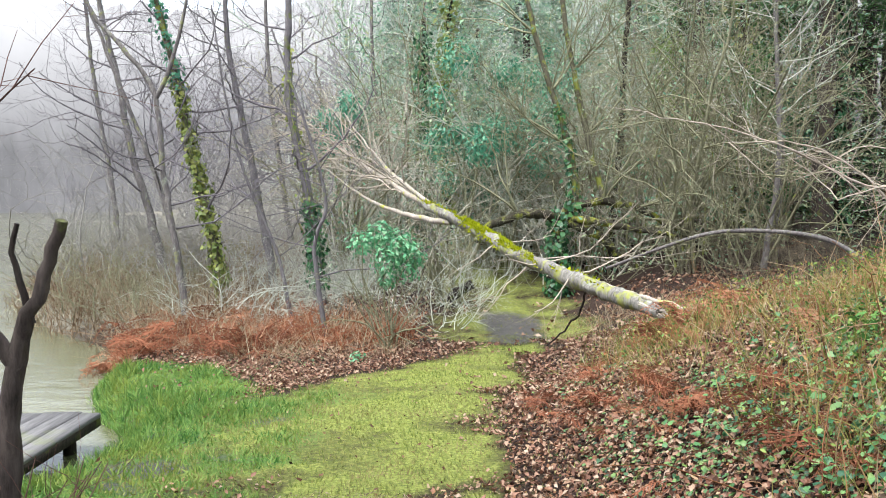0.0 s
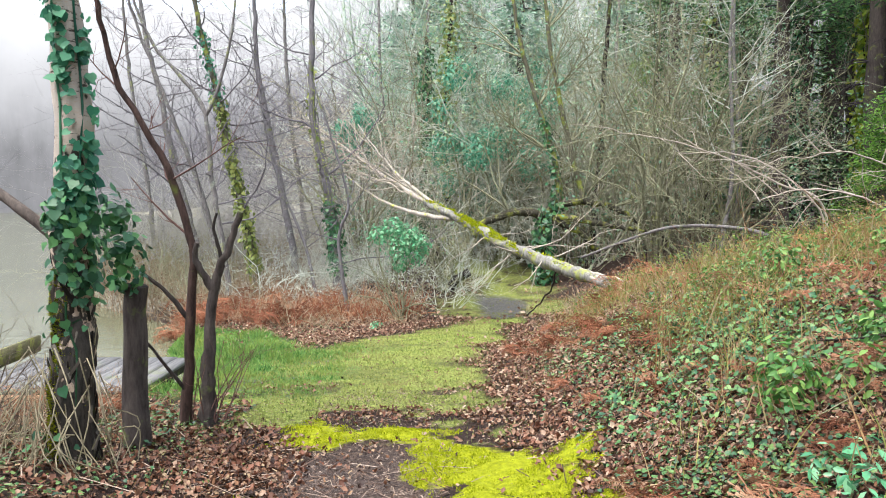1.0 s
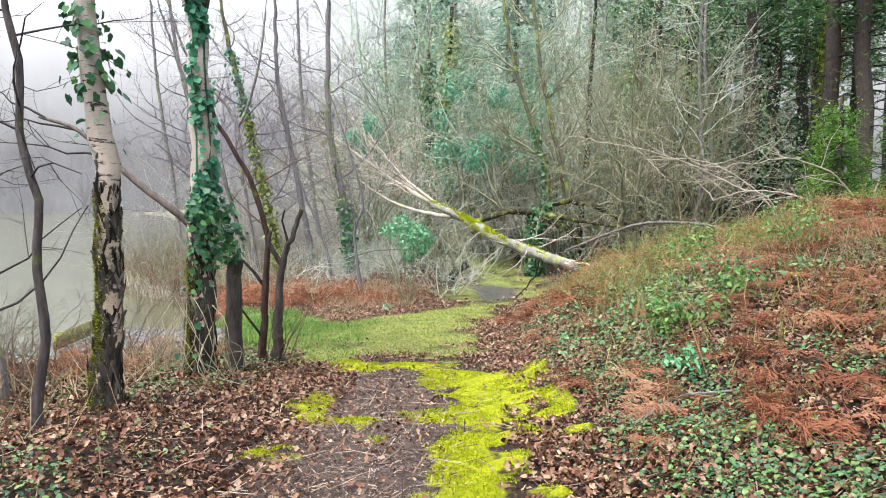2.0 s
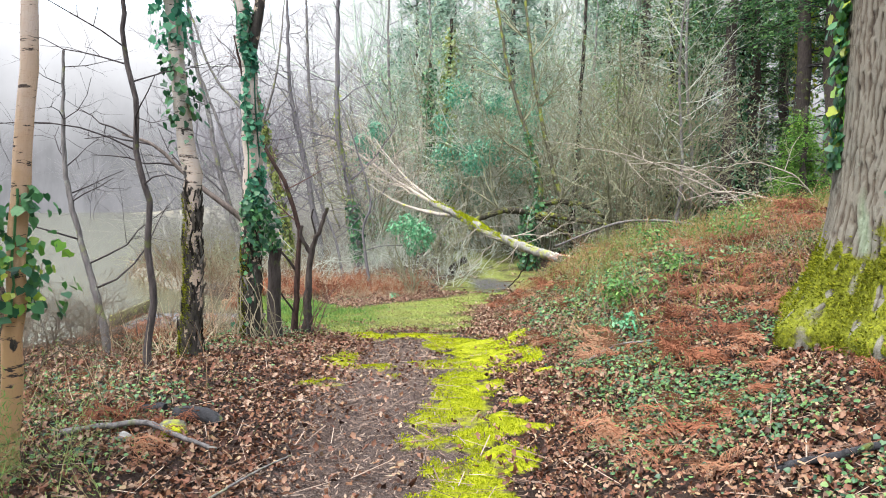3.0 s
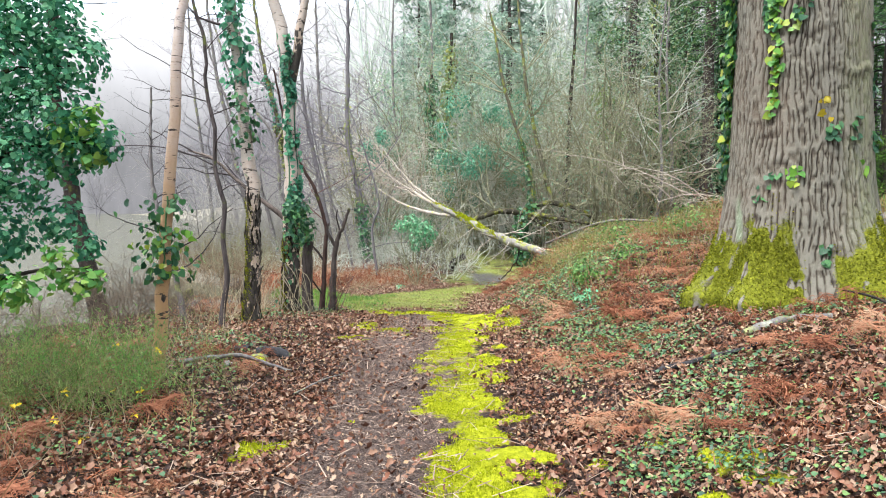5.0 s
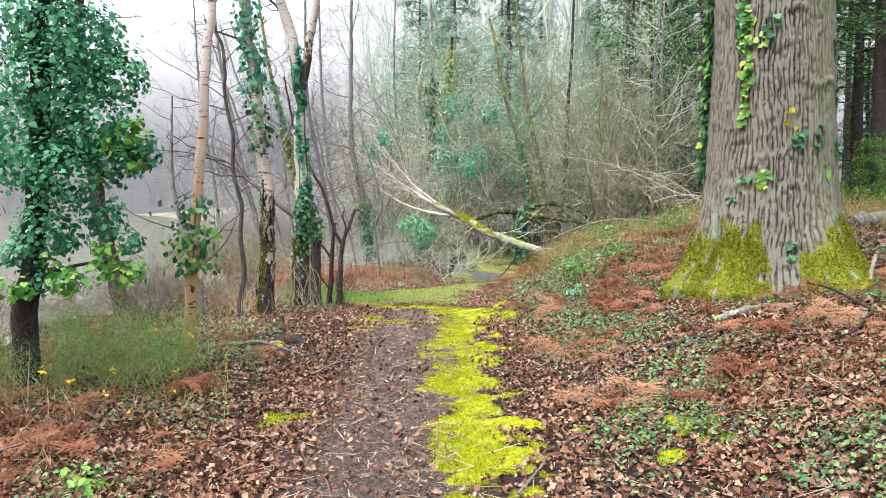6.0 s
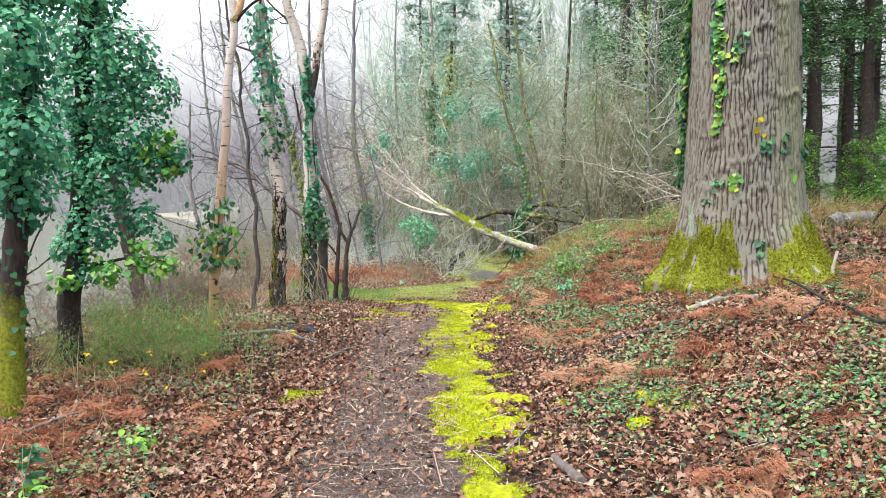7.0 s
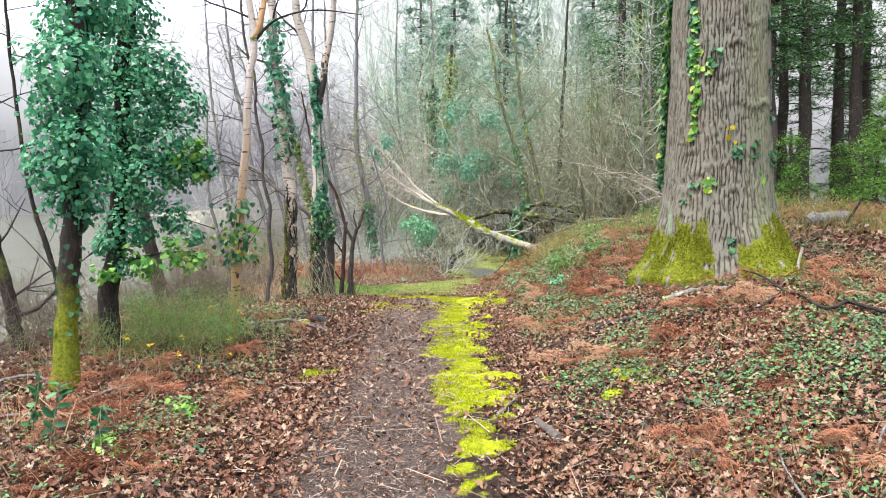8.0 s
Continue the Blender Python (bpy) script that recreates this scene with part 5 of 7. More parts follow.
    for i in (4, 8, 12, 15, 18):
        twigs(acc, q[i], (gen.uniform(-0.5, 0.8), -0.3, 0.5), 1.0, 0.012, 3, gen, 4, 4)
    part("crown", acc, "twig_tan", t)
    # pale boughs arching over the brush
    for line in ([(5.7, 9.2, 1.45), (5.0, 9.1, 1.75), (4.1, 9.0, 2.15), (3.3, 9.0, 2.4), (2.6, 9.0, 2.5)], [(5.9, 9.6, 1.3), (5.2, 9.4, 1.9), (4.4, 9.2, 2.2), (3.5, 9.1, 2.2)], [(6.2, 8.2, 1.2), (5.6, 8.0, 1.55), (4.8, 7.9, 1.65), (4.2, 7.9, 1.5)], [(7.2, 9.0, 1.2), (6.6, 8.8, 1.9), (5.8, 8.7, 2.2), (5.1, 8.6, 2.1)]):
        t = thing("arching_bough", "pale bare bough arching over the brush", "branch", "arching boughs", line[0])
        acc = Acc()
        q = smooth_line([(line[0][0] + 0.15, line[0][1], g_at(line[0][0], line[0][1]) - 0.05)] + line, 22) + gen.normal(0, 0.008, (22, 3))
        tube(acc, q, np.linspace(0.02, 0.006, 22), 6, False, 0.05, gen)
        part("bough", acc, "twig_pale", t)
        acc = Acc()
        for i in (6, 9, 11, 13, 15, 17, 19, 21):
            twigs(acc, q[i], (gen.uniform(-1, 0.3), gen.normal(0, 0.4), gen.uniform(-0.5, 0.6)), 0.8, 0.008, 3, gen, 3, 4, droop=0.3)
        part("crown", acc, "twig_pale", t)
    # cut stub in the brush
    t = thing("cut_stub", "dark sawn stub with upright twiggy shoots", "stump", at=(0.15, 12.0, g_at(0.15, 12)))
    acc = Acc()
    tube(acc, smooth_line([(0.05, 12, -0.3), (0.18, 12, -0.02), (0.47, 11.95, 0.17)], 10), 0.085, 10, True, 0.08, gen)
    part("stub", acc, "dark_bark", t)
    acc = Acc()
    for _ in range(16):
        twigs(acc, (0.1 + gen.normal(0, 0.12), 12 + gen.normal(0, 0.1), -0.2), (gen.normal(-0.15, 0.3), gen.normal(0, 0.2), 1), gen.uniform(0.9, 1.8), 0.018, 3, gen, 4, 4, spread=0.4)
    part("sprout", acc, "twig_tan", t)


MAT["arch_bark"] = bark_mat("mossy_dark_bark", (0.012, 0.011, 0.008), (0.075, 0.068, 0.045), (0.20, 0.22, 0.03), 0.45)
build_arch_tree()


# ---------------------------------------------------------------- woods behind
def shrub_arrays(gen, stems, height, levels, kids, r0, lean=0.35, spread=0.6, base=0.25, wander=0.16):
    """Vertices and faces of one bare many-stemmed shrub, at the origin."""
    acc = Acc()
    for _ in range(stems):
        b = np.array([gen.normal(0, base), gen.normal(0, base), -0.05])
        twigs(acc, b, (gen.normal(0, lean), gen.normal(0, lean), 1.0), height * gen.uniform(0.6, 1.1), r0 * gen.uniform(0.6, 1.2), levels, gen, kids, 4, spread=spread, wander=wander)
    return np.concatenate(acc.v), np.concatenate(acc.f)


def place(acc, arrays, x, y, gen, size=1.0, sink=0.0):
    v, f = arrays
    a = gen.uniform(0, 2 * np.pi)
    c, s = math.cos(a), math.sin(a)
    w = v * size * gen.uniform(0.8, 1.2, 3)
    acc.add(np.stack([w[:, 0] * c - w[:, 1] * s + x, w[:, 0] * s + w[:, 1] * c + y, w[:, 2] + g_at(x, y) - sink], 1), f)


# Extra-pale colour makes these twigs look as if they catch the light.
MAT["twig_bright"] = bark_mat("lit_pale_twigs", (0.34, 0.32, 0.25), (0.66, 0.63, 0.54))
MAT["brush_brown"] = bark_mat("brown_brush", (0.04, 0.03, 0.022), (0.20, 0.155, 0.11))


def build_thickets():
    gen = np.random.default_rng(31)
    tall = [shrub_arrays(gen, 5, 4.2, 3, 8, 0.026, 0.28, 0.85, 0.3, 0.24) for _ in range(4)]
    bushy = [shrub_arrays(gen, 9, 1.9, 3, 5, 0.011, 0.7, 0.8, 0.3, 0.3) for _ in range(4)]
    arching = [shrub_arrays(gen, 7, 2.6, 3, 4, 0.012, 0.55, 0.7, 0.35, 0.28) for _ in range(3)]
    for name, mt, n, box, kinds, size, label in (
        ("thicket", "twig_tan", 10, (2.4, 5.9, 12.5, 22), tall, (0.8, 1.5), "dense tangle of tan bare hazel and willow stems"),
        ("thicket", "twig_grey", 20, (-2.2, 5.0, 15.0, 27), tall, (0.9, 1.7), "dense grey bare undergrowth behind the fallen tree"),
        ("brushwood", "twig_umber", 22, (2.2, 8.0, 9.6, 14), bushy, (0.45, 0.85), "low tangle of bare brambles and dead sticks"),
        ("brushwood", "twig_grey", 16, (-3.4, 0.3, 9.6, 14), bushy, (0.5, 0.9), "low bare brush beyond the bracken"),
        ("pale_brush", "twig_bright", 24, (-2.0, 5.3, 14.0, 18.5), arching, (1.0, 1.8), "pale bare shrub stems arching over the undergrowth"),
        ("reedy_brush", "twig_tan", 32, (-8.5, -3.2, 9.5, 19), bushy, (0.5, 0.95), "pale bare brush on the swampy lake edge"),
        ("swamp_brush", "twig_swamp", 60, (-9.5, -1.5, 12.0, 26), bushy, (0.7, 1.5), "grey bare brush on the swampy shore"),
        ("sallow_brush", "twig_swamp", 26, (-14.0, -2.0, 20.0, 48), arching, (1.2, 2.2), "misty bare sallows round the lake head"),
        ("water_brush", "brush_brown", 9, (-3.3, -2.2, 0.4, 2.6), bushy, (0.25, 0.45), "bare dark shoots standing along the water's edge"),
        ("lakeside_brush", "brush_brown", 34, (-4.0, -2.5, -3.6, 1.4), bushy, (0.25, 0.5), "low dark bare brush on the lake bank"),
    ):
        acc = Acc()
        for _ in range(n):
            x, y = gen.uniform(box[0], box[1]), gen.uniform(box[2], box[3])
            if abs(x - 1.2) < 0.9 and y < 18 or 0.6 < x < 4.2 and y < 13.3:
                continue
            if shore(y) > x - 0.2:
                continue
            place(acc, kinds[gen.integers(len(kinds))], x, y, gen, gen.uniform(*size))
        tagged(part(name, acc, mt), label, "undergrowth", kind="stuff")
    far = [shrub_arrays(gen, 2, 9.0, 3, 8, 0.06, 0.12, 0.6) for _ in range(3)]
    acc = Acc()
    for _ in range(26):
        y = gen.uniform(24, 90)
        x = float(shore(y)) + gen.uniform(0.5, 14)
        place(acc, far[gen.integers(3)], x, y, gen, gen.uniform(0.8, 1.3))
    for _ in range(14):
        a = gen.uniform(0.52, 1.05) * np.pi
        d = gen.uniform(95, 150)
        place(acc, far[gen.integers(3)], d * math.cos(a), d * math.sin(a), gen, gen.uniform(1.0, 1.6))
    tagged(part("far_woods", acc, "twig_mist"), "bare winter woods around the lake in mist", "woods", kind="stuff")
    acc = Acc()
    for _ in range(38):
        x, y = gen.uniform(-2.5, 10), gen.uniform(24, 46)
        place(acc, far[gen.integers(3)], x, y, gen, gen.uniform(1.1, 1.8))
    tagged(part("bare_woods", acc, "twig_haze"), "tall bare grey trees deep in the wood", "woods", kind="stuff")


build_thickets()


def build_hazels():
    """Many-stemmed bare hazels whose stems arch out of the thicket."""
    gen = np.random.default_rng(34)
    kinds = []
    for k in range(4):
        t = thing("hazel", "bare many-stemmed hazel with arching olive-tan stems", "shrub", "hazels in the thicket")
        fine = Acc()
        for _ in range(8):
            a, out, tall = gen.uniform(0, 2 * np.pi), gen.uniform(0.4, 1.9), gen.uniform(2.2, 4.6)
            b = np.array([gen.normal(0, 0.14), gen.normal(0, 0.14), -0.1])
            d = np.array([math.cos(a), math.sin(a), 0.0])
            q = smooth_line([b, b + d * out * 0.22 + np.array([0, 0, tall * 0.4]), b + d * out * 0.6 + np.array([0, 0, tall * 0.8]), b + d * out * 1.2 + np.array([0, 0, tall])], 14) + gen.normal(0, 0.025, (14, 3))
            acc = Acc()
            tube(acc, q, np.linspace(gen.uniform(0.016, 0.032), 0.006, 14), 6, False, 0.06, gen)
            part("stem", acc, "hazel", t)
            for i in (4, 6, 7, 8, 9, 10, 11, 12, 13):
                twigs(fine, q[i], d * gen.uniform(-0.3, 1) + gen.normal(0, 0.5, 3) + np.array([0, 0, 0.5]), gen.uniform(0.5, 1.2), 0.008, 3, gen, 4, 4, spread=0.6)
        tagged(part("crown", fine, "hazel_twig", t), kind="stuff")
        kinds.append(t)
    spots = [(4.2, 12.6, 0.9), (5.0, 13.4, 1.0), (3.6, 14.2, 1.0), (5.7, 13.0, 0.8), (4.8, 15.2, 1.2), (2.9, 14.6, 0.9), (3.0, 16.0, 1.2), (-1.9, 15.4, 1.0), (2.6, 17.8, 1.3), (5.2, 17.0, 1.3), (-2.6, 16.6, 1.2), (-0.9, 18.6, 1.4)]
    for i, (x, y, size) in enumerate(spots):
        m4 = pose(x, y, g_at(x, y), 0, 0, gen.uniform(0, 360))
        o = kinds[i] if i < 4 else copy_thing(kinds[i % 4], m4)
        o.matrix_basis = m4 @ Matrix.Scale(size, 4)


MAT["hazel"] = bark_mat("hazel_bark", (0.06, 0.055, 0.035), (0.26, 0.24, 0.16), (0.20, 0.23, 0.05), 0.35)
MAT["hazel_twig"] = bark_mat("hazel_twigs", (0.12, 0.115, 0.07), (0.38, 0.36, 0.25))
build_hazels()


SPRAY_V = np.array([(0, 0, 0), (-0.15, 0.5, -0.06), (0, 1.0, -0.15), (0.15, 0.5, -0.06)])
SPRAY_F = np.array([(0, 1, 2), (0, 2, 3)])


def conifer(label, bark, needle, height, bare, width, gen, sprays=900, size=0.5):
    """A spruce-like tree at the origin: trunk, dead lower branches, hanging sprays."""
    t = thing("conifer", label, "tree", "conifers in the wood")
    p, r = stem(t, "trunk", [(0, 0, -0.2), (gen.normal(0, 0.05), gen.normal(0, 0.05), height * 0.5), (0, 0, height)], 0.11 + 0.008 * height, 0.03, bark, 9, 0.3, rings=16, gen=gen)
    acc, lf = Acc(), Acc()
    for z in np.arange(0.6, height * 0.95, 0.4):
        k = 4 if z > bare else 2
        for _ in range(k):
            a = gen.uniform(0, 2 * np.pi)
            full = z > bare
            ln = width * (1 - 0.75 * max(0, z - bare) / (height - bare)) * gen.uniform(0.6, 1.15) * (1 if full else 0.6)
            q = smooth_line([(0, 0, z), (0.5 * ln * math.cos(a), 0.5 * ln * math.sin(a), z + 0.02 * ln), (ln * math.cos(a), ln * math.sin(a), z - 0.22 * ln)], 5)
            tube(acc, q, np.linspace(0.022, 0.006, 5), 3)
            if full:
                n = max(4, int(sprays * ln / (height * 7)))
                s = gen.uniform(0.15, 1, n)
                at = np.stack([np.interp(s, np.linspace(0, 1, 5), q[:, i]) for i in range(3)], 1) + gen.normal(0, 0.1, (n, 3))
                nor = np.array([0, 0, 1.0]) + gen.normal(0, 0.45, (n, 3))
                scatter(lf, SPRAY_V, SPRAY_F, at, nor, size * gen.uniform(0.5, 1.2, n), gen)
    tagged(part("dead_wood", acc, "twig_dark", t), kind="stuff")
    part("crown", lf, needle, t, smooth=False)
    return t


def build_conifers():
    gen = np.random.default_rng(32)
    kinds = [
        conifer("tall dark conifer with a bare lower trunk", "pine_bark", "needle", 16, 4.8, 2.0, gen, 6500, 0.17),
        conifer("tall dark conifer with a bare lower trunk", "pine_bark", "needle", 17, 5.6, 2.1, gen, 6500, 0.17),
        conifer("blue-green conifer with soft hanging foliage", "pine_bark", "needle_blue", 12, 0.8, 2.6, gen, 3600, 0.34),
        conifer("young light green conifer in the wood", "pine_bark", "needle_young", 2.9, 0.2, 1.2, gen, 9000, 0.10),
        conifer("dark green conifer with branches to the ground", "pine_bark", "needle", 7.0, 0.5, 1.9, gen, 6500, 0.17),
    ]
    spots = [
        (0, 9.1, 12.5), (1, 12.4, 14.2), (0, 12.9, 12.0), (1, 13.6, 17.5), (0, 8.6, 19.5), (1, 15.8, 13.0), (0, 11.4, 20.0), (0, 16.8, 17.0),
        (1, 18.5, 21.0), (1, 14.0, 24.5), (0, 14.6, 17.6), (1, 9.2, 23.0), (0, 17.5, 28.0), (1, 21.5, 24.0), (0, 11.6, 17.4), (1, 8.6, 27.0), (0, 7.4, 18.6), (1, 6.3, 18.6), (0, 8.9, 16.6), (4, 7.7, 17.2), (0, 7.6, 14.8), (1, 10.8, 14.0), (0, 8.7, 13.2), (4, 9.6, 18.4), (4, 6.3, 20.0), (4, 8.6, 21.5), (4, 16.5, 22.0), (4, 14.2, 26.0), (0, 12.8, 21.5), (1, 16.0, 25.0), (0, 14.9, 30.0), (1, 20.0, 30.0), (4, 19.5, 26.0), (0, 20.8, 18.0), (2, 6.6, 25.0), (1, 11.0, 28.0),
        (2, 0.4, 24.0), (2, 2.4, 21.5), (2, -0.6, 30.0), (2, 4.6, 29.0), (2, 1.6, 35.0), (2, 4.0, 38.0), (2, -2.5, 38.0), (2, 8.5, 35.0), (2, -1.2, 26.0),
        (0, 9.5, 4.0), (1, 12.0, 7.0), (0, 11.0, -2.0), (1, 9.0, -8.0), (0, 5.0, -14.0), (1, -1.5, -17.0), (0, 13.0, -9.0), (3, 8.5, 5.5),
        (3, 7.2, 9.8), (3, 8.8, 10.6), (3, 10.4, 9.6), (3, 12.2, 10.8), (3, 11.2, 12.2), (3, 8.0, 11.6), (3, 13.0, 9.4),
    ]
    used = set()
    for k, x, y in spots:
        m4 = pose(x, y, g_at(x, y), 0, 0, gen.uniform(0, 360)) @ Matrix.Scale(1, 4)
        if k in used:
            copy_thing(kinds[k], m4)
        else:
            used.add(k)
            kinds[k].matrix_basis = m4
    # ivy-wrapped trunks in the wood
    for x, y, h, mt, n, sz in ((10.05, 15.6, 9, "ivy_yellow", 2100, 0.12), (8.1, 15.2, 8, "ivy", 900, 0.12), (6.3, 16.0, 8, "ivy_olive", 420, 0.10), (0.2, 17.5, 7, "ivy_olive", 900, 0.11), (-0.5, 18.5, 6, "ivy", 900, 0.12), (0.9, 19.5, 6, "needle_blue", 900, 0.14)):
        g0 = g_at(x, y)
        t = thing("ivy_wrapped_tree", "slim trunk wrapped in climbing ivy deep in the wood", "tree", "ivy trunks in the wood", (x, y, g0))
        p, r = stem(t, "trunk", [(x, y, g0 - 0.1), (x + gen.normal(0, 0.1), y, h * 0.5), (x, y, h)], 0.10, 0.05, "dark_bark", 9, 0.3, rings=20, gen=gen)
        ivy_on(t, p, r, g0 + 0.2, h - 0.3, n, sz, mt, gen, 0.13)
        crown(t, p, r, 8, 1.8, "twig_tan", gen, 0.4, 3, 4)
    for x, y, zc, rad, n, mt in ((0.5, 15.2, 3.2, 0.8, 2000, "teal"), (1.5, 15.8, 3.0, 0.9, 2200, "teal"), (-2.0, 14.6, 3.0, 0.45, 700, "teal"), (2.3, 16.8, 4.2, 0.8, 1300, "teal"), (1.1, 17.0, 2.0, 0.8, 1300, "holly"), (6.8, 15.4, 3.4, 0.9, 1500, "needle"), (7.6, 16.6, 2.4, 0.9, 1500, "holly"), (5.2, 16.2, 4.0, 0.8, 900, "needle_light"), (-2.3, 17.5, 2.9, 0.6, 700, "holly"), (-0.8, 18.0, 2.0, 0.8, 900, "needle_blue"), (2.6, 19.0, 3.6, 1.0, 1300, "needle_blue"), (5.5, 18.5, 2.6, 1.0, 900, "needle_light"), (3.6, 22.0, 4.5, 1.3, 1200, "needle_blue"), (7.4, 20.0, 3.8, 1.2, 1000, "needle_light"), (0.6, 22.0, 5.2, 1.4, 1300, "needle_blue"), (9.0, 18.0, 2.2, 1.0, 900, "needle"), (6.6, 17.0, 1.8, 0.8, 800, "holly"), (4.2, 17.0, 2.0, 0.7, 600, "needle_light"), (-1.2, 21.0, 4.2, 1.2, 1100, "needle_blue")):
        g0 = g_at(x, y)
        t = thing("evergreen", "bushy evergreen glowing green among bare stems", "tree", "evergreens in the wood", (x, y, g0))
        acc = Acc()
        for _ in range(5):
            twigs(acc, (x + gen.normal(0, 0.1), y, g0 - 0.05), (gen.normal(0, 0.2), gen.normal(0, 0.2), 1), zc + 0.5, 0.035, 3, gen, 4, 5)
        part("stem", acc, "twig_tan", t)
        lf = Acc()
        cs = np.array([(x, y, zc)]) + gen.normal(0, rad * 0.55, (9, 3)) * np.array([1, 1, 1.3])
        clumps(lf, cs, gen.uniform(0.3, 0.55, 9) * rad, n, 0.12, gen, OVAL_V[[0, 1, 3, 5]], np.array([(0, 1, 2, 3)]))
        part("foliage", lf, mt, t, smooth=False)
    # slim bare trunks standing in the thicket
    for label, pts, r0, bark in (
        ("dark forked tree in the thicket", [(3.40, 15, 0.1), (3.44, 15, 1.25), (3.59, 15, 2.72), (3.63, 15, 4.41), (3.72, 15, 5.52), (3.8, 15, 8)], 0.09, "dark_bark"),
        ("tall pale straight trunk in the wood", [(6.0, 21, 0.5), (6.13, 21, 1.88), (6.51, 21, 3.49), (6.67, 21, 6.08), (6.74, 21, 8.65), (6.8, 21, 12)], 0.14, "grey_bark"),
        ("slim grey tree with a fine twiggy crown", [(6.1, 13.6, 0.5), (6.2, 13.6, 2.5), (6.0, 13.6, 5.0), (6.1, 13.6, 8.0)], 0.06, "grey_bark"),
        ("slim grey tree with a fine twiggy crown", [(5.3, 12.2, 0.4), (5.5, 12.2, 2.2), (5.4, 12.2, 4.6), (5.6, 12.2, 7.0)], 0.05, "grey_bark"),
        ("slim grey trunk in the wood", [(4.6, 18, 0.3), (4.5, 18, 3), (4.7, 18, 8)], 0.08, "grey_bark"),
        ("slim grey trunk in the wood", [(2.0, 22, 0.3), (2.1, 22, 4), (2.2, 22, 10)], 0.11, "grey_bark"),
        ("slim grey trunk in the wood", [(-0.4, 21, 0.2), (-0.4, 21, 4), (-0.6, 21, 10)], 0.10, "grey_bark"),
        ("slim grey trunk in the wood", [(5.6, 26, 0.3), (5.7, 26, 4), (5.8, 26, 11)], 0.12, "pale_bark"),
    ):
        t = thing("bare_tree", label, "tree", "bare trees in the wood", pts[0])
        p, r = stem(t, "trunk", pts, r0, r0 * 0.35, bark, 9, 0.3, gen=gen)
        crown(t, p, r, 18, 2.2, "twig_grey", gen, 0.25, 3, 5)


MAT["ivy_yellow"] = leaf_mat("sunlit_ivy_leaf", (0.10, 0.22, 0.02), (0.28, 0.40, 0.03), (0.48, 0.50, 0.05), rough=0.5)
MAT["teal"] = leaf_mat("blue_green_evergreen_leaf", (0.04, 0.20, 0.12), (0.09, 0.33, 0.20), (0.19, 0.44, 0.27), rough=0.5)
MAT["holly"] = leaf_mat("evergreen_leaf", (0.03, 0.12, 0.07), (0.07, 0.22, 0.12), (0.14, 0.32, 0.18), rough=0.5)
build_conifers()


# ---------------------------------------------------------------- undergrowth near the path
def frond_arrays(gen, length):
    """One dead, drooping bracken frond: a stalk with rows of limp leaflets."""
    acc = Acc()
    n = 8
    a = gen.uniform(0, 2 * np.pi)
    s = np.linspace(0, 1, n)
    rise = gen.uniform(0.25, 0.75)
    flat = length * s * (0.45 + 0.55 * s)
    q = np.stack([flat * math.cos(a), flat * math.sin(a), length * (rise * np.sin(s * 2.2) * 0.8 - 0.35 * s**2) + 0.01], 1) + gen.normal(0, 0.01, (n, 3))
    tube(acc, q, np.linspace(0.004, 0.0015, n), 3)
    k = 44
    u = np.repeat(np.linspace(0.22, 1, k // 2), 2)
    at = np.stack([np.interp(u, s, q[:, i]) for i in range(3)], 1)
    side = np.tile([1.0, -1.0], k // 2)
    wl = length * 0.34 * (1.08 - u) + 0.02
    d = np.stack([-math.sin(a) * side, math.cos(a) * side, np.full(k, -0.45)], 1) + gen.normal(0, 0.3, (k, 3))
    d /= np.linalg.norm(d, axis=1)[:, None]
    f = np.array([math.cos(a), math.sin(a), 0.0])
    for i in range(k):
        m = 2
        for j in range(m):
            b = at[i] + d[i] * wl[i] * j / m
            e = at[i] + d[i] * wl[i] * (j + 1) / m + gen.normal(0, 0.006, 3)
            wv = f * wl[i] * 0.028 * (1.3 - j / m)
            acc.add([b - wv, b + wv, e + wv * 0.5, e - wv * 0.5 + np.array([0, 0, 0.008])], [(0, 1, 2, 3)])
    return acc.v, acc.f


def merge(acc, vs, fs):
    acc.v += vs
    acc.f += [f + acc.count for f in fs]
    acc.count += sum(len(v) for v in vs)


def bracken_clump(gen, fronds, length):
    acc = Acc()
    for _ in range(fronds):
        vs, fs = frond_arrays(gen, length * gen.uniform(0.6, 1.2))
        o = np.array([gen.normal(0, 0.06), gen.normal(0, 0.06), 0])
        merge(acc, [v + o for v in vs], [f for f in fs])
    return acc


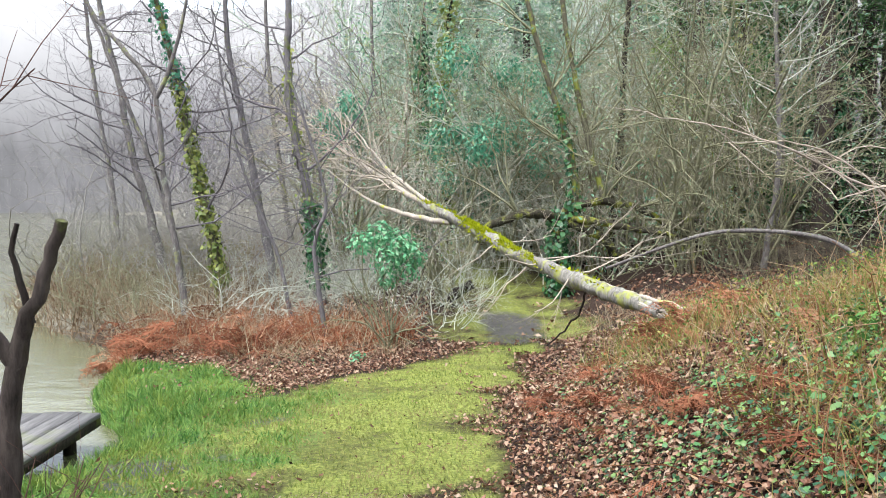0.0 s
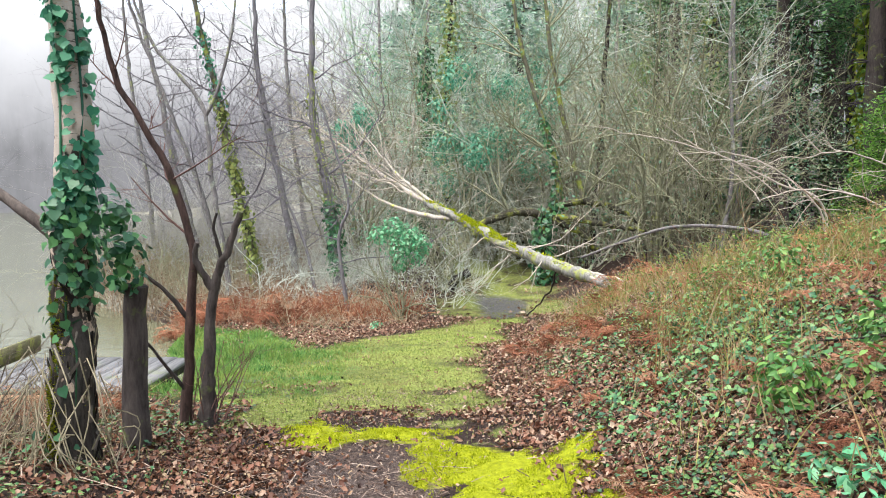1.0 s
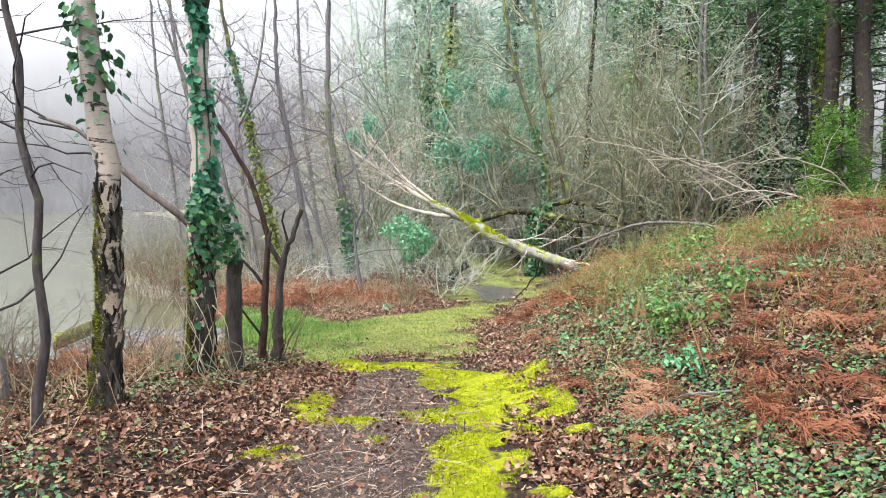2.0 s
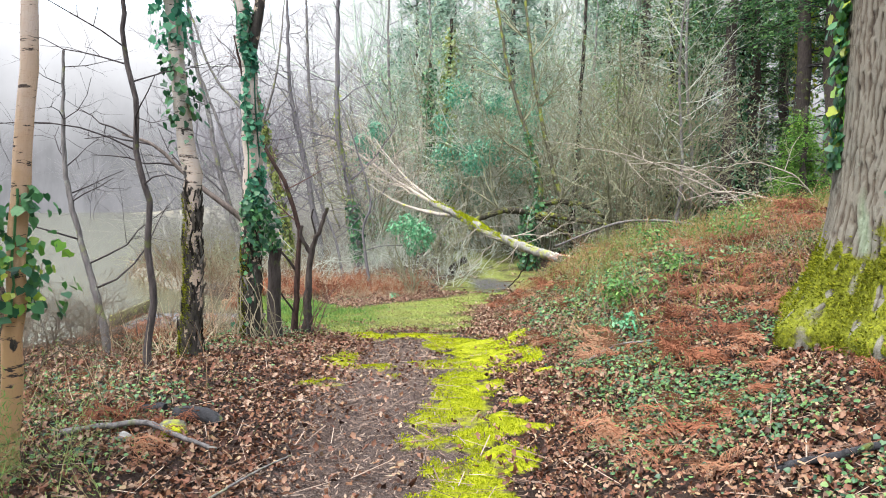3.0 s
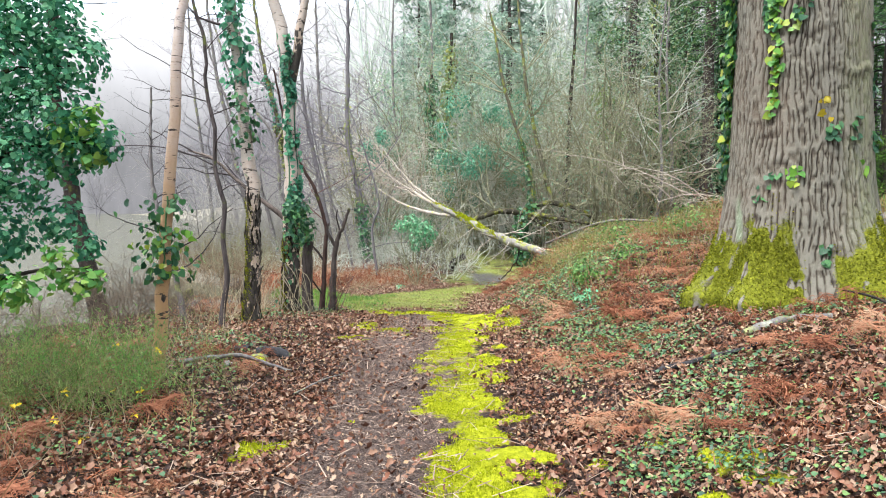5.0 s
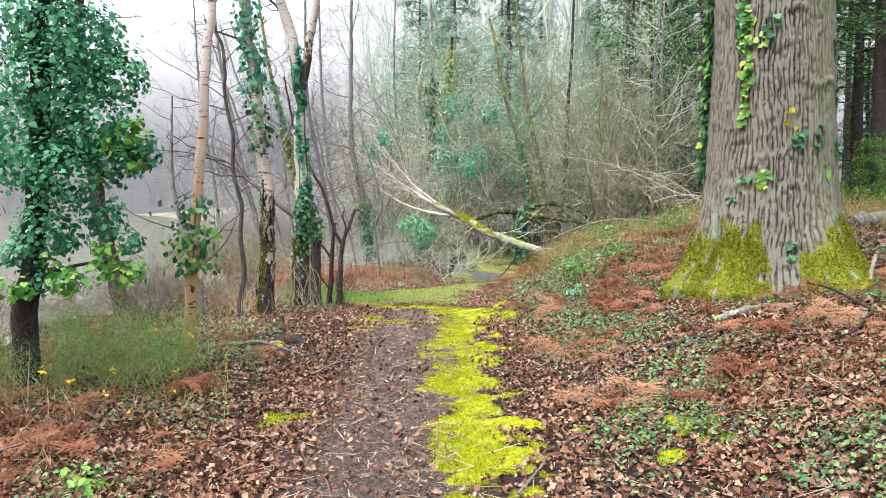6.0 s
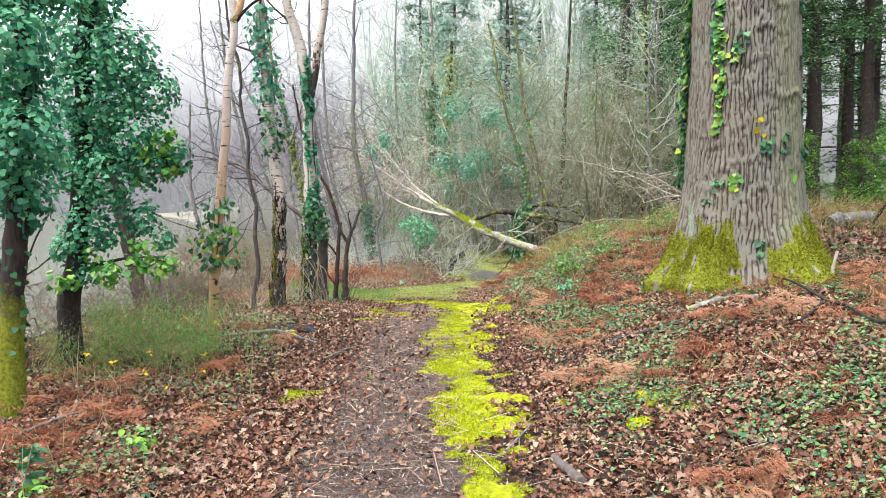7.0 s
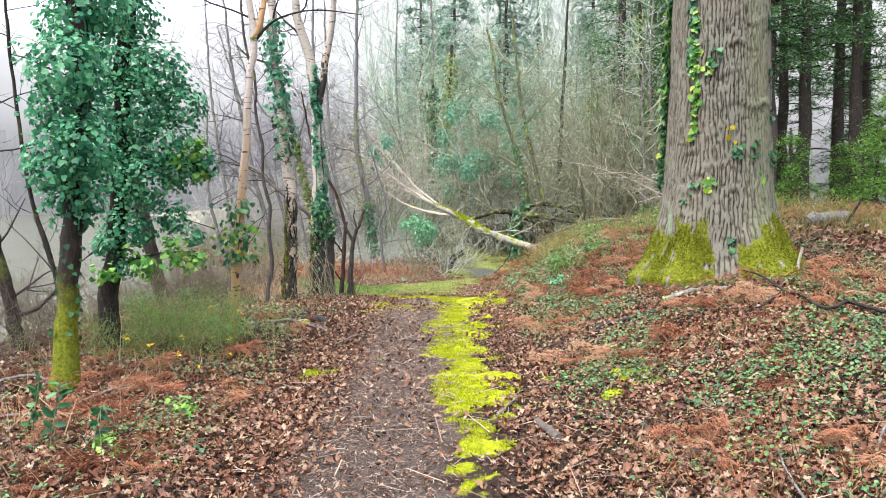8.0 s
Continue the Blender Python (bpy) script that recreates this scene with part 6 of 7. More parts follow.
def build_bracken():
    gen = np.random.default_rng(41)
    kinds = []
    for k in range(6):
        t = thing("bracken", "collapsed rust-brown dead bracken clump", "fern", "dead bracken clumps")
        part("frond_mass", bracken_clump(gen, 7, 0.42), "bracken_frond", t, smooth=False)
        kinds.append(t)
    spots = []
    for n, x0, x1, y0, y1, s0, s1 in ((60, 0.5, 2.6, 0.6, 5.5, 0.3, 0.65), (30, 1.2, 4.2, 2.5, 6.4, 0.5, 1.0), (14, 1.8, 4.6, 0.8, 3.4, 0.5, 0.9), (80, 0.7, 3.6, -3.2, 0.8, 0.35, 0.85), (44, 0.9, 3.8, -6.4, -3.2, 0.25, 0.6), (46, -3.2, -1.35, -6.0, -1.0, 0.35, 0.75), (34, -2.9, -1.2, -6.4, -3.4, 0.25, 0.55), (26, -3.9, -2.0, 8.0, 9.6, 0.9, 1.4), (12, -2.2, -0.6, 8.6, 9.8, 0.7, 1.1), (14, -3.0, -2.0, 1.2, 3.1, 0.5, 0.9), (16, 3.2, 6.5, 0.5, 8.0, 0.8, 1.3), (12, 1.75, 2.6, 5.6, 6.7, 0.9, 1.4)):
        for _ in range(n):
            x, y = gen.uniform(x0, x1), gen.uniform(y0, y1)
            if (x - OAK_AT[0]) ** 2 + (y - OAK_AT[1]) ** 2 < 0.75:
                continue
            spots.append((x, y, gen.uniform(s0, s1)))
    for i, (x, y, s) in enumerate(spots):
        m4 = pose(x, y, g_at(x, y), gen.normal(0, 6), gen.normal(0, 6), gen.uniform(0, 360))
        k = kinds[i % 6]
        if i < 6:
            k.scale = (s, s, s)
            k.matrix_basis = m4 @ Matrix.Diagonal((s, s, s, 1))
        else:
            o = copy_thing(k, m4)
            o.scale = (s, s, s * (1.2 if y > 7.5 else 1.0))


mm = Mat("dead_bracken_frond", 0.8, 0, 0.1)
tint = mm.math("ADD", mm.math("MULTIPLY", mm.each(), 0.65), mm.math("MULTIPLY", mm.island(), 0.35))
mm.colour(mm.ramp(tint, (0.05, (0.11, 0.045, 0.028)), (0.35, (0.23, 0.09, 0.05)), (0.6, (0.32, 0.14, 0.08)), (0.8, (0.31, 0.175, 0.105)), (1.0, (0.38, 0.26, 0.17))))
MAT["bracken_frond"] = mm.leafy(0.3).m
build_bracken()


def build_bushes():
    gen = np.random.default_rng(42)
    # laurel beside the fallen tree
    t = thing("laurel_bush", "small bright green evergreen laurel bush", "bush", at=(-0.62, 8.5, g_at(-0.62, 8.5)))
    acc, lf = Acc(), Acc()
    g0 = g_at(-0.62, 8.5)
    for _ in range(13):
        q = twigs(acc, (-0.62 + gen.normal(0, 0.06), 8.5 + gen.normal(0, 0.06), g0 - 0.02), (gen.normal(0, 0.35), gen.normal(0, 0.3), 1), gen.uniform(0.9, 1.35), 0.014, 2, gen, 4, 5, spread=0.5)
    part("stem", acc, "twig_tan", t)
    clumps(lf, [(-0.95, 8.5, 1.02), (-0.72, 8.45, 1.12), (-0.5, 8.4, 1.0), (-0.32, 8.4, 0.9), (-0.62, 8.35, 0.85), (-0.42, 8.4, 0.72), (-0.62, 8.4, 0.62)], [0.16, 0.17, 0.2, 0.15, 0.2, 0.14, 0.12], 1250, 0.062, gen, OVAL_V, OVAL_F)
    part("foliage", lf, "laurel", t, smooth=False)
    # bramble and holly shoots on the bank
    for x, y, r, n, mt, label, sz in ((1.55, 0.95, 0.22, 380, "bramble", "leafy green bramble patch on the bank", 0.05), (1.95, 1.25, 0.20, 260, "bramble", "leafy green bramble patch on the bank", 0.05), (1.35, 0.45, 0.12, 90, "laurel", "small bright green seedling among dead leaves", 0.05),
                                  (2.2, 2.8, 0.25, 260, "bramble", "leafy green bramble patch on the bank", 0.05), (2.7, 3.9, 0.25, 240, "bramble", "leafy green bramble patch on the bank", 0.05), (1.9, 3.3, 0.18, 160, "bramble", "leafy green bramble patch on the bank", 0.05), (3.2, 3.0, 0.3, 260, "bramble", "leafy green bramble patch on the bank", 0.05),
                                  (-0.9, 7.75, 0.09, 60, "laurel", "small bright green seedling among dead leaves", 0.06), (-1.55, -4.35, 0.09, 40, "ivy_light", "small green ivy sprig among dead leaves", 0.06), (-1.62, -5.05, 0.08, 30, "ivy_light", "small green ivy sprig among dead leaves", 0.06), (3.0, -3.9, 0.1, 40, "ivy_light", "small green ivy sprig among dead leaves", 0.06)):
        g0 = g_at(x, y)
        t = thing("green_shoots", label, "plant", "green shoots", (x, y, g0))
        acc, lf = Acc(), Acc()
        for _ in range(max(4, n // 40)):
            twigs(acc, (x + gen.normal(0, r * 0.4), y + gen.normal(0, r * 0.4), g0 - 0.02), (gen.normal(0, 0.5), gen.normal(0, 0.5), 0.9), r * 1.5, 0.004, 2, gen, 2, 4)
        tagged(part("stem", acc, "twig_tan", t), kind="stuff")
        clumps(lf, [(x + gen.normal(0, r * 0.5), y + gen.normal(0, r * 0.5), g0 + r * gen.uniform(0.3, 0.9)) for _ in range(6)], [r * 0.6] * 6, n, sz, gen, OVAL_V, OVAL_F)
        part("foliage", lf, mt, t, smooth=False)
    # feathery broom by the lake row
    t = thing("broom_bush", "feathery green broom bush with a few yellow flowers", "bush", at=(-2.15, -2.55, 0.25))
    acc = Acc()
    tips = []
    for _ in range(110):
        x, y = -2.2 + gen.normal(0, 0.36), -2.55 + gen.normal(0, 0.3)
        q = twigs(acc, (x, y, g_at(x, y) - 0.01), (gen.normal(0, 0.5), gen.normal(0, 0.5), 1), gen.uniform(0.16, 0.48), 0.0028, 3, gen, 4, 3, spread=0.5)
        tips += [q[-1], q[-2]]
    part("stem", acc, "broom_stem", t, smooth=False)
    lf = Acc()
    at = np.array(tips)
    k = 13000
    pk = at[gen.integers(len(at), size=k)] + gen.normal(0, 0.06, (k, 3)) - np.array([0, 0, 0.03])
    scatter(lf, BLADE_V[[0, 1, 4]], np.array([(0, 1, 2)]), pk, gen.normal(0, 0.7, (k, 3)) + np.array([0, 0, 0.8]), np.stack([np.full(k, 0.004), np.full(k, 0.01), gen.uniform(0.015, 0.045, k)], 1), gen)
    part("foliage", lf, "broom", t, smooth=False)
    lf = Acc()
    for x, y, z in ((-1.78, -2.5, 0.36), (-1.9, -2.65, 0.30), (-1.72, -2.75, 0.2), (-2.05, -2.6, 0.42), (-2.3, -2.7, 0.3), (-2.5, -2.5, 0.36)):
        k = 420
        pk = np.array([x, y, g_at(x, y) + z]) + gen.normal(0, 1, (k, 3)) * np.array([0.10, 0.08, 0.07])
        scatter(lf, BLADE_V[[0, 1, 4]], np.array([(0, 1, 2)]), pk, gen.normal(0, 0.7, (k, 3)) + np.array([0, 0, 0.8]), np.stack([np.full(k, 0.005), np.full(k, 0.01), gen.uniform(0.02, 0.05, k)], 1), gen)
    part("young_shoot", lf, "broom_young", t, "fresh bright green shoots", smooth=False)
    fl = np.array([(x, y, g_at(x, y) + z) for x, y, z in ((-1.72, -2.7, 0.12), (-1.8, -2.85, 0.18), (-1.66, -2.95, 0.08), (-2.0, -3.0, 0.2), (-1.95, -3.2, 0.1), (-1.75, -3.3, 0.05), (-2.2, -3.1, 0.15), (-2.4, -3.0, 0.2), (-1.7, -2.5, 0.3), (-1.9, -2.6, 0.35))])
    for q in fl:
        lf = Acc()
        scatter(lf, OVAL_V, OVAL_F, q + gen.normal(0, 0.006, (5, 3)), gen.normal(0, 0.6, (5, 3)) + np.array([0, -0.4, 0.8]), gen.uniform(0.02, 0.035, 5), gen, spin=np.arange(5) * 1.25)
        part("flower", lf, "yellow", t, "small yellow flower", smooth=False)
    # holly seedling by the path side
    t = thing("holly_seedling", "small dark green holly seedling", "plant", at=(-1.95, -4.95, g_at(-1.95, -4.95)))
    acc, lf = Acc(), Acc()
    for dx, dy, hh in ((0.0, 0.0, 0.34), (0.18, 0.05, 0.22), (-0.15, 0.1, 0.38)):
        x, y = -1.95 + dx, -4.95 + dy
        z = g_at(x, y)
        tube(acc, smooth_line([(x, y, z - 0.02), (x + 0.03, y, z + hh * 0.5), (x + 0.06, y, z + hh)], 8), 0.004, 4)
        n = 16
        s = gen.uniform(0.3, 1.0, n)
        at = np.stack([x + 0.06 * s, np.full(n, y), z + hh * s], 1)
        scatter(lf, OVAL_V, OVAL_F, at, gen.normal(0, 0.5, (n, 3)) + np.array([0, -0.3, 0.8]), gen.uniform(0.05, 0.085, n), gen)
    part("stem", acc, "twig_tan", t)
    part("foliage", lf, "ivy", t, "glossy spiny leaves", smooth=False)


build_bushes()


# ---------------------------------------------------------------- small things
def build_platform():
    t = thing("fishing_platform", "weathered grey wooden fishing platform at the water's edge", "platform", at=(-3.5, 5.1, -0.45))
    gen = np.random.default_rng(51)
    n = 11
    for k in range(n):
        x0 = -4.25 + 1.62 * k / n
        acc = Acc()
        w = 1.62 / n - 0.004
        y0, y1 = 4.25 + gen.normal(0, 0.008), 5.62 + gen.normal(0, 0.008)
        z = -0.15 + gen.normal(0, 0.003)
        v = [(x0, y0, z - 0.035), (x0 + w, y0, z - 0.035), (x0 + w, y1, z - 0.035), (x0, y1, z - 0.035), (x0 + 0.004, y0 + 0.004, z), (x0 + w - 0.004, y0 + 0.004, z), (x0 + w - 0.004, y1 - 0.004, z), (x0 + 0.004, y1 - 0.004, z)]
        acc.add(v, [(3, 2, 1, 0), (4, 5, 6, 7), (0, 1, 5, 4), (1, 2, 6, 5), (2, 3, 7, 6), (3, 0, 4, 7)])
        part("board", acc, "deck", t, smooth=False)

    def beam(name, a, b, w, h, mt, label=""):
        acc = Acc()
        a, b = np.array(a), np.array(b)
        d = unit(b - a)
        s = unit(np.cross(d, (0, 0, 1))) * w / 2
        u = np.array([0, 0, h / 2])
        v = [a - s - u, a + s - u, a + s + u, a - s + u, b - s - u, b + s - u, b + s + u, b - s + u]
        acc.add(v, [(0, 1, 2, 3), (7, 6, 5, 4), (0, 4, 5, 1), (1, 5, 6, 2), (2, 6, 7, 3), (3, 7, 4, 0)])
        part(name, acc, mt, t, label, smooth=False)

    beam("kick_board", (-4.26, 4.2, -0.06), (-4.40, 5.95, -0.06), 0.04, 0.17, "deck_green", "upright edge board green with algae")
    beam("joist", (-4.25, 4.23, -0.225), (-2.66, 4.23, -0.225), 0.04, 0.07, "heart")
    beam("joist", (-4.25, 5.64, -0.225), (-2.66, 5.64, -0.225), 0.04, 0.07, "dark_bark")
    beam("joist", (-2.67, 4.23, -0.225), (-2.67, 5.64, -0.225), 0.04, 0.07, "dark_bark")
    for x, y in ((-4.2, 4.3), (-2.85, 4.3), (-4.2, 5.55), (-2.85, 5.55)):
        acc = Acc()
        tube(acc, [(x, y, -0.9), (x, y, -0.19)], 0.05, 8, True)
        part("post", acc, "dark_bark", t)


build_platform()


def rock(name, label, at, size, mt, gen, category="stone"):
    bm = bmesh.new()
    bmesh.ops.create_icosphere(bm, subdivisions=3, radius=1.0)
    off = gen.uniform(0, 50, 3)
    for v in bm.verts:
        k = 1 + 0.28 * noise.noise(v.co * 1.3 + Vector(off)) + 0.1 * noise.noise(v.co * 3.5 + Vector(off))
        v.co = Vector((v.co.x * size[0] * k, v.co.y * size[1] * k, v.co.z * size[2] * k))
    me = bpy.data.meshes.new(name)
    bm.to_mesh(me)
    bm.free()
    me.materials.append(MAT[mt])
    me.polygons.foreach_set("use_smooth", np.ones(len(me.polygons), dtype=bool))
    ob = new(name, me)
    ob.location = at
    return tagged(ob, label, category)


def log(name, label, pts, r0, r1, mt, gen, category="branch", sides=8, lumps=0.08):
    acc = Acc()
    n = int(np.clip(np.linalg.norm(np.array(pts[-1]) - np.array(pts[0])) / (r0 * 1.6), 6, 26))
    tube(acc, smooth_line(pts, n) + gen.normal(0, r0 * 0.12, (n, 3)), np.linspace(r0, r1, n), sides, True, lumps, gen)
    ob = part(name, acc, mt)
    return tagged(ob, label, category)


def on(x, y, lift=0.0):
    return (x, y, g_at(x, y) + lift)


def build_small():
    gen = np.random.default_rng(52)
    log("charred_log", "short charred black log in the leaf litter", [on(-1.40, -1.36, 0.02), on(-1.28, -1.38, 0.04), on(-1.16, -1.42, 0.02)], 0.048, 0.035, "char", gen, "log", 10)
    log("charred_log", "small charred chunk beside the mossy stone", [on(-1.60, -1.30, 0.01), on(-1.50, -1.28, 0.02)], 0.035, 0.028, "char", gen, "log", 9)
    rock("mossy_stone", "moss-covered rounded stone among dead leaves", on(-1.36, -1.56, 0.02), (0.08, 0.06, 0.045), "moss_stone", gen)
    rock("pale_stone", "small pale stone among dead leaves", on(-1.55, -1.68, 0.02), (0.045, 0.035, 0.025), "stone", gen)
    log("fallen_stick", "bare grey stick lying on dead leaves", [on(-1.85, -1.66, 0.03), on(-1.5, -1.6, 0.06), on(-1.25, -1.72, 0.05), on(-1.08, -1.76, 0.02)], 0.018, 0.010, "grey_bark", gen)
    log("wood_chunk", "short brown broken branch chunk by the moss", [on(0.50, -4.42, 0.03), on(0.53, -4.56, 0.035), on(0.58, -4.72, 0.03)], 0.021, 0.025, "brown_bark", gen)
    log("fallen_branch", "long dark crooked branch leaning from the bank", [on(2.73, -1.24, 0.10), on(2.74, -1.59, 0.10), on(2.66, -2.21, 0.10), on(2.60, -2.83, 0.06), on(2.64, -3.02, 0.06), on(2.56, -3.42, 0.06), on(2.65, -3.44, 0.06), on(2.87, -3.21, 0.06), on(2.91, -3.35, 0.06), on(2.95, -3.54, 0.06)], 0.006, 0.015, "dark_bark", gen)
    log("fallen_branch", "thin dark side branch on the leaf litter", [on(2.64, -2.74, 0.05), on(2.50, -2.91, 0.05), on(2.29, -3.15, 0.05), on(2.19, -3.19, 0.05)], 0.012, 0.006, "dark_bark", gen)
    log("fallen_branch", "dark half-buried branch in the leaf litter", [on(1.2, -2.35, 0.01), on(1.45, -2.4, 0.03), on(1.75, -2.5, 0.025), on(1.9, -2.35, 0.01)], 0.018, 0.012, "char", gen)
    log("fallen_branch", "grey rotting branch on the leaf litter", [on(1.85, -2.2, 0.02), on(2.1, -2.15, 0.04), on(2.4, -2.2, 0.02)], 0.035, 0.025, "grey_bark", gen)
    log("fallen_branch", "dark branch poking out of the brambles", [on(1.66, 1.3, 0.16), on(1.82, 1.25, 0.12), on(1.95, 1.16, 0.10), on(2.16, 1.07, 0.04), on(2.3, 1.0, -0.01)], 0.004, 0.008, "dark_bark", gen)
    log("rotten_log", "pale rotten log among bracken on the bank", [on(5.0, 1.8, 0.05), on(5.3, 1.9, 0.07), on(5.6, 1.85, 0.05)], 0.10, 0.09, "grey_bark", gen, "log", 10)
    log("leaning_stick", "dark stick leaning out of the bracken", [on(5.4, 1.6, 0.0), on(5.55, 1.6, 0.2), on(5.65, 1.6, 0.36)], 0.02, 0.015, "dark_bark", gen)
    log("rotten_log", "dark rotten log half hidden in bracken", [on(3.2, -3.4, 0.03), on(3.5, -3.3, 0.05), on(3.8, -3.3, 0.04)], 0.05, 0.05, "char", gen, "log", 9)
    for a, b, c, r in (((-2.75, -4.6), (-2.5, -4.5), (-2.2, -4.3), 0.012), ((-2.2, -4.2), (-2.05, -4.0), (-1.9, -3.75), 0.010), ((1.7, -5.6), (1.95, -5.3), (2.3, -5.1), 0.008), ((1.3, -5.9), (1.35, -5.6), (1.45, -5.3), 0.007), ((2.6, -4.6), (2.9, -4.4), (3.3, -4.5), 0.012), ((0.9, -0.2), (1.15, -0.1), (1.4, -0.15), 0.012), ((-0.95, -2.3), (-0.8, -2.05), (-0.72, -1.8), 0.006), ((0.28, -4.3), (0.4, -4.1), (0.45, -3.9), 0.006), ((-3.0, -3.9), (-2.7, -3.75), (-2.4, -3.95), 0.012)):
        log("fallen_stick", "thin bare stick lying on dead leaves", [on(*a, 0.03), on(*b, 0.06), on(*c, 0.03)], r, r * 0.6, "grey_bark", gen, sides=6)
    log("broken_stub", "pale broken stub standing at the oak's foot", [on(3.32, -1.5, 0.0), on(3.33, -1.5, 0.12), on(3.36, -1.5, 0.24)], 0.018, 0.012, "pale_bark", gen)


m = Mat("mossy_stone", 0.95)
m.colour(m.mix(m.step(m.noise(8, 4), 0.42, 0.55), (0.12, 0.11, 0.10), moss_col(m, 40))).bump(m.noise(50, 5), 0.01)
MAT["moss_stone"] = m.m
build_small()


# ---------------------------------------------------------------- what covers the floor
def away_from_oak(x, y):
    return ((x - OAK_AT[0]) ** 2 + (y - OAK_AT[1]) ** 2) > 0.62


def litter_share(x, y):
    c = cover(x, y)
    side = np.maximum(np.maximum(sstep((x - 0.12) / 0.35), sstep((-0.56 - x) / 0.35)), sstep((y - 2.2) / 0.8))
    open_ground = np.clip(1 - 1.3 * c["moss"], 0.07, 1) * np.clip(1 - 1.6 * c["grass"] ** 0.8, 0.01, 1) * np.clip(1 - 1.2 * c["lush"], 0.02, 1)
    return np.clip((0.12 + 0.88 * side) * open_ground, 0, 1) * (shore(y) + 0.35 < x) * away_from_oak(x, y) * (0.55 + 0.45 * np.clip(vnoise(x, y, 1.3, 51) + 0.6, 0, 1))


def flat_normals(p, gen, tilt):
    return slope(p) + gen.normal(0, tilt, (len(p), 3)) * np.array([1, 1, 0.2])


def build_litter():
    gen = np.random.default_rng(61)
    acc, dry = Acc(), Acc()
    for n, box, s0, s1 in ((30000, (-3.2, 4.0, -6.6, -4.5), 0.02, 0.056), (1500, (-3.4, 4.6, -9.0, -6.6), 0.035, 0.085), (26000, (-3.3, 4.3, -4.5, -3.0), 0.02, 0.055), (80000, (-3.4, 4.6, -3.0, 3.0), 0.02, 0.05), (30000, (-3.4, 4.6, 3.0, 8.0), 0.024, 0.05), (20000, (-3.8, 0.4, 6.4, 9.0), 0.024, 0.05), (22000, (0.1, 2.2, 1.0, 6.5), 0.022, 0.05), (5000, (0.1, 2.4, 5.5, 9.0), 0.04, 0.07), (4000, (-4.0, 6.5, 8.0, 13.0), 0.06, 0.1)):
        p = lay(n, *box, gen, litter_share)
        p[:, 2] += gen.uniform(0.004, 0.03, len(p))
        sh = (OAK_V, OAK_F) if box[3] < -4.4 else (FAR_LEAF_V, FAR_LEAF_F) if box[3] > 5 else (LOBE_V, LOBE_F)
        scatter(dry if box[2] >= 1.0 else acc, *sh, p, flat_normals(p, gen, 0.6), gen.uniform(s0, s1, len(p)), gen, curl=1.0)
    base = part("leaf_litter", acc, "litter", smooth=False)
    tagged(base, "carpet of curled brown oak leaves", "fallen leaves", kind="stuff")
    tagged(part("dry_litter", dry, "litter_dry", smooth=False), "dry pale brown leaves round the clearing", "fallen leaves", kind="stuff")
    shapes = []
    for k in range(6):
        a = Acc()
        scatter(a, OAK_V, OAK_F, np.zeros((1, 3)), np.array([[0, 0, 1.0]]), np.array([0.064]), gen, spin=np.zeros(1), curl=0.6)
        shapes.append(a.mesh("leaf", "litter_leaf", False))
    p = np.concatenate([lay(700, 0.5, 2.6, -6.4, -4.2, gen, litter_share)[:190], lay(500, -2.0, -0.75, -6.2, -4.2, gen, litter_share)[:110]])
    nor = flat_normals(p, gen, 0.35)
    R = frames_of(nor, gen.uniform(0, 6.28, len(p)))
    for i in range(len(p)):
        ob = new("leaf", shapes[i % 6])
        ob.parent = base
        s = gen.uniform(0.75, 1.25)
        ob.matrix_basis = Matrix.Translation(Vector(p[i]) + Vector((0, 0, 0.022))) @ Matrix(R[i].tolist()).to_4x4() @ Matrix.Scale(s, 4)


mm = Mat("single_dead_leaf", 0.65, 0, 0.3)
mm.colour(mm.mix(mm.math("MULTIPLY", mm.noise(40, 3), 0.5), mm.ramp(mm.each(), (0.0, (0.10, 0.045, 0.033)), (0.4, (0.19, 0.085, 0.06)), (0.7, (0.23, 0.12, 0.085)), (1.0, (0.36, 0.24, 0.19))), (0.4, 0.4, 0.4), "MULTIPLY"))
MAT["litter_leaf"] = mm.leafy(0.15).m
build_litter()


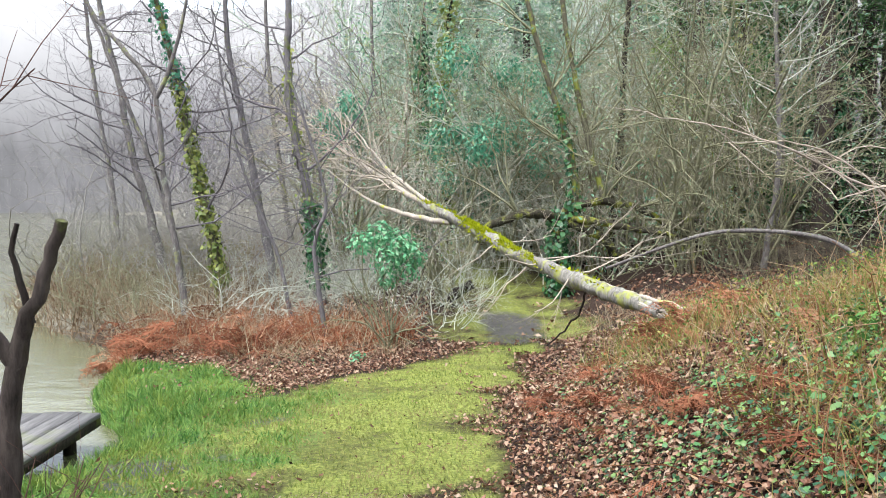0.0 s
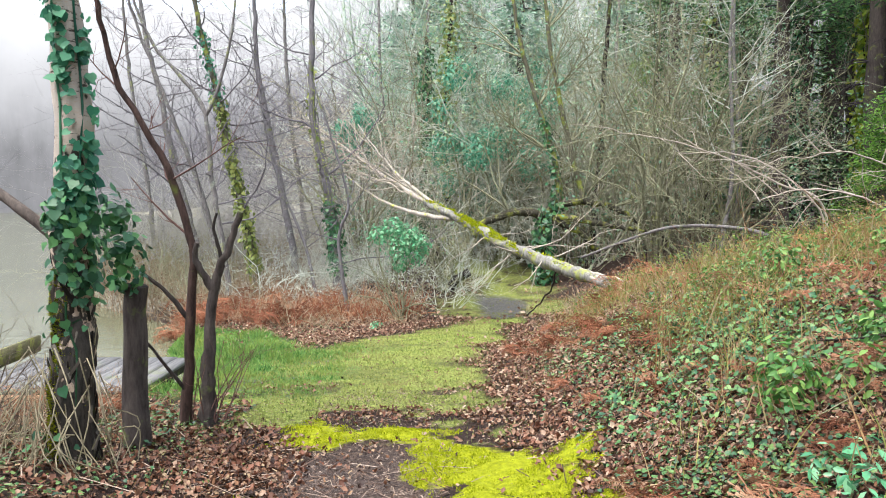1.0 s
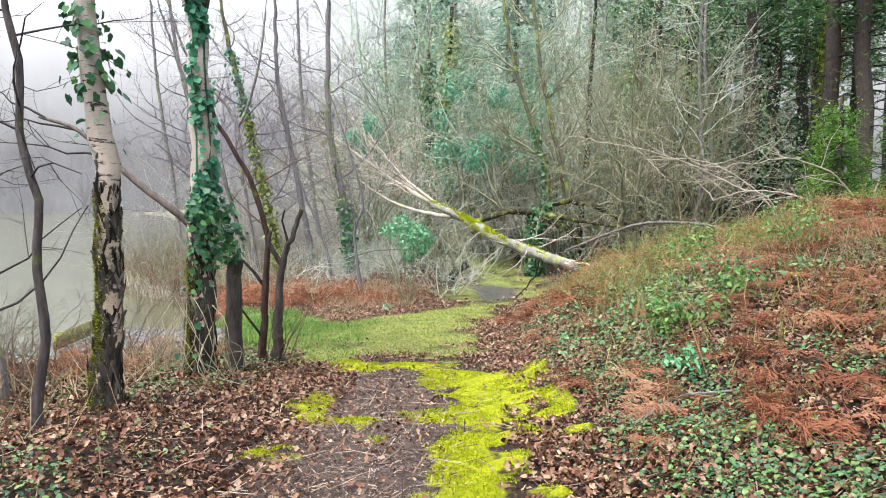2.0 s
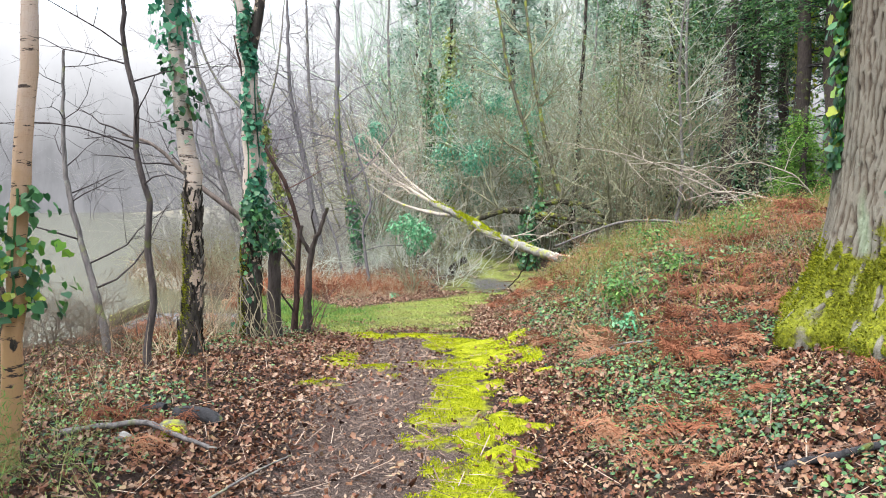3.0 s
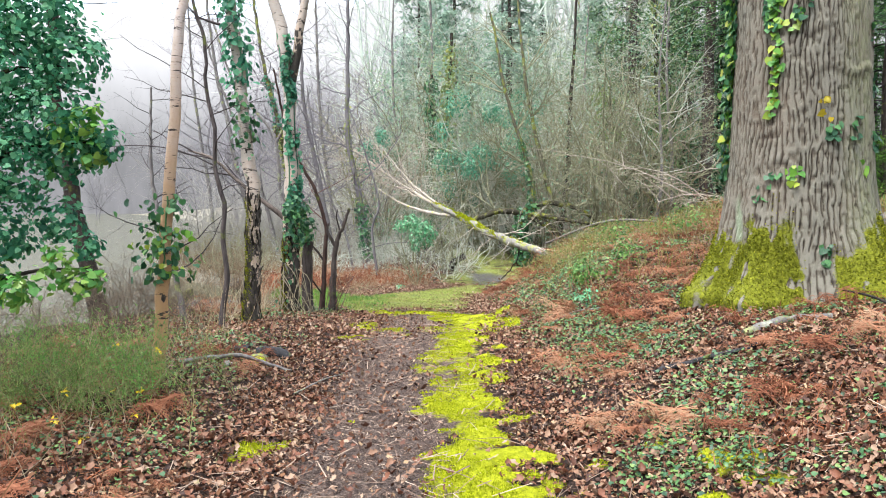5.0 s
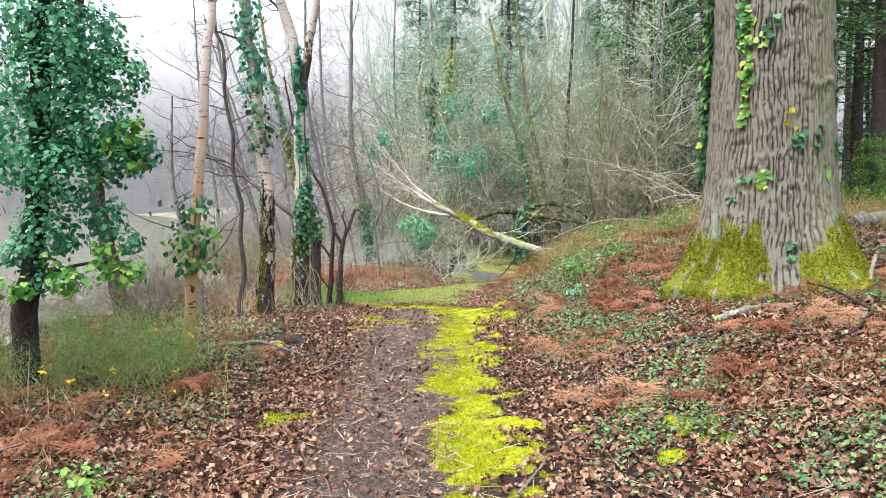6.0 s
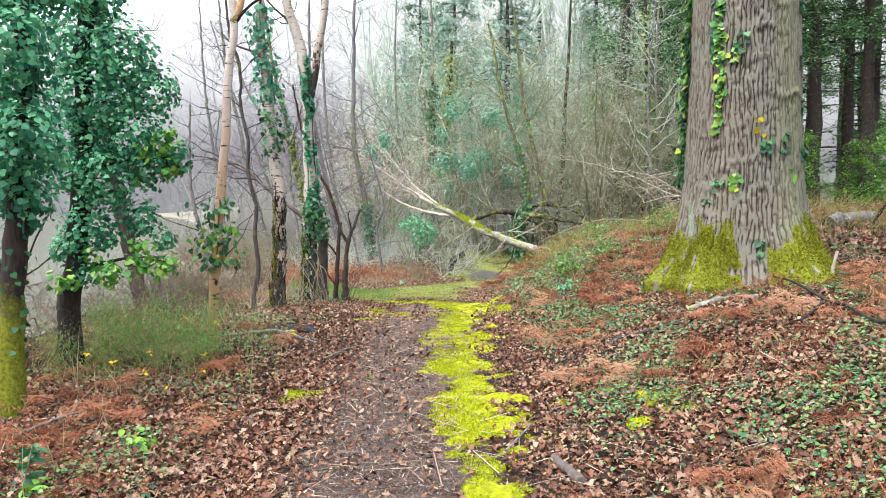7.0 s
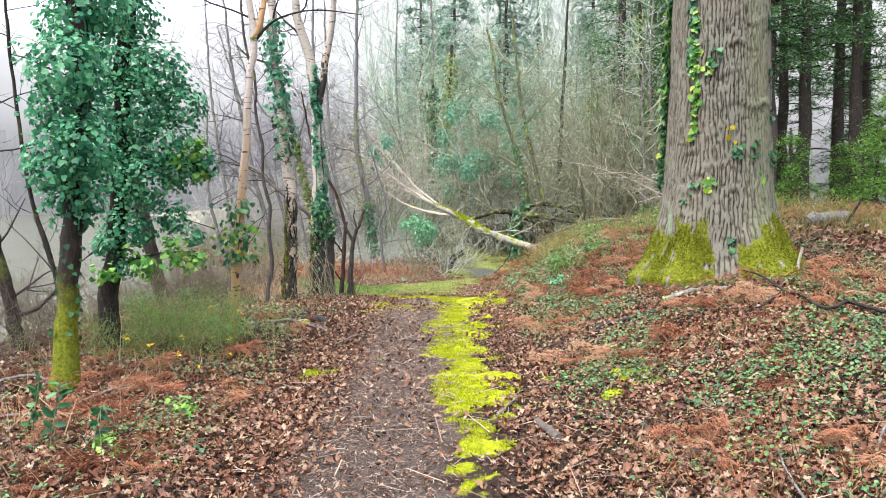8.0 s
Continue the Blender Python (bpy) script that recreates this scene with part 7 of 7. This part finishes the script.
def build_cover():
    gen = np.random.default_rng(62)
    acc = Acc()

    def ivy_share(x, y):
        k = np.clip(vnoise(x, y, 0.9, 61) * 0.7 + 0.42 + 0.9 * vnoise(x, y, 2.6, 62) + 0.5 * vnoise(x, y, 6.3, 64), 0.04, 1)
        right = sstep((x - 0.55) / 0.5)
        left = 0.75 * sstep((-1.1 - x) / 0.5)
        return k * np.maximum(right, left) * away_from_oak(x, y) * (shore(y) + 0.3 < x)

    for n, box in ((56000, (-3, 4.4, -7.2, -3)), (52000, (-3, 4.4, -3, 3)), (34000, (0.4, 3.6, -4.5, 1.0)), (9000, (0.4, 4.4, 3, 7)), (4500, (0.7, 2.3, 1.5, 4.4)), (1500, (-3, 0, 7.0, 9))):
        p = lay(n, *box, gen, ivy_share)
        p[:, 2] += gen.uniform(0.015, 0.06, len(p))
        scatter(acc, IVY_V, IVY_F, p, flat_normals(p, gen, 0.4), gen.uniform(0.011, 0.027, len(p)), gen, curl=0.6)
    lush_ivy = Acc()

    def ivy_patch(x, y):
        return np.clip(1.1 - np.hypot((x - 1.7) / 0.9, (y - 2.6) / 1.5) + 0.5 * vnoise(x, y, 2.2, 93) + 0.3 * vnoise(x, y, 6.0, 94), 0, 1)

    p = lay(12000, 0.5, 3.2, 0.6, 5.0, gen, ivy_patch)
    p[:, 2] += gen.uniform(0.03, 0.14, len(p))
    scatter(lush_ivy, IVY_V, IVY_F, p, flat_normals(p, gen, 0.5), gen.uniform(0.016, 0.036, len(p)), gen, curl=0.5)
    tagged(part("bank_ivy", lush_ivy, "ivy_bank", smooth=False), "glossy green ivy patch on the front of the bank", "ivy", kind="stuff")
    tagged(part("ground_ivy", acc, "ivy_ground", smooth=False), "small green ivy leaves creeping over dead leaves", "ivy", kind="stuff")

    acc = Acc()
    p = lay(260000, -1.1, 1.1, -8.2, 2.6, gen, lambda x, y: sstep((cover(x, y)["moss"] + 0.25 * vnoise(x, y, 8, 63) - 0.42) / 0.2))
    p[:, 2] += 0.012 + 0.02 * vnoise(p[:, 0], p[:, 1], 9, 11)
    n = len(p)
    scatter(acc, BLADE_V[[0, 1, 4]], np.array([(0, 1, 2)]), p, np.array([0, 0, 1.0]) + gen.normal(0, 0.45, (n, 3)), np.stack([gen.uniform(0.005, 0.010, n), np.full(n, 0.006), gen.uniform(0.006, 0.016, n)], 1), gen)
    tagged(part("path_moss", acc, "moss", smooth=False), "bright yellow-green moss strip beside the trodden path", "moss", kind="stuff")

    acc = Acc()
    p = lay(60000, -2.4, 1.9, 1.4, 9.6, gen, lambda x, y: cover(x, y)["grass"] * 0.95)
    q = lay(9000, -0.3, 2.8, 8.8, 20.0, gen, lambda x, y: cover(x, y)["grass"])
    p = np.concatenate([p, q])
    n = len(p)
    scatter(acc, BLADE_V, BLADE_Q, p, np.array([0, 0, 1.0]) + gen.normal(0, 0.4, (n, 3)), np.stack([gen.uniform(0.005, 0.009, n), np.full(n, 0.02), gen.uniform(0.012, 0.034, n)], 1), gen)
    tagged(part("meadow_grass", acc, "grass", smooth=False), "short yellow-green grass of the clearing", "grass", kind="stuff")

    acc = Acc()
    p = lay(42000, -4.2, -0.9, 2.6, 8.4, gen, lambda x, y: cover(x, y)["lush"] * (1 - 0.9 * cover(x, y)["mud"]))
    n = len(p)
    scatter(acc, BLADE_V, BLADE_Q, p, np.array([0, 0, 1.0]) + gen.normal(0, 0.5, (n, 3)), np.stack([gen.uniform(0.006, 0.011, n), np.full(n, 0.05), gen.uniform(0.03, 0.15, n) * np.clip(0.75 + 0.6 * vnoise(p[:, 0], p[:, 1], 2.6, 68), 0.3, 1.3) * (0.25 + 0.75 * cover(p[:, 0], p[:, 1])["lush"] ** 2)], 1), gen)
    tagged(part("lush_grass", acc, "lush", smooth=False), "longer lush green grass near the water", "grass", kind="stuff")

    acc = Acc()

    def straw_share(x, y):
        return np.maximum(0.8 * sstep((x - 1.0) / 0.6) * sstep((y - 0.5) / 1.0) * np.clip(vnoise(x, y, 1.1, 66) + 0.3, 0, 1), np.maximum(sstep((y - 7.4 - 0.25 * np.abs(x + 2)) / 0.8) * (x < -0.3), 0.4 * sstep((-1.35 - x) / 0.6) * sstep((0.8 - y) / 1.2))) * (shore(y) + 0.1 < x) * away_from_oak(x, y)

    p = lay(26000, -4.2, 5.5, -5.5, 11.0, gen, straw_share)
    n = len(p)
    scatter(acc, BLADE_V, BLADE_Q, p, np.array([0, 0, 0.8]) + gen.normal(0, 0.6, (n, 3)), np.stack([gen.uniform(0.003, 0.007, n), np.full(n, 0.15), gen.uniform(0.12, 0.42, n)], 1), gen)
    def tall_share(x, y):
        return 0.9 * sstep((y - 7.6 - 0.35 * vnoise(x, y, 1.5, 67)) / 0.6) * sstep((10.9 - y) / 0.8) * (shore(y) + 0.1 < x) * sstep((-0.2 - x) / 0.5)

    q = np.concatenate([lay(10000, -4.2, -0.2, 7.2, 10.9, gen, lambda x, y: tall_share(x, y) * np.clip(0.5 + 1.2 * vnoise(x, y, 0.9, 83), 0.15, 1)), lay(900, -2.7, -1.95, 0.6, 3.0, gen, lambda x, y: 0.8 * (shore(y) + 0.1 < x))])
    n = len(q)
    scatter(acc, BLADE_V, BLADE_Q, q, np.array([0, 0, 0.8]) + gen.normal(0, 0.75, (n, 3)), np.stack([gen.uniform(0.004, 0.009, n), np.full(n, 0.25), gen.uniform(0.12, 0.5, n) * (1 + 0.4 * (q[:, 1] > 7))], 1), gen)
    tagged(part("dry_grass", acc, "straw", smooth=False), "limp straw-coloured dead grass and stalks", "grass", kind="stuff")

    wild = Acc()
    p = lay(14000, -9.0, -2.6, 9.2, 21.0, gen, lambda x, y: 0.9 * (shore(y) - 0.3 < x))
    n = len(p)
    scatter(wild, BLADE_V, BLADE_Q, p, np.array([0, 0, 0.9]) + gen.normal(0, 0.45, (n, 3)), np.stack([gen.uniform(0.008, 0.018, n), np.full(n, 0.2), gen.uniform(0.25, 0.8, n)], 1), gen)
    tagged(part("swamp_grass", wild, "swamp", smooth=False), "tall dull straw-coloured swamp grass by the lake", "grass", kind="stuff")
    far_leaves = Acc()
    for n, box in ((26000, (4.0, 9.0, -9.0, 8.0)), (9000, (-3.4, 4.2, -9.5, -6.5)), (12000, (-3.4, 9.0, -16.0, -8.0))):
        p = lay(n, *box, gen, lambda x, y: 0.9 * (shore(y) + 0.3 < x))
        p[:, 2] += 0.015
        scatter(far_leaves, FAR_LEAF_V, FAR_LEAF_F, p, flat_normals(p, gen, 0.5), gen.uniform(0.05, 0.1, len(p)), gen, curl=0.7)
    tagged(part("outer_litter", far_leaves, "litter", smooth=False), "brown dead leaves farther off in the wood", "fallen leaves", kind="stuff")
    acc = Acc()

    def rust_share(x, y):
        k = np.clip(vnoise(x, y, 1.4, 81) * 1.3 + 0.3 * vnoise(x, y, 5, 82) - 0.05, 0, 1)
        return k * np.maximum(sstep((x - 0.7) / 0.5), 0.9 * sstep((-1.25 - x) / 0.4) * sstep((0 - y) / 1.0)) * away_from_oak(x, y) * (shore(y) + 0.3 < x)

    p = lay(120000, -3.2, 4.6, -7.0, 6.5, gen, rust_share)
    q = lay(4000, -4.2, -0.2, 7.2, 10.9, gen, lambda x, y: tall_share(x, y) * np.clip(0.3 - 1.2 * vnoise(x, y, 0.9, 83), 0.05, 1))
    n = len(q)
    q[:, 2] += gen.uniform(0, 0.25, n)
    scatter(acc, BLADE_V, BLADE_Q, q, np.array([0, 0, 0.6]) + gen.normal(0, 0.8, (n, 3)), np.stack([gen.uniform(0.005, 0.012, n), np.full(n, 0.25), gen.uniform(0.15, 0.5, n)], 1), gen)
    n = len(p)
    p[:, 2] += gen.uniform(0.005, 0.05, n)
    scatter(acc, BLADE_V[[0, 1, 4]], np.array([(0, 1, 2)]), p, np.array([0, 0, 0.45]) + gen.normal(0, 0.8, (n, 3)), np.stack([gen.uniform(0.003, 0.008, n), np.full(n, 0.06), gen.uniform(0.03, 0.12, n)], 1), gen)
    tagged(part("bracken_scraps", acc, "bracken", smooth=False), "rusty scraps of broken bracken over the leaves", "dead bracken", kind="stuff")
    acc = Acc()

    def bank_share(x, y):
        return sstep((x - 0.9 - 0.3 * vnoise(x, y, 1.5, 71)) / 0.9) * sstep((y + 0.5) / 1.6) * sstep((7.5 - y) / 1.5) * np.clip(vnoise(x, y, 1.2, 72) * 0.9 + 0.55, 0.1, 1)

    p = lay(32000, 0.8, 6.0, 0.0, 7.8, gen, bank_share)
    n = len(p)
    scatter(acc, BLADE_V, BLADE_Q, p, np.array([0, 0, 1.0]) + gen.normal(0, 0.5, (n, 3)), np.stack([gen.uniform(0.004, 0.008, n), np.full(n, 0.15), gen.uniform(0.12, 0.38, n)], 1), gen)
    tagged(part("bank_grass", acc, "bank", smooth=False), "rank yellow-green grass and stalks on the bank", "grass", kind="stuff")
    acc = Acc()
    p = lay(36000, 0.7, 6.0, 0.0, 7.8, gen, bank_share)
    n = len(p)
    p[:, 2] += gen.uniform(0.05, 0.32, n)
    scatter(acc, OVAL_V, OVAL_F, p, np.array([0, 0, 0.7]) + gen.normal(0, 0.6, (n, 3)), gen.uniform(0.014, 0.032, n), gen)
    tagged(part("bank_brambles", acc, "bank_leaf", smooth=False), "small bramble leaves tangled through the bank grass", "brambles", kind="stuff")
    acc = Acc()
    for k in range(420):
        x, y = gen.uniform(0.9, 5.5), gen.uniform(0.0, 7.5)
        if gen.uniform() > bank_share(x, y):
            continue
        twigs(acc, (x, y, g_at(x, y)), (gen.normal(0, 0.7), gen.normal(0, 0.7), 0.9), gen.uniform(0.3, 0.8), 0.004, 2, gen, 3, 3, droop=0.8, wander=0.25)
    tagged(part("bank_stalks", acc, "bracken_stalk", smooth=False), "arching dead bracken and bramble stalks", "stalks", kind="stuff")
    acc = Acc()
    x, y = gen.uniform(-2.5, 9, 70000), gen.uniform(12.5, 25, 70000)
    z = gen.uniform(0.1, 6.5, 70000)
    ok = (vnoise(x * 0.6 + z * 0.3, y * 0.6 + z * 0.5, 1.3, 73) > -0.05) & ~((np.abs(x - 1.2) < 1.0) & (y < 17) & (z < 2.5))
    p = np.stack([x, y, land(x, y) + z], 1)[ok]
    n = len(p)
    scatter(acc, OVAL_V[[0, 1, 3, 5]], np.array([(0, 1, 2, 3)]), p, gen.normal(0, 1, (n, 3)), gen.uniform(0.05, 0.11, n), gen)
    tagged(part("thicket_leaves", acc, "thicket_leaf", smooth=False), "scattered olive and ivy leaves in the thicket", "leaves", kind="stuff")
    acc = Acc()
    p = lay(60000, -1.3, 1.0, -7.0, 3.6, gen, lambda x, y: 0.25 + 0.75 * sstep((0.55 - np.abs(x + 0.38)) / 0.3))
    n = len(p)
    p[:, 2] += 0.003
    scatter(acc, CHIP_V[:4], np.array([(0, 1, 2, 3)]), p, flat_normals(p, gen, 0.35), np.stack([gen.uniform(0.002, 0.007, n), gen.uniform(0.008, 0.05, n) * gen.uniform(0.4, 1, n), gen.uniform(0.003, 0.02, n)], 1), gen)
    frag = Acc()
    p = lay(170000, -3.2, 4.3, -7.0, 6.5, gen, litter_share)
    n = len(p)
    p[:, 2] += gen.uniform(0.01, 0.035, n)
    scatter(frag, CHIP_V[:4], np.array([(0, 1, 2, 3)]), p, flat_normals(p, gen, 0.7), np.stack([gen.uniform(0.006, 0.018, n), gen.uniform(0.008, 0.03, n), gen.uniform(0.003, 0.02, n)], 1), gen)
    weeds = Acc()

    def weed_share(x, y):
        return np.clip(0.35 + 0.9 * vnoise(x, y, 1.8, 91) + 0.5 * vnoise(x, y, 6.0, 92), 0.06, 1) * litter_share(x, y) * np.maximum(sstep((x - 0.3) / 0.5), 1.0 * sstep((-0.9 - x) / 0.5))

    w = lay(60000, -3.2, 4.5, -7.0, 7.0, gen, weed_share)
    n = len(w)
    w[:, 2] += gen.uniform(0.012, 0.05, n)
    scatter(weeds, OVAL_V[[0, 1, 3, 5]], np.array([(0, 1, 2, 3)]), w, np.array([0, 0, 0.8]) + gen.normal(0, 0.5, (n, 3)), gen.uniform(0.010, 0.026, n), gen)
    w = lay(40000, -3.2, 4.5, -7.0, 7.0, gen, weed_share)
    n = len(w)
    scatter(weeds, BLADE_V, BLADE_Q, w, np.array([0, 0, 0.7]) + gen.normal(0, 0.7, (n, 3)), np.stack([gen.uniform(0.002, 0.004, n), np.full(n, 0.04), gen.uniform(0.03, 0.11, n)], 1), gen)
    tagged(part("litter_weeds", weeds, "weed", smooth=False), "small green weeds and thin grass in the dead leaves", "weeds", kind="stuff")
    tagged(part("leaf_crumbs", frag, "crumb", smooth=False), "crumbled fragments of dead leaves", "fallen leaves", kind="stuff")
    p = np.concatenate([lay(9000, -3.2, 4.5, -7.0, 3.0, gen, litter_share), lay(900, -1.1, 0.3, -6.8, 1.5, gen, lambda x, y: x * 0 + 0.9)])
    n = len(p)
    p[:, 2] += 0.025
    scatter(acc, CHIP_V, CHIP_F, p, flat_normals(p, gen, 0.12), np.stack([gen.uniform(0.003, 0.007, n), gen.uniform(0.05, 0.25, n), gen.uniform(0.003, 0.007, n)], 1), gen)
    tagged(part("twig_debris", acc, "chips", smooth=False), "small broken twigs and chips on the trodden path", "debris", kind="stuff")


MAT["ivy_bank"] = leaf_mat("bank_ivy_leaf", (0.025, 0.10, 0.045), (0.06, 0.19, 0.07), (0.13, 0.29, 0.09), (0.24, 0.38, 0.13), rough=0.45, spec=0.4, thin=0.25)
MAT["weed"] = leaf_mat("weed_leaf", (0.035, 0.09, 0.03), (0.09, 0.19, 0.05), (0.19, 0.28, 0.07), (0.30, 0.28, 0.11), (0.36, 0.30, 0.18), rough=0.7, spec=0.2)
MAT["crumb"] = leaf_mat("leaf_crumb", (0.025, 0.012, 0.008), (0.105, 0.047, 0.026), (0.21, 0.108, 0.06), (0.38, 0.29, 0.18), rough=0.8, spec=0.1, thin=0)
MAT["bank"] = leaf_mat("bank_grass", (0.14, 0.17, 0.04), (0.28, 0.27, 0.08), (0.42, 0.33, 0.17), (0.40, 0.19, 0.09), rough=0.8, spec=0.1)
MAT["bank_leaf"] = leaf_mat("bank_bramble_leaf", (0.04, 0.11, 0.025), (0.10, 0.22, 0.04), (0.26, 0.34, 0.08), (0.38, 0.15, 0.06), rough=0.6)
MAT["bracken_stalk"] = leaf_mat("dead_stalk", (0.16, 0.07, 0.035), (0.30, 0.16, 0.08), (0.44, 0.33, 0.21), rough=0.8, spec=0.1, thin=0)
MAT["swamp"] = leaf_mat("swamp_grass", (0.12, 0.075, 0.045), (0.23, 0.16, 0.10), (0.33, 0.27, 0.19), rough=0.8, spec=0.1)
MAT["thicket_leaf"] = leaf_mat("thicket_leaf", (0.10, 0.24, 0.15), (0.20, 0.38, 0.24), (0.32, 0.46, 0.26), (0.36, 0.38, 0.20), rough=0.6)
MAT["ivy_ground"] = leaf_mat("creeping_ivy_leaf", (0.016, 0.057, 0.026), (0.042, 0.128, 0.044), (0.088, 0.195, 0.05), (0.17, 0.27, 0.07), rough=0.5, spec=0.5, thin=0.2)
build_cover()
